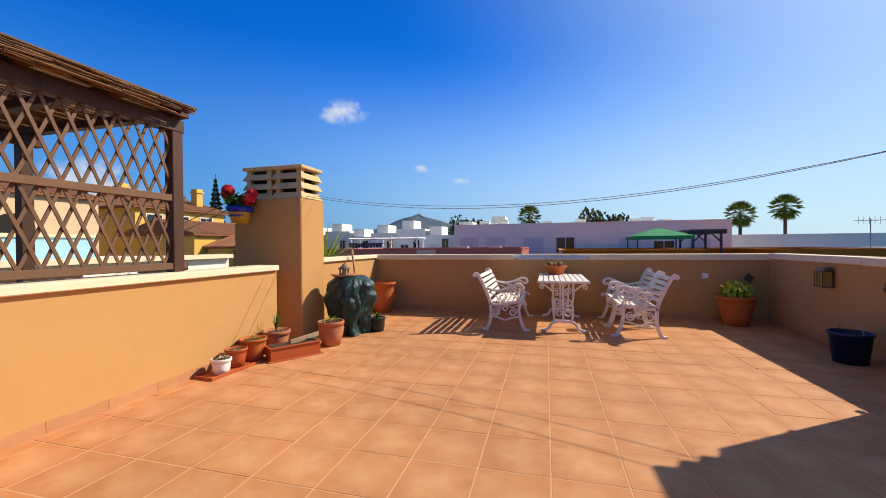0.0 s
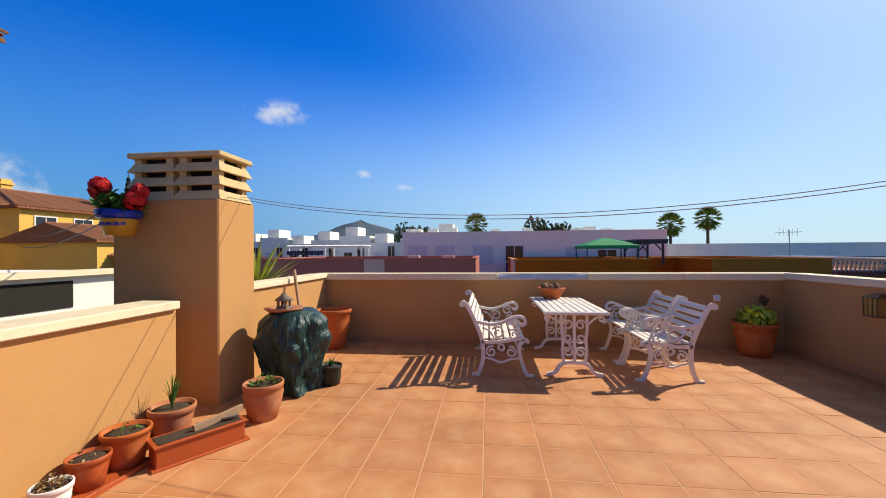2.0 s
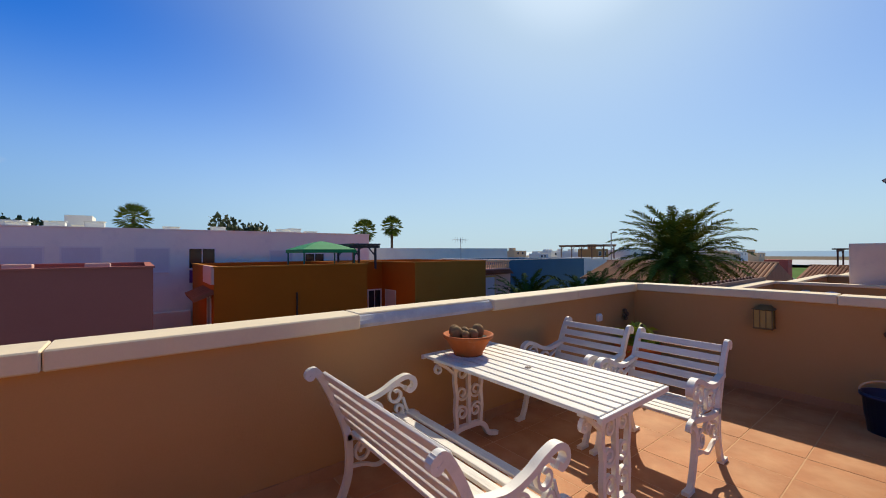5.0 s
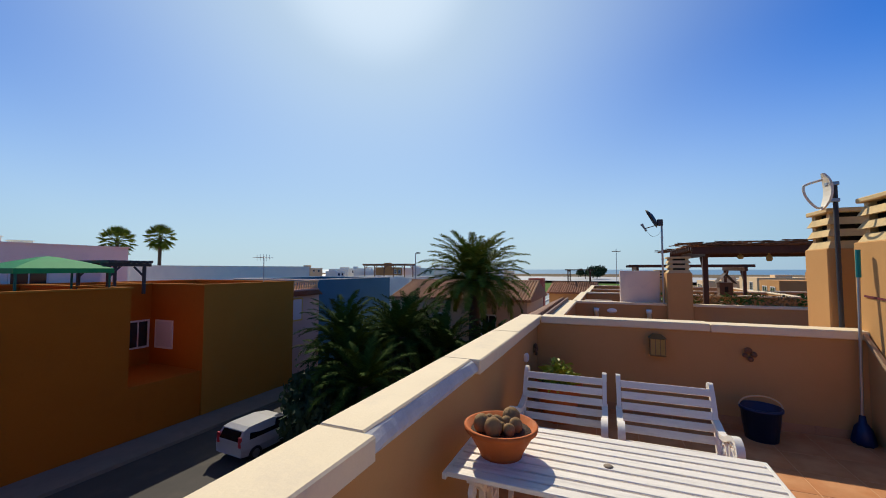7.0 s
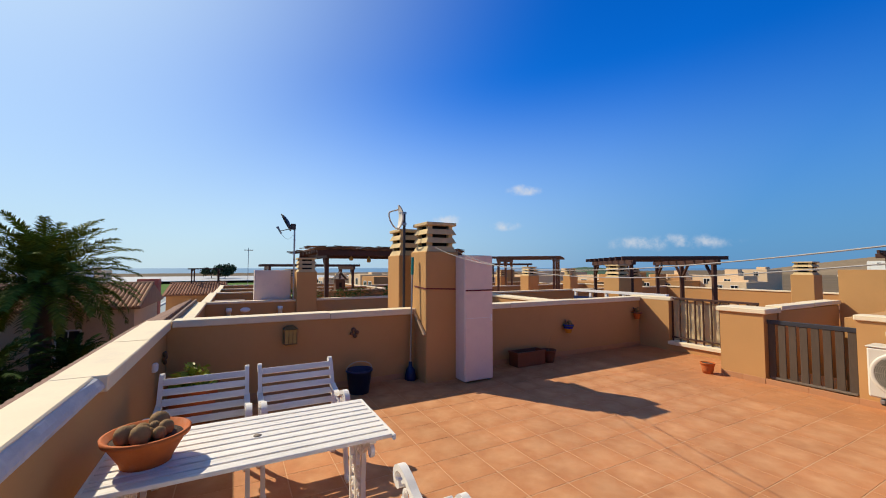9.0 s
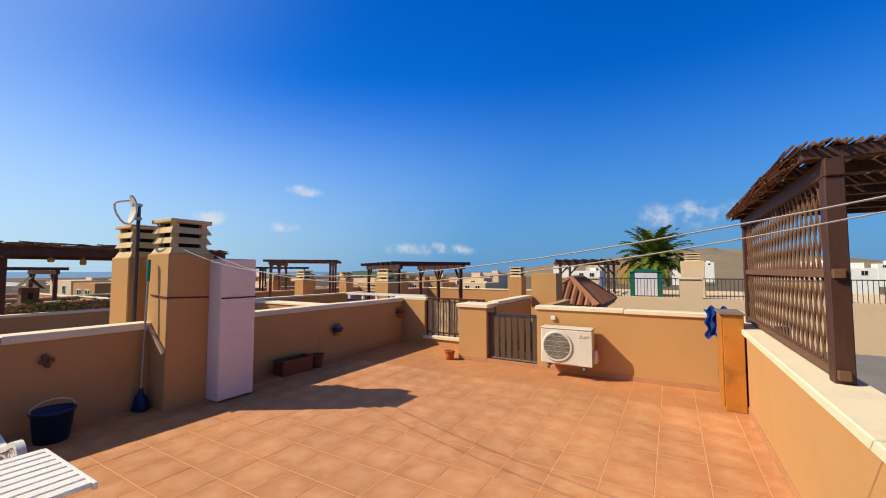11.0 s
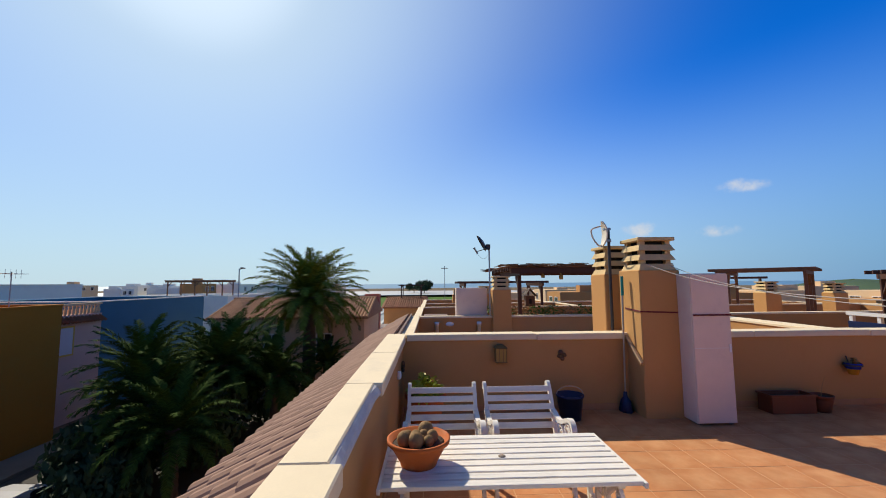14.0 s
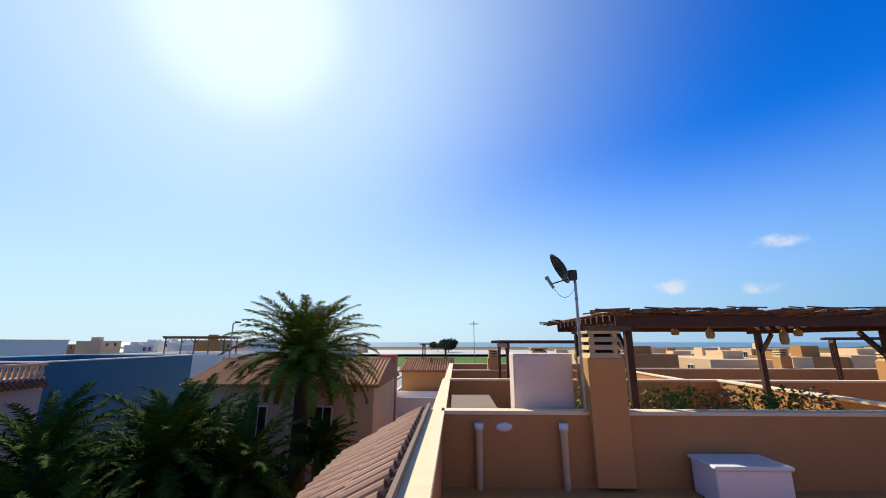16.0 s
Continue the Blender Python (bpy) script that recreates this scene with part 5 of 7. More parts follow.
# washing lines between the two chimneys, and a service cable
def sagging(name, a, b, sag, r, mat, label, cat, n=40):
    ob = thing(name, *a, label, cat, "overhead lines")
    a, b = Vector(a), Vector(b)
    bm = bmesh.new()
    pts = [a.lerp(b, k / n) - Vector((0, 0, 4 * sag * (k / n) * (1 - k / n))) for k in range(n + 1)]
    side = (b - a).cross(Vector((0, 0, 1))).normalized()
    rings = []
    for p in pts:
        rings.append([bm.verts.new(p + r * (math.cos(k * math.pi / 3) * side + math.sin(k * math.pi / 3) * Vector((0, 0, 1)))) for k in range(6)])
    for p, q in zip(rings, rings[1:]):
        for k in range(6):
            bm.faces.new((p[k], p[(k + 1) % 6], q[(k + 1) % 6], q[k]))
    wpart("cord", bm, mat, ob)


sagging("washing_line", (-3.02, 5.72, 1.93), (3.02, 4.62, 1.99), 0.30, 0.0032, ROPE, "thin washing line strung between the chimneys", "washing line")
sagging("washing_line", (-3.02, 5.50, 1.90), (3.02, 4.34, 1.98), 0.33, 0.0032, ROPE, "second thin washing line strung between the chimneys", "washing line")
sagging("overhead_cable", (-3.9, 5.9, 2.24), (-36, 27, 4.0), 1.0, 0.012, CABLE, "black overhead cable running to the far houses", "cable")
sagging("overhead_cable", (-3.9, 5.9, 2.14), (-36, 27, 3.2), 1.0, 0.012, CABLE, "black overhead cable running to the far houses", "cable")

# agave outside the west parapet
ag = thing("agave_plant", -3.72, 7.05, 0.55, "spiky green agave in a pot beyond the parapet", "plant")
bm = bmesh.new()
leaf_blades(bm, 70, 0.82, 1.2, 0.28, random.Random(12), 0.03, 0.1)
part("foliage", bm, LEAF_YELLOW, ag)
bm = bmesh.new()
pot_mesh(bm, 0.22, 0.3)
part("pot", bm, POT, ag)
solid("neighbour_ledge", TAN_WALL, [(-5.4, XL - TH - 0.01, 6.0, 8.1, -6, 0.55)], "stucco ledge of the neighbouring house", "ledge", "structure")
solid("neighbour_deck", PAVING, [(-9.5, XL - TH - 0.01, -6, 5.98, -6, -0.3)], "neighbour's roof terrace slab", "roof terrace", "structure")

# tiled roof strip under the north parapet
roof = solid("roof_strip", ROOF_FELT, [(-3.3, 10.3, YF + TH + 0.01, YF + TH + 0.05, -0.4, 0.82)], "clay barrel-tile roof strip below the parapet", "roof", "structure")
RY0, RZ0, RY1, RZ1 = YF + TH + 0.06, 0.80, 9.30, 0.16
rl = math.hypot(RY1 - RY0, RZ0 - RZ1)
rang = math.atan2(RZ0 - RZ1, RY1 - RY0)
bm = bmesh.new()
v = [bm.verts.new(p) for p in ((-3.4, RY0, RZ0 - 0.05), (10.3, RY0, RZ0 - 0.05), (10.3, RY1, RZ1 - 0.05), (-3.4, RY1, RZ1 - 0.05), (-3.4, RY0, RZ0 - 0.9), (10.3, RY0, RZ0 - 0.9), (10.3, RY1, RZ1 - 0.15), (-3.4, RY1, RZ1 - 0.15))]
for f in ((0, 1, 2, 3), (4, 5, 6, 7), (0, 1, 5, 4), (2, 3, 7, 6), (1, 2, 6, 5), (0, 3, 7, 4)):
    bm.faces.new([v[i] for i in f])
part("roof_bed", bm, ROOF_FELT, roof)


def barrel_tile(length, w=0.105, n=7, r=None, taper=0.85):
    """A half-round clay tile, its length along -y of the slope; domed up."""
    bm = bmesh.new()
    rows = []
    for f, s in ((0.0, taper), (1.0, 1.0)):
        rows.append([[bm.verts.new((s * rad * math.cos(math.pi * k / n), f * length, s * rad * 0.8 * math.sin(math.pi * k / n))) for k in range(n + 1)] for rad in (w, w - 0.014)])
    for k in range(n):
        bm.faces.new((rows[0][0][k], rows[0][0][k + 1], rows[1][0][k + 1], rows[1][0][k]))
        bm.faces.new((rows[1][1][k], rows[1][1][k + 1], rows[0][1][k + 1], rows[0][1][k]))
        bm.faces.new((rows[1][0][k], rows[1][0][k + 1], rows[1][1][k + 1], rows[1][1][k]))
        bm.faces.new((rows[0][0][k], rows[0][1][k], rows[0][1][k + 1], rows[0][0][k + 1]))
    me = finish("roof_tile", bm, ROOF_TILE)
    return me


bt = barrel_tile(0.42)
for col in range(58):
    x = -3.2 + col * 0.225
    for row in range(4):
        s = row * 0.30
        m = Matrix.Translation((x + random.uniform(-0.008, 0.008), RY0 + s * math.cos(rang), RZ0 - s * math.sin(rang) + 0.012)) @ Matrix.Rotation(-rang + 0.045, 4, "X") @ Matrix.Rotation(random.uniform(-0.02, 0.02), 4, "Z")
        share("roof_tile", bt, roof, m)

# ---------------------------------------------------------------- ground, sea, hills
ground = solid("ground", EARTH, [(-1500, 620, -2500, 2600, -6.6, -6.02)], "dry earth plain reaching the coast", "ground", "structure")
solid("water", SEA, [(620, 4700, -4500, 4500, -6.8, -6.3)], "pale blue sea at the horizon", "sea", "structure")
solid("road", ASPHALT, [(-60, 60, 15.5, 24.6, -6.5, -6.0), (-1.0, 0.9, 24.61, 36.8, -6.5, -6.0)], "dark asphalt street in shade below the houses", "road", "structure")
solid("pavement", PAVING, [(-60, 60, 24.62, 26.5, -6.5, -5.87), (-60, 60, 13.6, 15.48, -6.5, -5.87)], "concrete pavement along the street", "pavement", "structure")


def flat_patch(name, mat, x0, x1, y0, y1, z, label):
    return solid(name, mat, [(x0, x1, y0, y1, z - 0.2, z)], label, "field", "structure")


flat_patch("field_green", FIELD_GREEN, 120, 210, -20, 70, -5.7, "green crop field beyond the houses")
flat_patch("field_net", NET_GREY, 62, 118, -6, 60, -5.2, "grey greenhouse netting in long strips")
flat_patch("field_white", GREENHOUSE, 215, 330, -60, 120, -4.6, "white plastic greenhouses")
flat_patch("field_white_b", GREENHOUSE, 150, 330, -190, -70, -4.8, "white plastic greenhouses far off")
flat_patch("field_green_b", FIELD_GREEN, 60, 140, -60, -12, -5.6, "green crop field")
flat_patch("field_white_c", GREENHOUSE, 250, 400, 150, 320, -4.8, "white plastic greenhouses near the shore")
bm = bmesh.new()
for k in range(24):
    y = -6 + 66 * k / 24
    box(bm, 62, 118, y, y + 0.5, -5.2, -5.0)
part("ridge", bm, GREENHOUSE, bpy.data.objects["field_net"])


def hill(name, cx, cy, r, h, mat, label, seed, z=-7, squash=1.0, rz=0.0):
    bm = bmesh.new()
    n, m = 40, 12
    rnd = random.Random(seed)
    off = Vector((rnd.uniform(0, 50), rnd.uniform(0, 50), 0))
    rows = []
    for j in range(m + 1):
        f = j / m
        row = []
        for i in range(n):
            a = 2 * math.pi * i / n
            rr = r * (1 - f) * (1 + 0.4 * noise.noise(off + Vector((math.cos(a) * 1.3, math.sin(a) * 1.3, f))))
            zz = h * (0.55 * f ** 1.15 + 0.45 * f * f * (3 - 2 * f)) * (1 + 0.12 * noise.noise(off + Vector((math.cos(a) * 2, math.sin(a) * 2, 3 * f))))
            row.append(bm.verts.new((rr * math.cos(a), rr * squash * math.sin(a), zz)))
        rows.append(row)
    for j in range(m):
        for i in range(n):
            bm.faces.new((rows[j][i], rows[j][(i + 1) % n], rows[j + 1][(i + 1) % n], rows[j + 1][i]))
    bmesh.ops.remove_doubles(bm, verts=bm.verts[:], dist=0.01)
    ob = tagged(new(name, finish(name, bm, mat, True)), label, "hill", "", "structure")
    ob.matrix_world = pose(cx, cy, z, 0, 0, rz)
    return ob


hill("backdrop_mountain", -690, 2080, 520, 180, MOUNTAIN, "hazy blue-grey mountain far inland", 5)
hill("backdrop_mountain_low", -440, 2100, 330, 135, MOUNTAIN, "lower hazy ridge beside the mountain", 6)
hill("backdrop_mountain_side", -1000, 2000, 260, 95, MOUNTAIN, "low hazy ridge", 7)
hill("backdrop_hill_south", -60, -700, 420, 42, HILL, "dry low hillside with houses", 8, squash=0.5)
hill("backdrop_hill_west", -420, -560, 400, 46, HILL, "dry low hillside", 9, squash=0.6)
hill("backdrop_trees", 300, -330, 190, 9, CONIFER, "dark belt of trees near the coast", 10, squash=0.2, rz=-20)

# ---------------------------------------------------------------- houses


def window(parent, x, y, z, w, h, face, shutter=False, trim=FRAME_WHITE, bars=1):
    """A framed window on a wall; face is the way it looks (-y, +y, -x, +x); x, y, z: middle of its sill edge."""
    d = {"-y": (0, -1), "+y": (0, 1), "-x": (-1, 0), "+x": (1, 0)}[face]
    t = (abs(d[1]), abs(d[0]))

    def wb(u0, u1, n0, n1, z0, z1):
        p = [(x + t[0] * u + d[0] * n, y + t[1] * u + d[1] * n) for u, n in ((u0, n0), (u1, n1))]
        xs, ys = sorted((p[0][0], p[1][0])), sorted((p[0][1], p[1][1]))
        return (xs[0], xs[1], ys[0], ys[1], z + z0, z + z1)
    bm = bmesh.new()
    f = 0.09
    for b in ((-w / 2 - f, -w / 2, -0.1, 0.05, -f, h + f), (w / 2, w / 2 + f, -0.1, 0.05, -f, h + f), (-w / 2, w / 2, -0.1, 0.05, h, h + f), (-w / 2 - 0.04, w / 2 + 0.04, -0.1, 0.09, -f, 0)):
        box(bm, *wb(*b))
    for k in range(1, bars + 1):
        u = -w / 2 + w * k / (bars + 1)
        box(bm, *wb(u - 0.03, u + 0.03, -0.08, 0.03, 0, h))
    win = wpart("window", bm, trim, parent)
    bm = bmesh.new()
    box(bm, *wb(-w / 2, w / 2, -0.09, 0.012 if not shutter else 0.035, 0, h))
    bmesh.ops.translate(bm, vec=-parent.location, verts=bm.verts[:])
    part("shutter" if shutter else "pane", bm, SHUTTER if shutter else WINDOW_GLASS, win)
    if shutter:
        bm = bmesh.new()
        for k in range(int(h / 0.12)):
            box(bm, *wb(-w / 2, w / 2, 0.035, 0.042, 0.12 * k, 0.12 * k + 0.09))
        bmesh.ops.translate(bm, vec=-parent.location, verts=bm.verts[:])
        part("slat", bm, SHUTTER, win)
    return win


def house(name, boxes, mat, label, category="house", parapet=0.35, pth=0.18, cap=None, group="houses"):
    """Flat-roofed blocks with a hollow roof behind a parapet."""
    x0, x1, y0, y1, z0, z1 = boxes[0]
    h = thing(name, (x0 + x1) / 2, (y0 + y1) / 2, z0, label, category, group)
    for x0, x1, y0, y1, z0, z1 in boxes:
        bm = bmesh.new()
        box(bm, x0, x1, y0, y1, z0, z1 - parapet)
        wpart("wall", bm, mat, h)
        if parapet:
            for b in ((x0, x1, y0, y0 + pth), (x0, x1, y1 - pth, y1), (x0, x0 + pth, y0 + pth, y1 - pth), (x1 - pth, x1, y0 + pth, y1 - pth)):
                bm = bmesh.new()
                box(bm, *b, z1 - parapet, z1)
                wpart("parapet", bm, mat, h)
        if cap:
            o = 0.05
            for b in ((x0 - o, x1 + o, y0 - o, y0 + pth + o), (x0 - o, x1 + o, y1 - pth - o, y1 + o), (x0 - o, x0 + pth + o, y0 + pth + o, y1 - pth - o), (x1 - pth - o, x1 + o, y0 + pth + o, y1 - pth - o)):
                bm = bmesh.new()
                box(bm, *b, z1, z1 + 0.07)
                wpart("coping", bm, cap, h)
    return h


def tiled_roof(parent, x0, x1, y0, y1, ze, zr, axis="x", over=0.3, pitch=0.24, hip=0.0, mat=ROOF_FAR, name="roof"):
    """A pitched roof with half-round tile courses; the ridge runs along the axis."""
    bm = bmesh.new()
    x0, x1, y0, y1 = x0 - over, x1 + over, y0 - over, y1 + over
    if axis == "x":
        a0, a1, b0, b1 = x0, x1, y0, y1
        P3 = lambda a, b, z: (a, b, z)
    else:
        a0, a1, b0, b1 = y0, y1, x0, x1
        P3 = lambda a, b, z: (b, a, z)
    bm2 = (b0 + b1) / 2
    v = [bm.verts.new(P3(*p)) for p in ((a0, b0, ze), (a1, b0, ze), (a1, b1, ze), (a0, b1, ze), (a0 + hip, bm2, zr), (a1 - hip, bm2, zr), (a0, b0, ze - 0.1), (a1, b0, ze - 0.1), (a1, b1, ze - 0.1), (a0, b1, ze - 0.1))]
    for f in ((0, 1, 5, 4), (2, 3, 4, 5), (1, 2, 5), (3, 0, 4), (0, 1, 7, 6), (1, 2, 8, 7), (2, 3, 9, 8), (3, 0, 6, 9), (6, 7, 8, 9)):
        bm.faces.new([v[i] for i in f])
    r = wpart(name, bm, mat, parent)
    bm = bmesh.new()
    n = int((a1 - a0) / pitch)
    for k in range(n):
        a = a0 + pitch * (k + 0.5)
        f = min(1.0, (a - a0) / hip, (a1 - a) / hip) if hip else 1.0
        for b in (b0, b1):
            e = Vector(P3(a, b, ze + 0.02))
            t = Vector(P3(a, b + (bm2 - b) * f, ze + (zr - ze) * f + 0.02))
            if (t - e).length > 0.1:
                rod(bm, e, t, pitch * 0.40, n=6)
    if hip:
        m = int((b1 - b0) / pitch)
        for k in range(m):
            b = b0 + pitch * (k + 0.5)
            f = 1 - abs(b - bm2) / ((b1 - b0) / 2)
            for a, step in ((a0, hip), (a1, -hip)):
                e, t = Vector(P3(a, b, ze + 0.02)), Vector(P3(a + step * f, b, ze + (zr - ze) * f + 0.02))
                if (t - e).length > 0.1:
                    rod(bm, e, t, pitch * 0.40, n=6)
        for a, step in ((a0, hip), (a1, -hip)):
            for b in (b0, b1):
                rod(bm, P3(a, b, ze + 0.05), P3(a + step, bm2, zr + 0.05), 0.11, n=6)
    rod(bm, P3(a0 + hip, bm2, zr + 0.03), P3(a1 - hip, bm2, zr + 0.03), 0.12, n=6)
    bmesh.ops.translate(bm, vec=-parent.location, verts=bm.verts[:])
    tagged(part("tile_course", bm, mat, r), kind="stuff")


# burnt-orange house opposite
oh = house("orange_house", [(1.1, 9.0, 26.5, 36, -6, 0.78), (12.4, 18.7, 26.5, 36, -6, 0.78), (9.0, 12.4, 30.8, 36, -6, 0.78)], ORANGE_WALL, "burnt-orange rendered two-storey house with flat roof, in shade", cap=OCHRE_WALL)
bm = bmesh.new()
box(bm, 12.4, 18.72, 26.48, 26.499, -6, 0.78)
wpart("front_render", bm, OCHRE_WALL, oh, "dull ochre rendered face")
bm = bmesh.new()
box(bm, 9.0, 12.4, 26.6, 30.8, -6, -3.6)
wpart("balcony_block", bm, ORANGE_WALL, oh)
window(oh, 11.75, 30.8, -2.6, 0.95, 1.35, "-y")
window(oh, 12.4, 29.6, -2.6, 1.3, 1.35, "-x", shutter=True)
window(oh, 1.1, 28.0, -2.6, 1.1, 1.9, "-x")
bm = bmesh.new()
rod(bm, (4.9, 26.44, -6), (4.9, 26.44, -0.6), 0.05)
wpart("downpipe", bm, BROWN_WOOD, oh)
for z in (-0.35, -3.6):
    bm = bmesh.new()
    vv = [bm.verts.new(p) for p in ((0.3, 26.6, z - 0.35), (0.3, 30.5, z - 0.35), (1.1, 30.5, z), (1.1, 26.6, z), (0.3, 26.6, z - 0.43), (0.3, 30.5, z - 0.43), (1.1, 30.5, z - 0.12), (1.1, 26.6, z - 0.12))]
    for f in ((0, 1, 2, 3), (4, 5, 6, 7), (0, 1, 5, 4), (2, 3, 7, 6), (0, 3, 7, 4), (1, 2, 6, 5)):
        bm.faces.new([vv[i] for i in f])
    for k in range(15):
        rod(bm, (0.27, 26.7 + 0.26 * k, z - 0.33), (1.1, 26.7 + 0.26 * k, z + 0.03), 0.085, n=6)
    wpart("tile_awning", bm, ROOF_FAR, oh)
bm = bmesh.new()
box(bm, 0.98, 1.095, 26.5, 29.5, 0.0, 0.86)
wpart("side_parapet", bm, PALE_PINK, oh)

gz = thing("gazebo", 7.1, 28.9, 0.43, "green fabric gazebo tent standing on the orange roof", "gazebo")
for a in (-1.5, 1.5):
    for b in (-1.5, 1.5):
        bm = bmesh.new()
        box(bm, a - 0.035, a + 0.035, b - 0.035, b + 0.035, 0, 1.25)
        vv = [bm.verts.new(p) for p in ((a, b - 0.2 if b > 0 else b + 0.2, 1.25), (a, b, 1.25), (a, b, 0.7))]
        bm.faces.new(vv)
        part("leg", bm, GREEN_PAINT, gz)
bm = bmesh.new()
prof = [(1.62, 1.05), (1.6, 1.25), (0.9, 1.52), (0.25, 1.72), (0.0, 1.76)]
rings = [[bm.verts.new((r * a, r * b, z)) for a, b in ((-1, -1), (0, -0.97), (1, -1), (0.97, 0), (1, 1), (0, 0.97), (-1, 1), (-0.97, 0))] for r, z in prof[:-1]]
for p, q in zip(rings, rings[1:]):
    for k in range(8):
        bm.faces.new((p[k], p[(k + 1) % 8], q[(k + 1) % 8], q[k]))
top = bm.verts.new((0, 0, 1.76))
for k in range(8):
    bm.faces.new((rings[-1][k], rings[-1][(k + 1) % 8], top))
part("canopy", bm, GAZEBO_GREEN, gz, "green fabric canopy")


def pergola(x, y, z, lx, ly, h, rz, label, reed=False, n=7, mat=BROWN_WOOD):
    p = thing("pergola", x, y, z, label, "pergola", "pergolas", rz=rz)
    for a in (-lx / 2, 0, lx / 2) if lx > 3.4 else (-lx / 2, lx / 2):
        for b in (-ly / 2, ly / 2):
            bm = bmesh.new()
            box(bm, a - 0.06, a + 0.06, b - 0.06, b + 0.06, 0, h - 0.28, 0.006)
            part("post", bm, mat, p)
            for s in (-1, 1):
                if abs(a + s * 0.45) <= lx / 2:
                    bm = bmesh.new()
                    bar(bm, (a, b, h - 0.78), (a + s * 0.45, b, h - 0.3), 0.07, 0.07)
                    part("brace", bm, mat, p)
    for b in (-ly / 2, ly / 2):
        bm = bmesh.new()
        box(bm, -lx / 2 - 0.3, lx / 2 + 0.3, b - 0.05, b + 0.05, h - 0.28, h - 0.12, 0.006)
        part("beam", bm, mat, p)
    for k in range(n):
        a = -lx / 2 - 0.15 + (lx + 0.3) * k / (n - 1)
        bm = bmesh.new()
        box(bm, a - 0.04, a + 0.04, -ly / 2 - 0.35, ly / 2 + 0.35, h - 0.12, h, 0.006)
        part("rafter", bm, mat, p)
    if reed:
        bm = bmesh.new()
        rr = random.Random(int(x * 10))
        for k in range(int(ly / 0.03)):
            b = -ly / 2 - 0.35 + (ly + 0.7) * k / (ly / 0.03)
            zz = h + 0.02 + rr.uniform(-0.015, 0.03)
            rod(bm, (-lx / 2 - 0.4 + rr.uniform(-0.1, 0.1), b, zz), (lx / 2 + 0.4 + rr.uniform(-0.1, 0.1), b + rr.uniform(-0.03, 0.03), zz + rr.uniform(-0.03, 0.03)), 0.016, n=4)
        tagged(part("reed_matting", bm, REED, p, "dry reed matting"), kind="stuff")
    return p


pergola(9.6, 29.2, 0.43, 1.5, 2.4, 1.62, 0, "small dark timber pergola on the orange roof", mat=DARK_METAL)

ph = house("pink_house", [(-14, -1.25, 23.7, 33, -6, 0.95), (-22, -14.2, 24.5, 33, -6, 0.9)], PINK_WALL, "dusky pink rendered house with flat roof, in shade", cap=PINK_WALL)
# Pale pink panel; the sunlight on it is put into its colour.
bm = bmesh.new()
box(bm, -7.6, -6.4, 23.66, 23.699, 0.2, 0.95)
wpart("pale_sunlit_panel", bm, PALE_PINK, ph)
for x in (-3.2, -5.2):
    bm = bmesh.new()
    box(bm, x, x + 0.7, 24.2, 24.6, 0.6, 1.15, 0.02)
    wpart("roof_box", bm, PALE_PINK, ph)

wh = house("white_house_row", [(-8.3, 14.5, 37, 48, -6, 3.05), (14.6, 40, 44, 56, -6, 1.9)], WHITE_WALL, "long white rendered row of flat-roofed houses", cap=WHITE_WALL)
for x, w, h, z, sh in ((-6.9, 1.7, 1.3, 0.55, True), (-4.4, 1.7, 1.3, 0.55, True), (-1.0, 1.7, 1.5, 0.3, True), (1.75, 1.5, 1.3, 0.5, False), (7.0, 1.6, 1.2, 0.45, True), (9.6, 1.5, 1.0, 0.4, False), (12.3, 1.3, 1.1, 0.4, True)):
    window(wh, x, 37, z, w, h, "-y", shutter=sh)
cl2 = thing("hanging_cloth", 1.6, 36.9, -0.5, "purple cloth hung below a window of the white house", "cloth")
bm = bmesh.new()
box(bm, -0.6, 0.6, -0.03, 0.03, 0, 0.85, 0.01)
part("fabric", bm, PURPLE, cl2)
for k, x in enumerate((-7.5, -6.0, -4.8, -4.0, 0.2, 3.4, 8, 9.2, 11)):
    b = thing("rooftop_unit", x, 40 + (k % 3), 2.70, "white rooftop air-conditioning or tank box", "rooftop unit", "rooftop boxes")
    bm = bmesh.new()
    box(bm, -0.5, 0.5, -0.35, 0.35, 0, 0.75 + 0.15 * (k % 2), 0.03)
    part("box", bm, WHITE_WALL, b)
    bm = bmesh.new()
    box(bm, -0.55, 0.55, -0.4, 0.4, 0.75 + 0.15 * (k % 2), 0.8 + 0.15 * (k % 2), 0.01)
    part("lid", bm, WHITE_WALL, b)
solid("wall_lane", WHITE_WALL, [(-1.2, 1.0, 36.0, 36.9, -6, -2.3)], "pale rendered garden wall at the lane's end", "wall", "structure")

lane_rail = thing("balustrade", -0.1, 33.2, -6.0, "white balustrade along a low yard wall in the lane", "balustrade")
bm = bmesh.new()
box(bm, -1.1, 1.1, -0.12, 0.12, 0, 0.75, 0.01)
part("base_wall", bm, WHITE_WALL, lane_rail)
for k in range(11):
    bm = bmesh.new()
    lathe(bm, [(0, 0.75), (0.05, 0.75), (0.085, 0.95), (0.05, 1.15), (0.07, 1.3), (0, 1.3)], 8, (-1.0 + 0.2 * k, 0, 0))
    part("baluster", bm, WHITE_WALL, lane_rail)
bm = bmesh.new()
box(bm, -1.1, 1.1, -0.1, 0.1, 1.3, 1.4, 0.01)
part("rail", bm, WHITE_WALL, lane_rail)

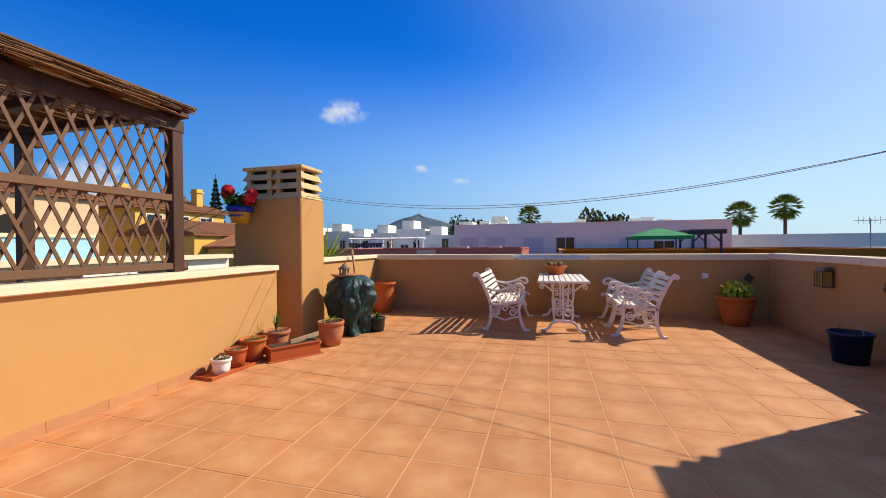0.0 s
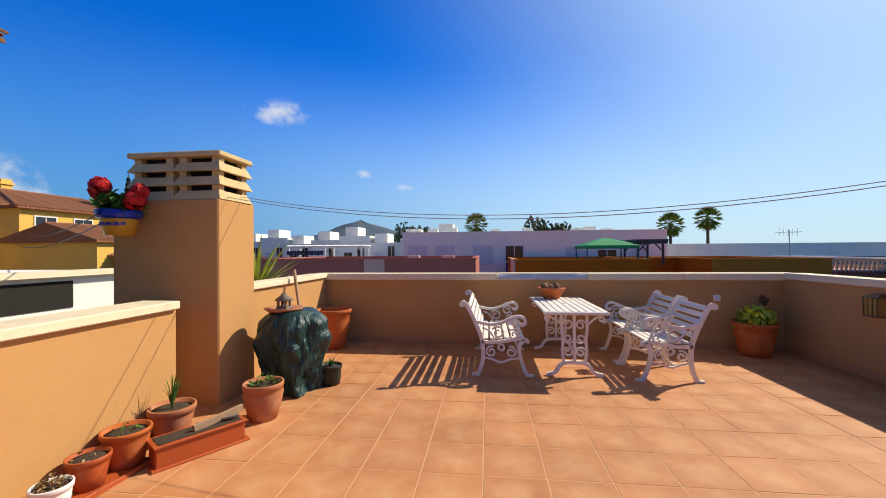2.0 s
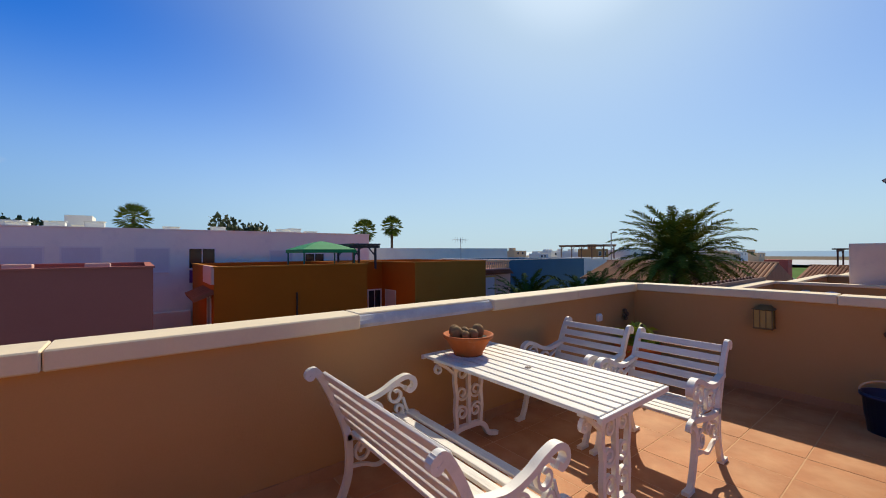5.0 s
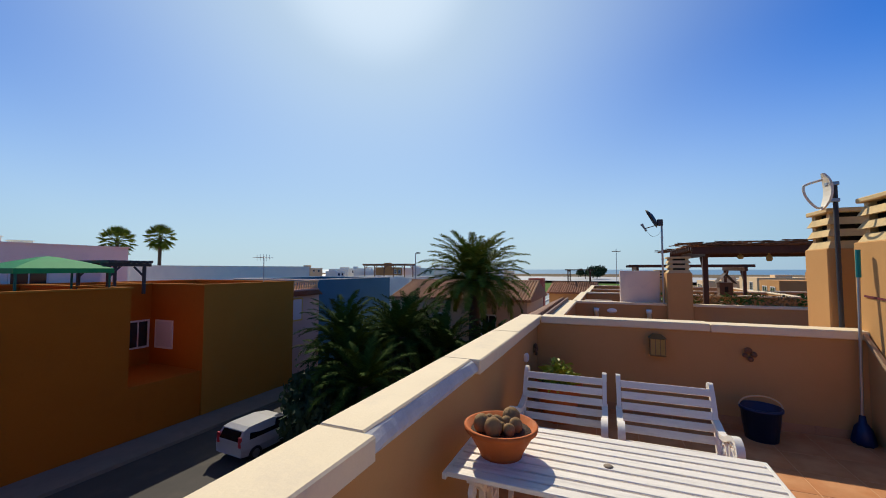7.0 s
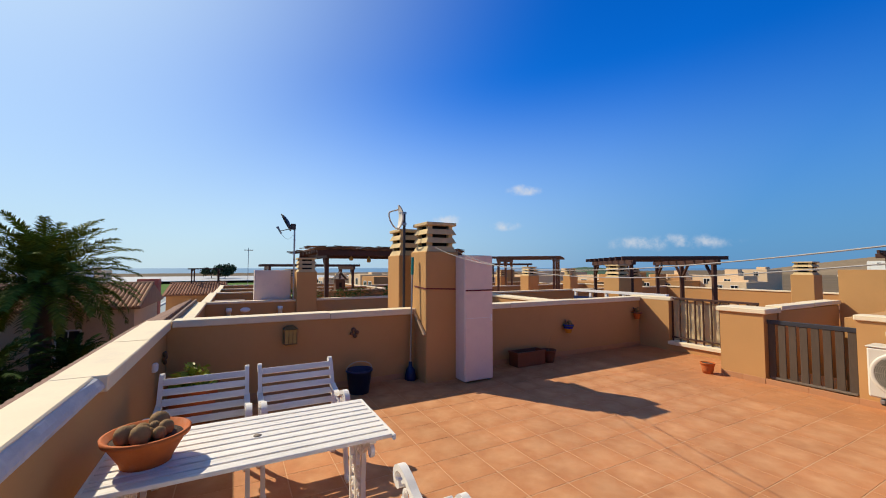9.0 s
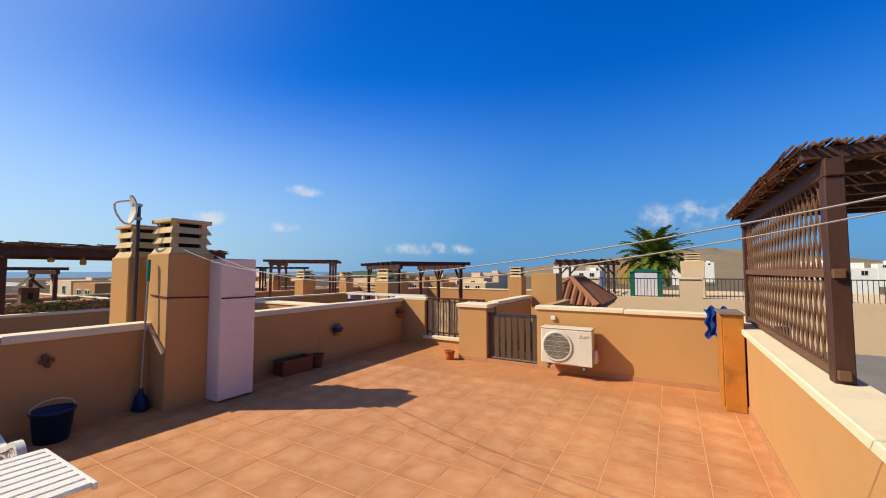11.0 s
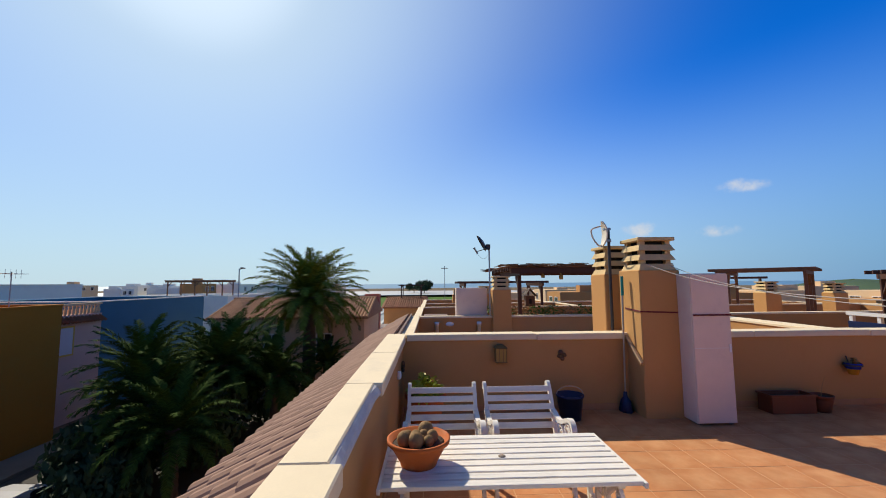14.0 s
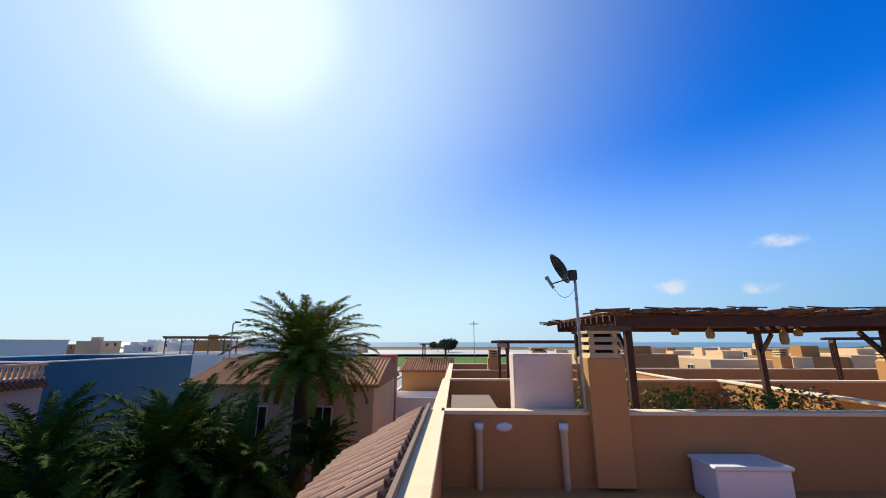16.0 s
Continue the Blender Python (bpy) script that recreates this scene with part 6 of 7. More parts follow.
bh = house("blue_house", [(23.5, 35, 28.6, 38, -6, 0.75)], BLUE_WALL, "blue rendered house with flat roof", cap=WHITE_WALL)
pk = house("pink_balustrade_house", [(18.9, 23.4, 28.3, 37, -6, 0.1)], PALE_PINK, "pale pink house with a balustraded roof terrace", parapet=0)
window(pk, 20.9, 28.3, -2.1, 1.1, 1.5, "-y", shutter=True, trim=YELLOW_WALL)
for k in range(18):
    bm = bmesh.new()
    lathe(bm, [(0.05, 0.1), (0.07, 0.14), (0.1, 0.3), (0.05, 0.5), (0.08, 0.62), (0.05, 0.64)], 8, (19.0 + 0.25 * k, 28.4, 0))
    wpart("baluster", bm, CREAM_WALL, pk)
bm = bmesh.new()
box(bm, 18.9, 23.4, 28.3, 28.52, 0.64, 0.76)
wpart("balustrade_rail", bm, CREAM_WALL, pk)
bm = bmesh.new()
for k in range(18):
    rod(bm, (19.0 + 0.25 * k, 27.9, -0.32), (19.0 + 0.25 * k, 28.4, 0.02), 0.09, n=6)
wpart("tile_eave", bm, ROOF_FAR, pk)
ant = thing("tv_antenna", 17.6, 28.0, 0.6, "thin metal television antenna on a pole", "antenna", "antennas")


def antenna(ob, h, n=5):
    bm = bmesh.new()
    rod(bm, (0, 0, 0), (0, 0, h), 0.025, n=6)
    part("pole", bm, STEEL, ob)
    bm = bmesh.new()
    rod(bm, (-0.6, 0, h - 0.1), (0.5, 0, h - 0.1), 0.018, n=5)
    for k in range(n):
        x = -0.55 + 1.0 * k / (n - 1)
        rod(bm, (x, -0.35, h - 0.1), (x, 0.35, h - 0.1), 0.012, n=4)
        rod(bm, (x, 0, h - 0.32), (x, 0, h + 0.12), 0.012, n=4)
    part("array", bm, STEEL, ob)


antenna(ant, 1.9)
a2 = thing("tv_antenna", 36, 6.2, -0.3, "tall thin television antenna", "antenna", "antennas")
antenna(a2, 3.6)
lp = thing("street_lamp", 33, 24.5, -6, "tall thin street lamp post", "street lamp")
bm = bmesh.new()
rod(bm, (0, 0, 0), (0, 0, 9.2), 0.07, 0.05)
part("pole", bm, STEEL, lp)
bm = bmesh.new()
rod(bm, (0, 0, 9.1), (0.5, 0, 9.25), 0.035)
box(bm, 0.35, 0.9, -0.12, 0.12, 9.2, 9.32, 0.03)
part("lamp_head", bm, DARK_METAL, lp)

# tile-roofed house behind the big palm
th = house("tile_roof_house", [(28, 36, 12.6, 24, -6, -0.75)], CREAM_WALL, "cream house with clay tile roof behind the palm", parapet=0)
tiled_roof(th, 28, 36, 12.6, 24, -0.75, 0.55, "y", 0.35, mat=ROOF_TAN)
window(th, 28, 15.6, -3.6, 1.0, 1.6, "-x")
window(th, 28, 19.5, -3.6, 1.0, 1.6, "-x")
bm = bmesh.new()
box(bm, 36.3, 37.6, 12.6, 14, -6, 0.75)
wpart("stair_tower", bm, PINK_WALL, th, "dark red stair tower")
t2 = house("far_tile_house", [(42, 52, 8.2, 12.8, -6, -0.9)], TAN_WALL, "ochre house with clay tile roof beyond the terraces", parapet=0)
tiled_roof(t2, 42, 52, 8.2, 12.8, -0.9, 0.0, "y", 0.3)
t3 = house("garden_wall_house", [(37, 41, 8.0, 20, -6, -2.6)], WHITE_WALL, "low white walls of a yard", parapet=0.5)
pergola(48, 10, -0.3, 3.0, 2.4, 1.9, 0, "dark timber pergola on a far roof")
pergola(48.2, 36.5, 0.05, 6.6, 2.6, 2.35, 90, "reddish-brown timber pergola on a far white roof", mat=LATTICE)
house("far_white_house", [(46, 60, 32, 46, -6, 0.4)], WHITE_WALL, "white flat-roofed house far along the street", cap=WHITE_WALL)

# ---------------------------------------------------------------- next terraces to the east


def roof_terrace(x0, x1, y0, y1, zf, zt, label):
    t = thing("roof_terrace", (x0 + x1) / 2, (y0 + y1) / 2, -6, label, "roof terrace", "neighbouring terraces")
    bm = bmesh.new()
    box(bm, x0, x1, y0, y1, -6, zf)
    wpart("building", bm, TAN_WALL, t)
    for b in ((x0, x1, y1 - 0.19, y1), (x0, x1, y0, y0 + 0.19), (x1 - 0.19, x1, y0 + 0.192, y1 - 0.192)):
        bm = bmesh.new()
        box(bm, *b, zf, zt - 0.06)
        wpart("parapet", bm, TAN_WALL, t)
        bm = bmesh.new()
        box(bm, b[0] - 0.03, b[1] + 0.03, b[2] - 0.03, b[3] + 0.03, zt - 0.058, zt, 0.006)
        wpart("coping", bm, CAP, t)
    return t


roof_terrace(XR + TH + 0.01, 10.3, -0.8, 8.1, -0.35, 0.74, "ochre roof terrace next door, in shade, with white coping")
roof_terrace(10.32, 17.0, -0.8, 8.1, -0.35, 0.62, "ochre roof terrace two doors along with white coping")
roof_terrace(17.02, 23.7, -0.8, 8.1, -0.45, 0.45, "ochre roof terrace farther along the row")
roof_terrace(23.72, 30.4, -0.8, 8.1, -0.45, 0.40, "ochre roof terrace near the end of the row")
chimney(9.95, 10.5, 5.05, 5.62, -0.3, 1.55, [(10.22, 5.33, 0.5, 0.5)], "ochre chimney with louvre top on the next terrace wall", h=0.42)
chimney(17.0, 17.6, 4.6, 5.2, -0.3, 1.2, [(17.3, 4.9, 0.5, 0.5)], "ochre chimney with louvre top farther along", h=0.4)
chimney(23.7, 24.3, 5.5, 6.1, -0.3, 1.0, [(24.0, 5.8, 0.5, 0.5)], "ochre chimney with louvre top near the row's end", h=0.4)
pb = thing("storage_cabinet", 10.72, 6.22, 0.0, "large pale pink storage cabinet on the next terrace", "cabinet")
bm = bmesh.new()
box(bm, -0.25, 0.25, -0.5, 0.5, -0.35, 1.60, 0.01)
part("body", bm, PINK_BOARD, pb)
bm = bmesh.new()
box(bm, -0.262, -0.252, -0.48, 0.48, -0.3, 1.57, 0.004)
part("door", bm, PINK_BOARD, pb)
shade = pergola(12.3, 2.35, -0.35, 3.0, 4.5, 2.62, 0, "dark weathered timber pergola with ragged reed roof and fascia boards", reed=True, n=11)
for xx in (-1.93, 1.93):
    bm = bmesh.new()
    box(bm, xx - 0.02, xx + 0.02, -2.62, 2.62, 2.40, 2.585, 0.005)
    part("fascia_board", bm, BROWN_WOOD, shade)
bm = bmesh.new()
rr = random.Random(77)
for k in range(420):
    y = rr.uniform(-2.7, 2.7)
    x = rr.choice((-1, 1)) * rr.uniform(1.9, 2.05)
    zz = 2.66 + rr.uniform(-0.06, 0.05)
    rod(bm, (x, y, zz), (x + rr.uniform(-0.1, 0.1), y + rr.uniform(0.2, 0.5), zz + rr.uniform(-0.06, 0.03)), 0.012, n=4)
tagged(part("reed_fringe", bm, REED, shade, "ragged reed edge"), kind="stuff")
for y, hh in ((0.9, 0.2), (-0.35, 0.3), (-0.6, 0.16), (1.5, 0.14)):
    hang = thing("hanging_lantern", 10.62, 2.35 + y, 2.05, "small glass lantern hanging under the pergola beam", "lantern", "hanging lanterns")
    bm = bmesh.new()
    lathe(bm, [(0, -hh), (0.05, -hh), (0.07, -hh * 0.75), (0.065, -hh * 0.35), (0.03, -hh * 0.2), (0.02, 0), (0, 0)], 12)
    part("body", bm, GLASS_AMBER, hang)
    bm = bmesh.new()
    rod(bm, (0, 0, 0), (0, 0, 0.07), 0.006, n=5)
    part("cord", bm, CABLE, hang)
hut = thing("bird_house", 16.86, 2.75, 0.62, "small brown wooden bird house on the parapet", "bird house")
bm = bmesh.new()
box(bm, -0.2, 0.2, -0.22, 0.22, 0, 0.5, 0.008)
part("body", bm, LATTICE, hut)
bm = bmesh.new()
v = [bm.verts.new(p) for p in ((-0.27, -0.34, 0.46), (0.27, -0.34, 0.46), (0.27, 0, 0.86), (-0.27, 0, 0.86), (0.27, 0.34, 0.46), (-0.27, 0.34, 0.46))]
for f in ((0, 1, 2, 3), (3, 2, 4, 5)):
    bm.faces.new([v[i] for i in f])
bmesh.ops.solidify(bm, geom=bm.faces[:], thickness=0.04)
part("roof", bm, BROWN_WOOD, hut)
bm = bmesh.new()
box(bm, -0.212, -0.202, -0.06, 0.06, 0.12, 0.34)
part("entrance", bm, DARK_VOID, hut)
bulk = thing("bulkhead_lamp", 10.10, 6.95, 0.50, "oval white bulkhead lamp on the next terrace wall", "lamp")
bm = bmesh.new()
bmesh.ops.create_uvsphere(bm, u_segments=20, v_segments=10, radius=1.0, matrix=Matrix.Diagonal((0.05, 0.13, 0.07, 1)))
part("cover", bm, WHITE_PLASTIC, bulk, smooth=True)
for y in (7.35, 6.05):
    vent = thing("vent_pipe", 10.02, y, -0.35, "short white plastic vent pipe on the terrace", "vent pipe", "vent pipes")
    bm = bmesh.new()
    lathe(bm, [(0, 0), (0.055, 0), (0.055, 0.82), (0.07, 0.82), (0.07, 0.92), (0.04, 0.92), (0.04, 0.85), (0, 0.85)], 16)
    part("pipe", bm, WHITE_PLASTIC, vent)
box_w = thing("white_box", 9.72, 3.7, -0.35, "low white storage box on the next terrace", "box")
bm = bmesh.new()
box(bm, -0.3, 0.3, -0.5, 0.5, 0, 0.46, 0.02)
part("body", bm, WHITE_PLASTIC, box_w)
bm = bmesh.new()
box(bm, -0.33, 0.33, -0.53, 0.53, 0.46, 0.51, 0.015)
part("lid", bm, WHITE_PLASTIC, box_w)
pergola(20.6, 3.6, -0.45, 3.0, 4.2, 2.3, 0, "dark timber pergola farther along the row", n=8)
solid("roof_felt_slope", ROOF_FELT, [(10.6, 13.5, 6.9, 7.8, -0.3, 0.55)], "pale render box on the terrace", "roof", "structure")


def dark_dish(x, y, z, h, r, lean, label):
    """An offset dish that looks along +y and leans forward over its feed arm."""
    d = thing("satellite_dish", x, y, z, label, "satellite dish", "satellite dishes")
    bm = bmesh.new()
    rod(bm, (0, 0, 0), (0, 0, h), 0.024, n=10)
    for zz in (h - 0.42, h - 1.0):
        rod(bm, (0, 0, zz), (0, 0, zz + 0.03), 0.032, n=10)
    part("pole", bm, STEEL, d)
    bm = bmesh.new()
    prof = [(r * k / 7, 0.30 * r * (k / 7) ** 2) for k in range(8)]
    lathe(bm, prof + [(a, b - 0.012) for a, b in reversed(prof)], 30)
    axis = Vector((0.06, math.cos(lean), -math.sin(lean))).normalized()
    bmesh.ops.transform(bm, matrix=Matrix.Translation((0, 0.10 + 0.55 * r * math.sin(lean), h + 0.50 * r)) @ axis.to_track_quat("Z", "Y").to_matrix().to_4x4(), verts=bm.verts[:])
    part("reflector", bm, DARK_METAL, d, smooth=True)
    bm = bmesh.new()
    box(bm, -0.055, 0.055, -0.03, 0.11, h - 0.10, h + 0.07, 0.012)
    part("mount_bracket", bm, DARK_METAL, d)
    bm = bmesh.new()
    rod(bm, (0, 0.05, h - 0.06), (0, 0.40, h - 0.16), 0.012, n=6)
    part("feed_arm", bm, DARK_METAL, d)
    bm = bmesh.new()
    rod(bm, (0, 0.36, h - 0.23), (0, 0.46, h - 0.06), 0.026, n=10)
    rod(bm, (0, 0.45, h - 0.08), (0, 0.475, h - 0.035), 0.036, n=10)
    part("receiver", bm, STEEL, d)
    bm = bmesh.new()
    pts = [Vector((0, 0.38 - 0.36 * f, h - 0.20 - 0.16 * math.sin(math.pi * f) - 0.05 * f)) for f in (k / 10 for k in range(11))]
    for p, q in zip(pts, pts[1:]):
        rod(bm, p, q, 0.004, n=5)
    part("signal_cable", bm, CABLE, d)


def panel_antenna(x, y, z, h, label):
    """A pale panel antenna on a dark pole, edge to the terrace, with a bent tube hoop in front."""
    d = thing("panel_antenna", x, y, z, label, "antenna", "antennas")
    bm = bmesh.new()
    rod(bm, (0, 0, 0), (0, 0, h), 0.022, n=10)
    part("pole", bm, DARK_METAL, d, "dark painted metal pole")
    bm = bmesh.new()
    n = 8
    rows = []
    for k in range(n + 1):
        f = k / n
        zz = h - 0.28 + 0.40 * f
        yy = 0.075 + 0.05 * (2 * f - 1) ** 2 - 0.02 * f
        w = 0.085 * (1 - 0.75 * abs(2 * f - 1) ** 3)
        rows.append([bm.verts.new((a, b, zz)) for a, b in ((-w, yy), (w, yy), (w, yy - 0.022), (-w, yy - 0.022))])
    for p, q in zip(rows, rows[1:]):
        for k in range(4):
            bm.faces.new((p[k], p[(k + 1) % 4], q[(k + 1) % 4], q[k]))
    bm.faces.new(rows[0][::-1])
    bm.faces.new(rows[-1])
    part("panel", bm, AC_WHITE, d)
    bm = bmesh.new()
    pts = smooth_line([(0.10, h - 0.25), (0.16, h - 0.25), (0.24, h - 0.14), (0.265, h - 0.03), (0.23, h + 0.01), (0.10, h + 0.05)], 6)
    pts = [Vector((0, a, b)) for a, b in pts]
    for p, q in zip(pts, pts[1:]):
        rod(bm, p, q, 0.013, n=7)
    part("hoop", bm, AC_WHITE, d)
    for zz in (h - 0.2, h - 0.02):
        bm = bmesh.new()
        box(bm, -0.03, 0.03, -0.03, 0.075, zz, zz + 0.04, 0.005)
        part("clamp", bm, STEEL, d)


dark_dish(10.02, 5.70, 0.735, 2.16, 0.28, 0.5, "dark satellite dish on a tall pole beside the next chimney")
panel_antenna(3.75, 4.80, -0.35, 2.92, "cream panel antenna with a tube hoop on a dark pole")
rnd = random.Random(21)
pl = thing("terrace_plants", 11.2, 3.4, -0.35, "tangled dry shrubs and climbers along the terrace parapet", "shrubs")
for k in range(9):
    bm = bmesh.new()
    leaf_cloud(bm, 220, 0.45, 0.5, 0.9, random.Random(40 + k), 0.05, 0.0, -2.2 + 0.55 * k)
    leaf_blades(bm, 20, 1.1, 0.5, 0.35, random.Random(60 + k), 0.012, 0.2, 0.0, -2.2 + 0.55 * k)
    part("shrub", bm, LEAF if k % 3 else LEAF_DRY, pl)
bm = bmesh.new()
box(bm, -0.25, 0.25, -2.5, 2.5, 0, 0.4, 0.01)
part("planter", bm, POT, pl)

# terraces and blocks to the south-east and south, seen over the wall
roof_terrace(3.6, 10.3, -12.5, -0.82, -0.5, 0.75, "ochre roof terrace across the lane")
roof_terrace(10.32, 17, -14, -0.82, -0.6, 0.6, "ochre roof terrace beyond")
roof_terrace(17.02, 26, -16, -0.82, -0.7, 0.4, "ochre roof terrace far beyond")
pergola(7.4, -6.7, -0.5, 4.2, 2.6, 2.55, -34, "dark timber pergola on the terrace across the lane", n=8)
pergola(16.0, -8.4, -0.6, 4.2, 3.0, 2.9, -48, "weathered brown timber pergola with open rafters", n=8, mat=LATTICE)
pergola(24.0, -13.0, -0.7, 4.2, 3.0, 2.7, -40, "dark timber pergola far along the roofs", n=7)
for x, y, zt in ((6.2, -4.2, 1.35), (8.6, -8.2, 1.25), (12.2, -5.6, 1.3), (14.4, -10.6, 1.2), (19.0, -9.0, 1.1), (21.5, -14.0, 1.05), (3.2, -9.5, 1.45), (26.0, -10.5, 1.0)):
    chimney(x, x + 0.6, y, y + 0.6, -0.7, zt, [(x + 0.3, y + 0.3, 0.5, 0.5)], "ochre chimney with louvre top among the roofs", h=0.42)
awn = thing("white_rail_fence", 6.2, -3.4, -0.5, "white rail fence with dark blue screen on a terrace", "fence")
for k in range(6):
    bm = bmesh.new()
    box(bm, -1.6 + 0.64 * k - 0.04, -1.6 + 0.64 * k + 0.04, -0.04, 0.04, 0, 1.35)
    part("post", bm, FRAME_WHITE, awn)
bm = bmesh.new()
box(bm, -1.7, 1.7, -0.06, 0.06, 1.35, 1.43)
part("rail", bm, FRAME_WHITE, awn)
bm = bmesh.new()
box(bm, -1.65, 1.65, 0.05, 0.07, 0.4, 1.2)
part("screen", bm, BLUE_PLASTIC, awn)
sh = house("south_tile_house", [(0.0, 1.7, -10.5, -6.6, -6, 0.5)], CREAM_WALL, "low house with hipped clay tile roof beyond the stairs", parapet=0)
tiled_roof(sh, 0.0, 1.7, -10.5, -6.6, 0.5, 1.38, "y", 0.25, hip=1.2)
sb = house("south_terrace_house", [(-14, 3.6, -20, -12.2, -6, 0.55)], CREAM_WALL, "cream terraced house with roof terraces and railings", parapet=0)
for a, b in ((-14, -9.4), (-7.2, -4.9), (-3.4, -2.6), (0.6, 3.6)):
    bm = bmesh.new()
    box(bm, a, b, -12.4, -12.2, 0.55, 1.35)
    wpart("parapet", bm, CREAM_WALL, sb)
    bm = bmesh.new()
    box(bm, a - 0.03, b + 0.03, -12.45, -12.15, 1.35, 1.42)
    wpart("coping", bm, CAP, sb)
for a, b in ((-4.9, -3.4), (-9.4, -7.2), (-2.6, 0.6)):
    rl2 = thing("roof_railing", (a + b) / 2, -12.3, 0.55, "thin dark metal roof railing", "railing", "roof railings")
    n = int((b - a) / 0.13)
    for k in range(n + 1):
        bm = bmesh.new()
        rod(bm, (a - (a + b) / 2 + (b - a) * k / n, 0, 0), (a - (a + b) / 2 + (b - a) * k / n, 0, 0.8), 0.012, n=5)
        part("baluster", bm, DARK_METAL, rl2)
    bm = bmesh.new()
    box(bm, -(b - a) / 2, (b - a) / 2, -0.02, 0.02, 0.8, 0.84)
    part("rail", bm, DARK_METAL, rl2)
shed = thing("garden_shed", -1.3, -13.6, 0.55, "small green shed with pale grey double doors on the roof", "shed")
bm = bmesh.new()
box(bm, -0.65, 0.65, -0.7, 0.7, 0, 1.1)
vv = [bm.verts.new(p) for p in ((-0.7, 0.75, 1.1), (0.7, 0.75, 1.1), (0.7, -0.75, 1.1), (-0.7, -0.75, 1.1), (0, 0.75, 1.26), (0, -0.75, 1.26))]
for f in ((0, 1, 4), (2, 3, 5), (1, 2, 5, 4), (3, 0, 4, 5)):
    bm.faces.new([vv[i] for i in f])
part("body", bm, GREEN_PAINT, shed)
for a in (-0.47, -0.01):
    bm = bmesh.new()
    box(bm, a, a + 0.45, 0.70, 0.73, 0.03, 1.06, 0.006)
    part("door", bm, SHUTTER, shed)
chimney(-3.6, -2.7, -14.2, -13.5, 0.5, 2.15, [(-3.15, -13.85, 0.6, 0.6)], "cream chimney on the south terrace house", mat=CREAM_WALL, h=0.35)
pergola(1.5, -14.5, 0.55, 2.3, 2.2, 1.75, 0, "thin dark brown pergola frame on the roof", mat=BROWN_WOOD)
window(sb, -5.6, -12.2, -1.6, 1.0, 1.2, "+y")

# ---------------------------------------------------------------- west: houses behind the trellis
pw = house("pool_wall_house", [(-16, -10.5, 2.0, 12, -6, 0.92)], WHITE_WALL, "white neighbouring building with dark openings and a pale blue roof wall", parapet=0)
bm = bmesh.new()
box(bm, -11.2, -11.0, 2.5, 8.2, 0.97, 1.48)
wpart("blue_wall", bm, POOL_BLUE, pw, "pale blue painted roof wall")
bm = bmesh.new()
box(bm, -11.25, -10.95, 2.5, 8.2, 1.48, 1.56)
wpart("coping", bm, CAP, pw)
bm = bmesh.new()
box(bm, -10.9, -10.3, 2.0, 12, 0.85, 0.98)
wpart("ledge", bm, CAP, pw)
for a, b, z0, z1 in ((3.2, 5.3, -0.2, 0.67), (5.8, 7.6, -0.2, 0.67), (8.9, 10.4, 0.1, 0.74)):
    bm = bmesh.new()
    box(bm, -10.52, -10.48, a, b, z0, z1)
    wpart("opening", bm, BROWN_WOOD if a < 8 else DARK_VOID, pw)
chimney(-7.6, -6.9, 3.3, 3.95, -0.3, 1.75, [(-7.25, 3.6, 0.62, 0.6)], "ochre chimney with louvre top on the neighbour's terrace")
cs = thing("column_cactus", -6.0, 2.55, -0.3, "tall pale green column cactus beside the neighbour's chimney", "cactus")
for k in range(7):
    bm = bmesh.new()
    a = 2 * math.pi * k / 7
    rod(bm, (0.1 * math.cos(a), 0.1 * math.sin(a), 0.3), (0.2 * math.cos(a), 0.2 * math.sin(a), 1.2 + 0.25 * (k % 3)), 0.06, 0.05, n=9)
    part("stem", bm, LEAF_YELLOW, cs)
bm = bmesh.new()
pot_mesh(bm, 0.24, 0.34)
part("pot", bm, POT, cs)
ar = house("arcade_house", [(-38, -30, 5, 21, -6, 4.6)], CREAM_WALL, "cream house with arched openings and clay roof", parapet=0)
tiled_roof(ar, -38, -30, 5, 21, 4.6, 5.7, "y", 0.3)
for y in (7.5, 10.5, 13.5, 16.5):
    # Arches are flat black panels, their inner shade painted rather than hollowed out.
    bm = bmesh.new()
    pts = [(-1.0, 0), (1.0, 0), (1.0, 1.5)] + [(math.cos(a), 1.5 + math.sin(a) * 0.8) for a in [math.pi * k / 10 for k in range(1, 10)]] + [(-1.0, 1.5)]
    fr = [bm.verts.new((-29.96, y + p, 1.0 + q)) for p, q in pts]
    bk = [bm.verts.new((-30.2, y + p, 1.0 + q)) for p, q in pts]
    bm.faces.new(fr)
    for k in range(len(pts)):
        bm.faces.new((fr[k], fr[(k + 1) % len(pts)], bk[(k + 1) % len(pts)], bk[k]))
    wpart("arch", bm, DARK_VOID, ar)
    bm = bmesh.new()
    box(bm, -29.95, -29.8, y - 1.0, y + 1.0, 1.0, 1.75)
    wpart("balcony_panel", bm, GREEN_PAINT if y > 9 else POT, ar)
yh = house("yellow_house", [(-40, -32, 25, 34, -6, 4.6)], YELLOW_WALL, "yellow house with clay tile roofs and chimneys", parapet=0)
tiled_roof(yh, -40, -32, 25, 34, 4.6, 6.1, "y", 0.4, hip=2.0)
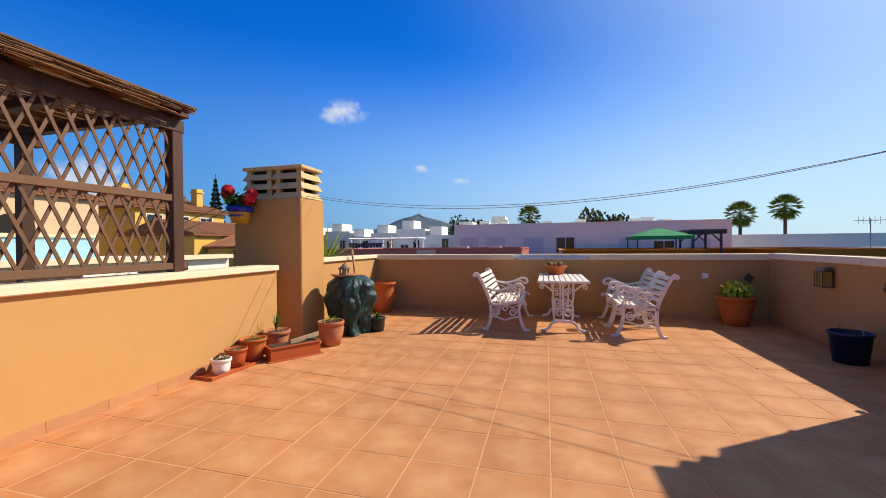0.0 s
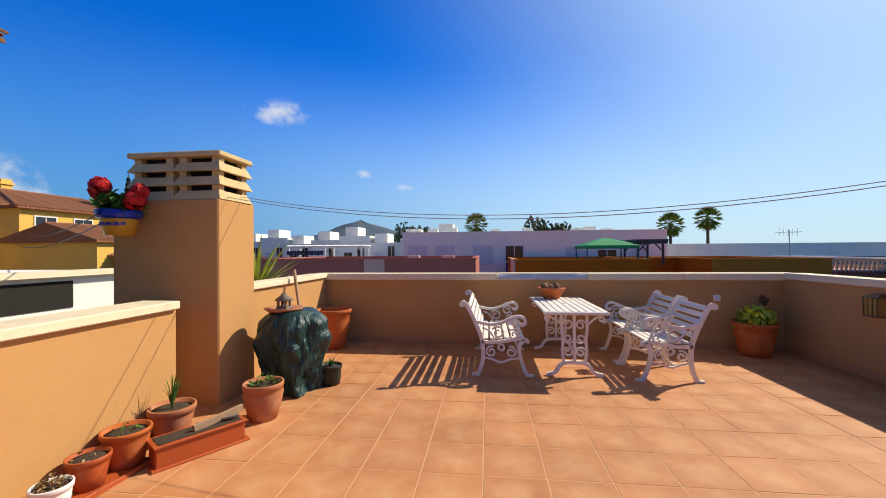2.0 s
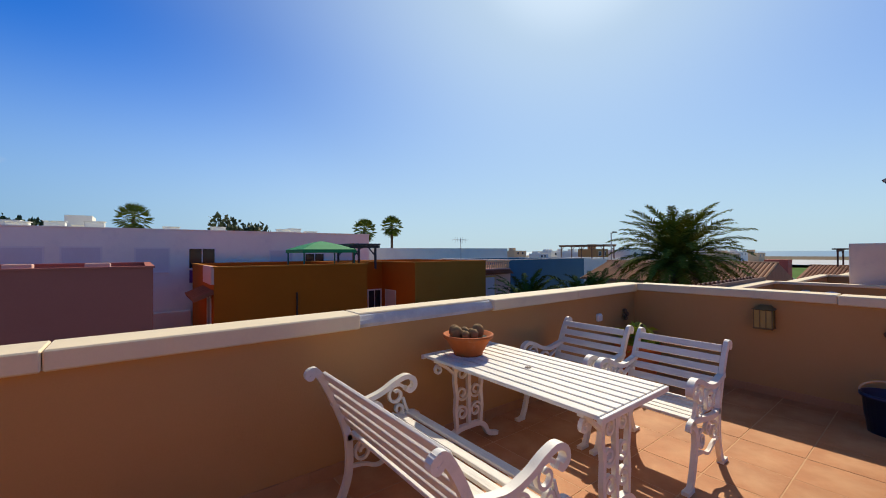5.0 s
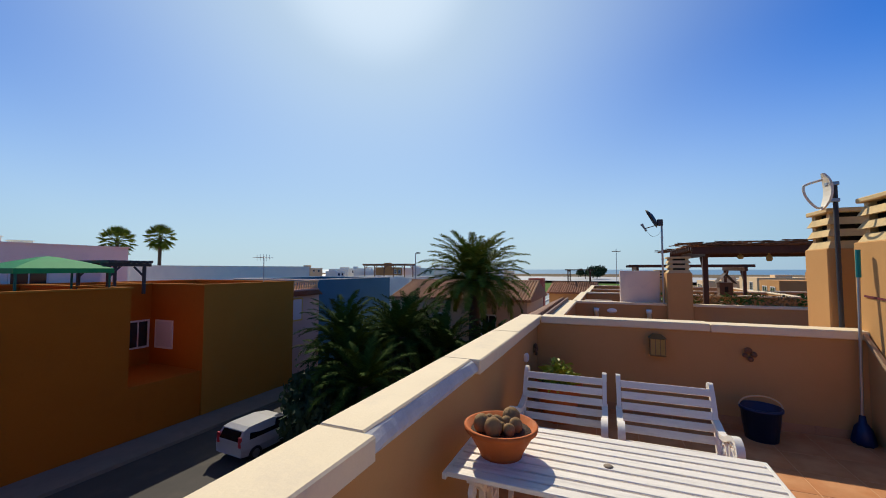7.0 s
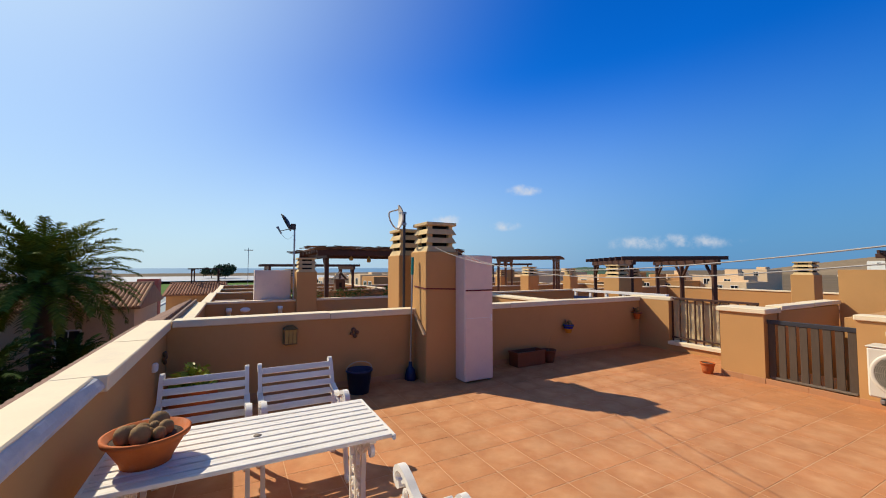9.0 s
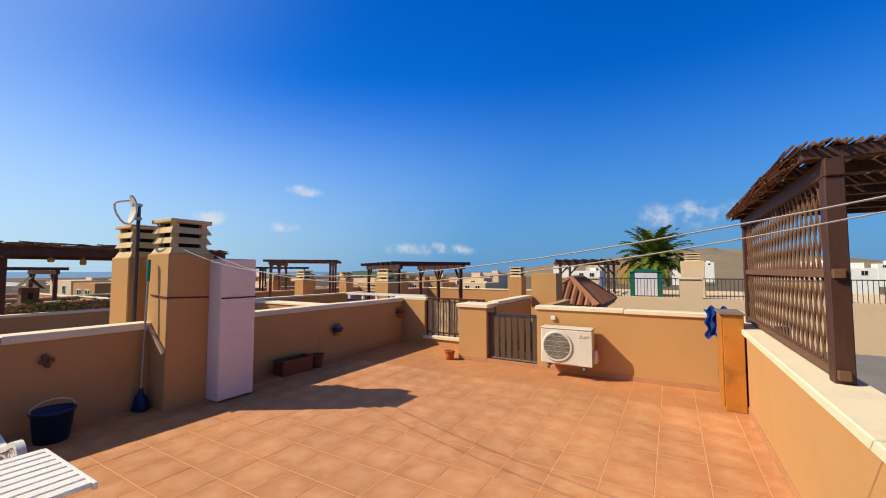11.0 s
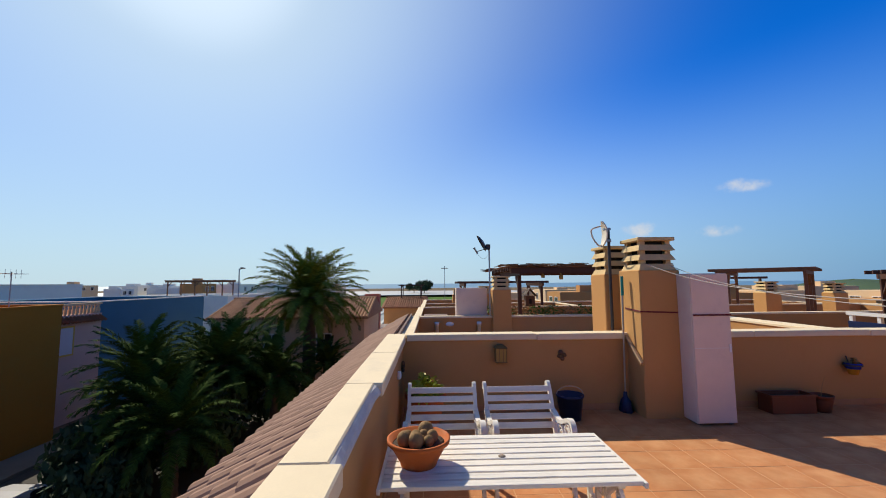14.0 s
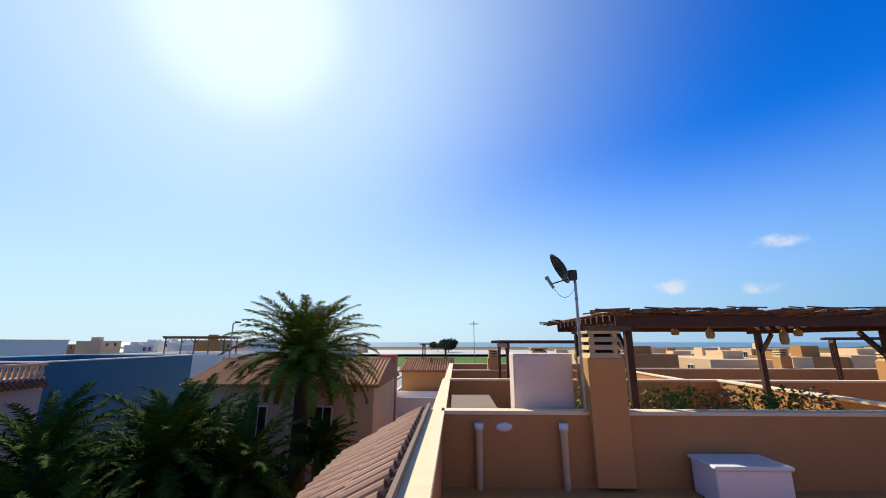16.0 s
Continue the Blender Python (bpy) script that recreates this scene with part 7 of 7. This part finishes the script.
for x, y in ((-37, 27), (-34, 32)):
    bm = bmesh.new()
    box(bm, x, x + 0.7, y, y + 0.7, 5, 7.0)
    box(bm, x - 0.1, x + 0.8, y - 0.1, y + 0.8, 6.6, 6.75)
    wpart("chimney", bm, YELLOW_WALL, yh)
for y in (26.6, 29.2, 31.8):
    window(yh, -32, y, 2.6, 1.3, 1.4, "+x")
y2 = house("yellow_annexe", [(-31.8, -25, 24, 33, -6, 2.2), (-24.8, -21, 25, 31, -6, 1.2)], YELLOW_WALL, "low yellow annexe with clay tile roof", parapet=0)
tiled_roof(y2, -31.8, -25, 24, 33, 2.2, 3.3, "y", 0.3)
tiled_roof(y2, -24.8, -21, 25, 31, 1.2, 2.3, "x", 0.3)
window(y2, -21, 28, -0.6, 1.2, 1.4, "+x")
solid("wall_green_garden", GREEN_PAINT, [(-24, -23.8, 12, 23.5, -6, 0.3)], "dark green garden fence", "fence", "structure")

# white terraced houses towards the mountain
rnd = random.Random(31)
for k in range(9):
    x = -44 + 4.6 * k
    y = 60 - 1.2 * k
    zt = 2.6 + 0.5 * (k % 3)
    w = house("white_terrace_house", [(x, x + 4.4, y, y + 9, -6, zt), (x + 0.4, x + 2.2, y + 1.5, y + 5, zt - 0.36, zt + 1.3)], WHITE_WALL, "small white cubic terraced house with roof room", parapet=0.3, group="white terraced houses")
    window(w, x + 1.3, y, 0.2, 1.1, 1.1, "-y", shutter=k % 2 == 0)
    window(w, x + 3.1, y, 0.2, 0.9, 1.9, "-y")
pergola(-19.0, 46, 0.3, 8.6, 2.6, 1.9, 0, "white timber pergola with dark awning in front of white houses", n=9, mat=FRAME_WHITE)
awn = thing("awning", -21.3, 44.55, 1.35, "dark scalloped fabric awning under the white pergola", "awning")
bm = bmesh.new()
box(bm, -2.2, 2.2, 0, 1.6, 0.1, 0.2, 0.02)
for k in range(11):
    box(bm, -2.2 + 0.4 * k, -1.82 + 0.4 * k, -0.04, 0.0, -0.28 - 0.05 * (k % 2), 0.16, 0.02)
part("fabric", bm, BLUE_PLASTIC, awn)
house("white_garden_block", [(-25, -13, 44, 50, -6, 0.3)], WHITE_WALL, "low white block under the pergola", parapet=0)

# scattered far houses
for k in range(150):
    side = k % 5
    if side < 2:
        x, y = rnd.uniform(30, 260), rnd.uniform(58, 260)
        zt = rnd.uniform(-0.8, 2.2)
    elif side == 2:
        x, y = rnd.uniform(-120, 30), rnd.uniform(75, 260)
        zt = rnd.uniform(-0.5, 3.0)
    elif side == 3:
        x, y = rnd.uniform(-190, 60), rnd.uniform(-430, -130)
        zt = rnd.uniform(0, 3) + max(0, (-y - 150) * 0.035)
    else:
        x, y = rnd.uniform(32, 110), rnd.uniform(-110, -18)
        zt = rnd.uniform(-1.5, 0.6)
    lx, ly = rnd.uniform(6, 14), rnd.uniform(6, 12)
    mat = rnd.choice((WHITE_WALL, WHITE_WALL, CREAM_WALL, WHITE_WALL, TAN_WALL) if side != 4 else (TAN_WALL, CREAM_WALL))
    zb = -6.1 if side != 3 else -6.1
    h = house("town_house", [(x, x + lx, y, y + ly, zb, zt)], mat, "small flat-roofed house in the far town", parapet=0, group="far town")
    yy, fc = (y, "-y") if y > 0 else (y + ly, "+y")
    window(h, x + lx * 0.3, yy, zt - 2.0, 1.3, 1.2, fc)
    window(h, x + lx * 0.7, yy, zt - 2.0, 1.3, 1.2, fc)
    bm = bmesh.new()
    box(bm, x + lx * 0.2, x + lx * 0.45, y + ly * 0.3, y + ly * 0.6, zt, zt + rnd.uniform(0.4, 1.6))
    wpart("roof_room", bm, mat, h)

# ---------------------------------------------------------------- trees


def frond(bm, base, az, elev, length, droop, rnd, leaflets=34, width=0.55, lw=0.034):
    """A feather frond: a curving midrib with narrow leaflets on both sides."""
    pts = []
    d = Vector((math.cos(az) * math.cos(elev), math.sin(az) * math.cos(elev), math.sin(elev)))
    p = Vector(base)
    n = 12
    e = elev
    for k in range(n + 1):
        pts.append(p.copy())
        e -= droop / n * (0.4 + 1.2 * k / n)
        p = p + Vector((math.cos(az) * math.cos(e), math.sin(az) * math.cos(e), math.sin(e))) * length / n
    side = Vector((-math.sin(az), math.cos(az), 0))
    for a, b, k in zip(pts, pts[1:], range(n)):
        w0, w1 = 0.03 * (1 - k / n) + 0.006, 0.03 * (1 - (k + 1) / n) + 0.006
        bm.faces.new([bm.verts.new(q) for q in (a - side * w0, a + side * w0, b + side * w1, b - side * w1)])
    for k in range(leaflets):
        f = 0.08 + 0.92 * k / leaflets
        i = min(n - 1, int(f * n))
        c = pts[i].lerp(pts[i + 1], f * n - i)
        t = (pts[i + 1] - pts[i]).normalized()
        up = side.cross(t)
        l = width * (0.45 + 0.75 * math.sin(math.pi * min(1, 0.15 + f * 0.85))) * rnd.uniform(0.85, 1.1)
        for s in (-1, 1):
            dirv = (side * s * 0.75 + t * 0.62 + up * rnd.uniform(-0.35, 0.25) - Vector((0, 0, 0.12))).normalized()
            w = t * lw
            tip = c + dirv * l
            mid = c + dirv * l * 0.5 + Vector((0, 0, 0.02))
            bm.faces.new([bm.verts.new(q) for q in (c - w, c + w, mid + w * 1.2, tip, mid - w * 1.2)])


def date_palm(x, y, zb, trunk_h, r, label, n=46, seed=1, trunk_r=0.3, name="palm_tree", leaflets=34, dry=6, leaf=FROND, wide=0.17, lw=0.034):
    p = thing(name, x, y, zb, label, "palm tree", "palm trees")
    rnd = random.Random(seed)
    bm = bmesh.new()
    prof = []
    steps = max(6, int(trunk_h / 0.16))
    for k in range(steps + 1):
        z = trunk_h * k / steps
        prof.append((trunk_r * (1.12 - 0.25 * k / steps) * (1.06 if k % 2 else 0.95) * (1.25 if k > steps - 6 else 1), z))
    lathe(bm, [(0, 0)] + prof + [(0, trunk_h + 0.2)], 14)
    part("trunk", bm, TRUNK, p)
    bm = bmesh.new()
    for k in range(n):
        f = k / n
        el = radians(82 - 94 * f ** 0.9) + rnd.uniform(-0.1, 0.1)
        frond(bm, (0.12 * math.cos(k * 2.4), 0.12 * math.sin(k * 2.4), trunk_h + 0.15 - 0.25 * f), k * 2.399 + rnd.uniform(-0.2, 0.2), el, r * rnd.uniform(0.95, 1.15), radians(54 + 26 * f), rnd, leaflets, r * wide, lw)
    part("crown", bm, leaf, p)
    if dry:
        bm = bmesh.new()
        for k in range(dry):
            frond(bm, (0, 0, trunk_h), k * 2 * math.pi / dry + rnd.uniform(-0.3, 0.3), radians(-25), r * 0.8, radians(55), rnd, 18, r * 0.12)
        part("dry_fronds", bm, FROND_DRY, p, "hanging dry fronds")
    return p


date_palm(25.0, 15.8, -6, 6.85, 3.9, "tall date palm with a full feathered crown", n=72, seed=3, trunk_r=0.40, leaflets=95, wide=0.14, lw=0.024)
# Low garden palms, their fronds coloured darker to carry the shade there.
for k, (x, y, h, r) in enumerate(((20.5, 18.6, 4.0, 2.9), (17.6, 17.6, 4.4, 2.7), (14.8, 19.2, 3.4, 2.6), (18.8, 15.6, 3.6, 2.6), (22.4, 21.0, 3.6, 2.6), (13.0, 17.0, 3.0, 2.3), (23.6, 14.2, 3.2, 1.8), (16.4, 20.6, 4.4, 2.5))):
    date_palm(x, y, -6, h - 0.55, r, "bushy dark green palm with the garden's shade in its frond colour", n=48, seed=20 + k, trunk_r=0.22, leaflets=60, dry=0, leaf=FROND_SHADY, wide=0.14, lw=0.022)
date_palm(-1.2, -27.0, -6, 8.5, 2.75, "broad date palm behind the south houses", n=74, seed=50, trunk_r=0.42, leaflets=44)


for k, (x, y, h, r) in enumerate(((15.5, 17.8, 3.6, 2.2), (18.2, 19.4, 4.0, 2.4), (21.2, 17.0, 3.6, 2.2), (13.6, 19.8, 3.0, 1.9), (20.8, 20.6, 3.6, 2.2), (11.6, 18.4, 2.2, 1.5))):
    bush = thing("garden_shrub", x, y, -6, "dense dark green shrub in the shaded garden", "shrub", "garden shrubs")
    rb = random.Random(300 + k)
    bm = bmesh.new()
    rod(bm, (0, 0, 0), (0, 0, h * 0.5), 0.12, 0.06, 7)
    part("stem", bm, TRUNK, bush)
    bm = bmesh.new()
    for j in range(1500):
        v = Vector((rb.gauss(0, 1), rb.gauss(0, 1), rb.gauss(0, 1))).normalized() * rb.uniform(0.55, 1.0)
        c = Vector((v.x * r, v.y * r, h * 0.52 + v.z * h * 0.48))
        q = Euler((rb.uniform(0, 6), rb.uniform(0, 6), rb.uniform(0, 6))).to_matrix()
        sz = 0.2 * rb.uniform(0.6, 1.3)
        bm.faces.new([bm.verts.new(c + q @ Vector(w)) for w in ((-sz, 0, 0), (0, -sz * 0.45, 0), (sz, 0, 0), (0, sz * 0.45, 0))])
    part("foliage", bm, CONIFER, bush)


def fan_palm(x, y, zb, h, r, label, seed):
    p = thing("fan_palm", x, y, zb, label, "palm tree", "palm trees")
    rnd = random.Random(seed)
    bm = bmesh.new()
    lathe(bm, [(0, 0), (0.32, 0), (0.22, 0.8), (0.17, h * 0.6), (0.16, h), (0, h)], 10)
    part("trunk", bm, TRUNK, p)
    bm = bmesh.new()
    for k in range(46):
        az, el = k * 2.399, radians(82 - 150 * k / 46) + rnd.uniform(-0.1, 0.1)
        d = Vector((math.cos(az) * math.cos(el), math.sin(az) * math.cos(el), math.sin(el)))
        c = Vector((0, 0, h)) + d * r * 0.55
        side = Vector((-math.sin(az), math.cos(az), 0))
        up = side.cross(d)
        rod(bm, (0, 0, h), c, 0.02, n=4)
        for j in range(13):
            a = radians(-75 + 150 * j / 12)
            t = (d * math.cos(a) + side * math.sin(a) - Vector((0, 0, 0.25 * abs(math.sin(a))))).normalized()
            w = side * math.cos(a) * 0.05 - d * math.sin(a) * 0.05
            m = c + t * r * 0.3
            bm.faces.new([bm.verts.new(q) for q in (c, m - w, c + t * r * 0.52 - Vector((0, 0, 0.08)), m + w)])
    part("crown", bm, FROND, p)


fan_palm(20.0, 48.9, -6, 10.2, 1.55, "tall fan palm on a slender trunk", 1)
fan_palm(25.0, 50.9, -6, 11.0, 1.55, "tall fan palm on a slender trunk", 2)
fan_palm(-2.2, 58.0, -6, 11.2, 1.8, "fan palm rising behind the white houses", 3)


def leafy_tree(x, y, zb, h, r, label, seed, mat=TREE_LEAF, n=1500):
    p = thing("tree", x, y, zb, label, "tree", "trees")
    rnd = random.Random(seed)
    bm = bmesh.new()
    rod(bm, (0, 0, 0), (0.1, 0, h * 0.6), 0.25, 0.14, 9)
    for k in range(6):
        a = k * 1.05
        rod(bm, (0.1, 0, h * (0.4 + 0.04 * k)), (r * 0.6 * math.cos(a), r * 0.6 * math.sin(a), h * 0.8), 0.1, 0.04, 6)
    part("trunk", bm, TRUNK, p)
    bm = bmesh.new()
    lobes = [(Vector((rnd.uniform(-0.7, 0.7) * r, rnd.uniform(-0.7, 0.7) * r, h * rnd.uniform(0.7, 0.95))), r * rnd.uniform(0.3, 0.55)) for k in range(9)]
    for k in range(n):
        c, rr = rnd.choice(lobes)
        v = Vector((rnd.gauss(0, 1), rnd.gauss(0, 1), rnd.gauss(0, 0.7))).normalized() * rr * rnd.uniform(0.5, 1.05)
        q = Euler((rnd.uniform(0, 6), rnd.uniform(0, 6), rnd.uniform(0, 6))).to_matrix()
        s = max(0.36, r * 0.1) * rnd.uniform(0.6, 1.2)
        bm.faces.new([bm.verts.new(c + v + q @ Vector(w)) for w in ((-s, 0, 0), (0, -s * 0.5, 0), (s, 0, 0), (0, s * 0.5, 0))])
    part("crown", bm, mat, p)


leafy_tree(7.6, 56, -6, 11.2, 3.2, "olive-brown leafy tree behind the white houses", 4)
leafy_tree(-13.5, 70, -6, 11.4, 3.4, "dark leafy tree behind the white houses", 5, CONIFER)
leafy_tree(-10.5, 72, -6, 9.6, 2.6, "dark leafy tree behind the white houses", 6, CONIFER)


def conifer(x, y, zb, h, r, label, seed):
    p = thing("conifer", x, y, zb, label, "tree", "trees")
    rnd = random.Random(seed)
    bm = bmesh.new()
    rod(bm, (0, 0, 0), (0, 0, h), 0.25, 0.03, 8)
    part("trunk", bm, TRUNK, p)
    bm = bmesh.new()
    for k in range(26):
        f = k / 26
        z = h * (0.15 + 0.83 * f)
        rr = r * (1 - f) * rnd.uniform(0.85, 1.1) + 0.1
        for j in range(10):
            a = 2 * math.pi * j / 10 + k
            e = Vector((rr * math.cos(a), rr * math.sin(a), z - 0.15 * rr))
            s = Vector((-math.sin(a), math.cos(a), 0)) * (0.14 + rr * 0.14)
            m = Vector((0, 0, z)).lerp(e, 0.55)
            bm.faces.new([bm.verts.new(q) for q in (Vector((0, 0, z)), m - s + Vector((0, 0, 0.1)), e, m + s + Vector((0, 0, 0.1)))])
            bm.faces.new([bm.verts.new(q) for q in (Vector((0, 0, z)), m + Vector((0, 0, 0.3)), e, m - Vector((0, 0, 0.3)))])
    part("crown", bm, CONIFER, p)


leafy_tree(255, 12, -6, 7.4, 7, "dark rounded clump of trees by the fields", 14, CONIFER, 2600)
leafy_tree(262, 19, -6, 6.6, 5, "dark rounded tree by the fields", 15, CONIFER, 2000)
conifer(-36, 37, -6, 15.5, 2.4, "dark green conical pine between houses", 7)

# ---------------------------------------------------------------- parked car
car = thing("parked_car", 11.4, 20.9, -6.0, "silver hatchback parked in the shaded street", "car", rz=-4)
sec = [(-1.95, 0.35, 0.78, 0.80), (-1.98, 0.35, 0.95, 0.82), (-1.75, 0.3, 1.38, 0.70), (-1.45, 0.28, 1.47, 0.66), (-0.2, 0.28, 1.50, 0.66), (0.55, 0.28, 1.36, 0.68), (1.05, 0.28, 0.98, 0.80), (1.85, 0.3, 0.82, 0.76), (2.05, 0.36, 0.62, 0.68)]
bm = bmesh.new()
rows = []
for x, z0, z1, hw in sec:
    belt = min(z1, 0.92)
    rows.append([bm.verts.new((x, s * w, z)) for s, w, z in ((-1, 0.80, z0), (-1, 0.86, (z0 + belt) / 2), (-1, 0.83, belt), (-1, hw, z1), (1, hw, z1), (1, 0.83, belt), (1, 0.86, (z0 + belt) / 2), (1, 0.80, z0))])
for p, q in zip(rows, rows[1:]):
    for k in range(8):
        bm.faces.new((p[k], p[(k + 1) % 8], q[(k + 1) % 8], q[k]))
bm.faces.new(rows[0][::-1])
bm.faces.new(rows[-1])
part("body", bm, CAR_PAINT, car)
for s in (-1, 1):
    bm = bmesh.new()
    fr = [bm.verts.new(p) for p in ((-1.55, s * 0.825, 0.97), (0.85, s * 0.825, 0.97), (0.42, s * 0.69, 1.37), (-0.2, s * 0.675, 1.43), (-1.4, s * 0.675, 1.40))]
    bm.faces.new(fr)
    bmesh.ops.solidify(bm, geom=bm.faces[:], thickness=0.02)
    part("side_window", bm, WINDOW_GLASS, car)
    for x in (-1.25, 1.3):
        bm = bmesh.new()
        rod(bm, (x, s * 0.68, 0.31), (x, s * 0.88, 0.31), 0.31, n=20)
        w = part("wheel", bm, BLACK, car)
        bm = bmesh.new()
        rod(bm, (x, s * 0.86, 0.31), (x, s * 0.895, 0.31), 0.19, n=14)
        part("rim", bm, STEEL, w)
    bm = bmesh.new()
    box(bm, -2.0, -1.9, s * 0.72 - 0.08, s * 0.72 + 0.08, 0.75, 1.2, 0.02)
    part("tail_light", bm, RED_PAINT, car)
bm = bmesh.new()
fr = [bm.verts.new(p) for p in ((-1.97, -0.66, 0.98), (-1.97, 0.66, 0.98), (-1.77, 0.6, 1.35), (-1.77, -0.6, 1.35))]
bm.faces.new(fr)
bmesh.ops.solidify(bm, geom=bm.faces[:], thickness=-0.03)
part("rear_window", bm, WINDOW_GLASS, car)
bm = bmesh.new()
fr = [bm.verts.new(p) for p in ((1.0, -0.7, 1.02), (1.0, 0.7, 1.02), (0.6, 0.62, 1.35), (0.6, -0.62, 1.35))]
bm.faces.new(fr)
bmesh.ops.solidify(bm, geom=bm.faces[:], thickness=0.03)
part("windscreen", bm, WINDOW_GLASS, car)

car.scale = (0.9, 0.9, 0.9)

# ---------------------------------------------------------------- floor tiles, laid last
count = 0
rest = []
for i in range(-9, 10):
    for j in range(-16, 9):
        cx, cy = 0.135 + P * (i + 0.5), 4.902 + P * (j + 0.5)
        if cx < XL - 0.1 or cx > XR + 0.15 or cy > YF + 0.15 or cy < -0.75:
            continue
        if cy < YB - 0.2 and cx < 1.2:
            continue
        if count < 300 and cy > 1.6:
            ob = share("floor_tile", tile_me, floor, Matrix.Translation((cx, cy, random.uniform(-0.001, 0.001))))
            count += 1
        else:
            rest.append((cx, cy))
bm = bmesh.new()
for cx, cy in rest:
    box(bm, cx - P / 2 + 0.004, cx + P / 2 - 0.004, cy - P / 2 + 0.004, cy + P / 2 - 0.004, -0.012, 0.0)
tagged(part("floor_tile", bm, TILE, floor), kind="stuff")
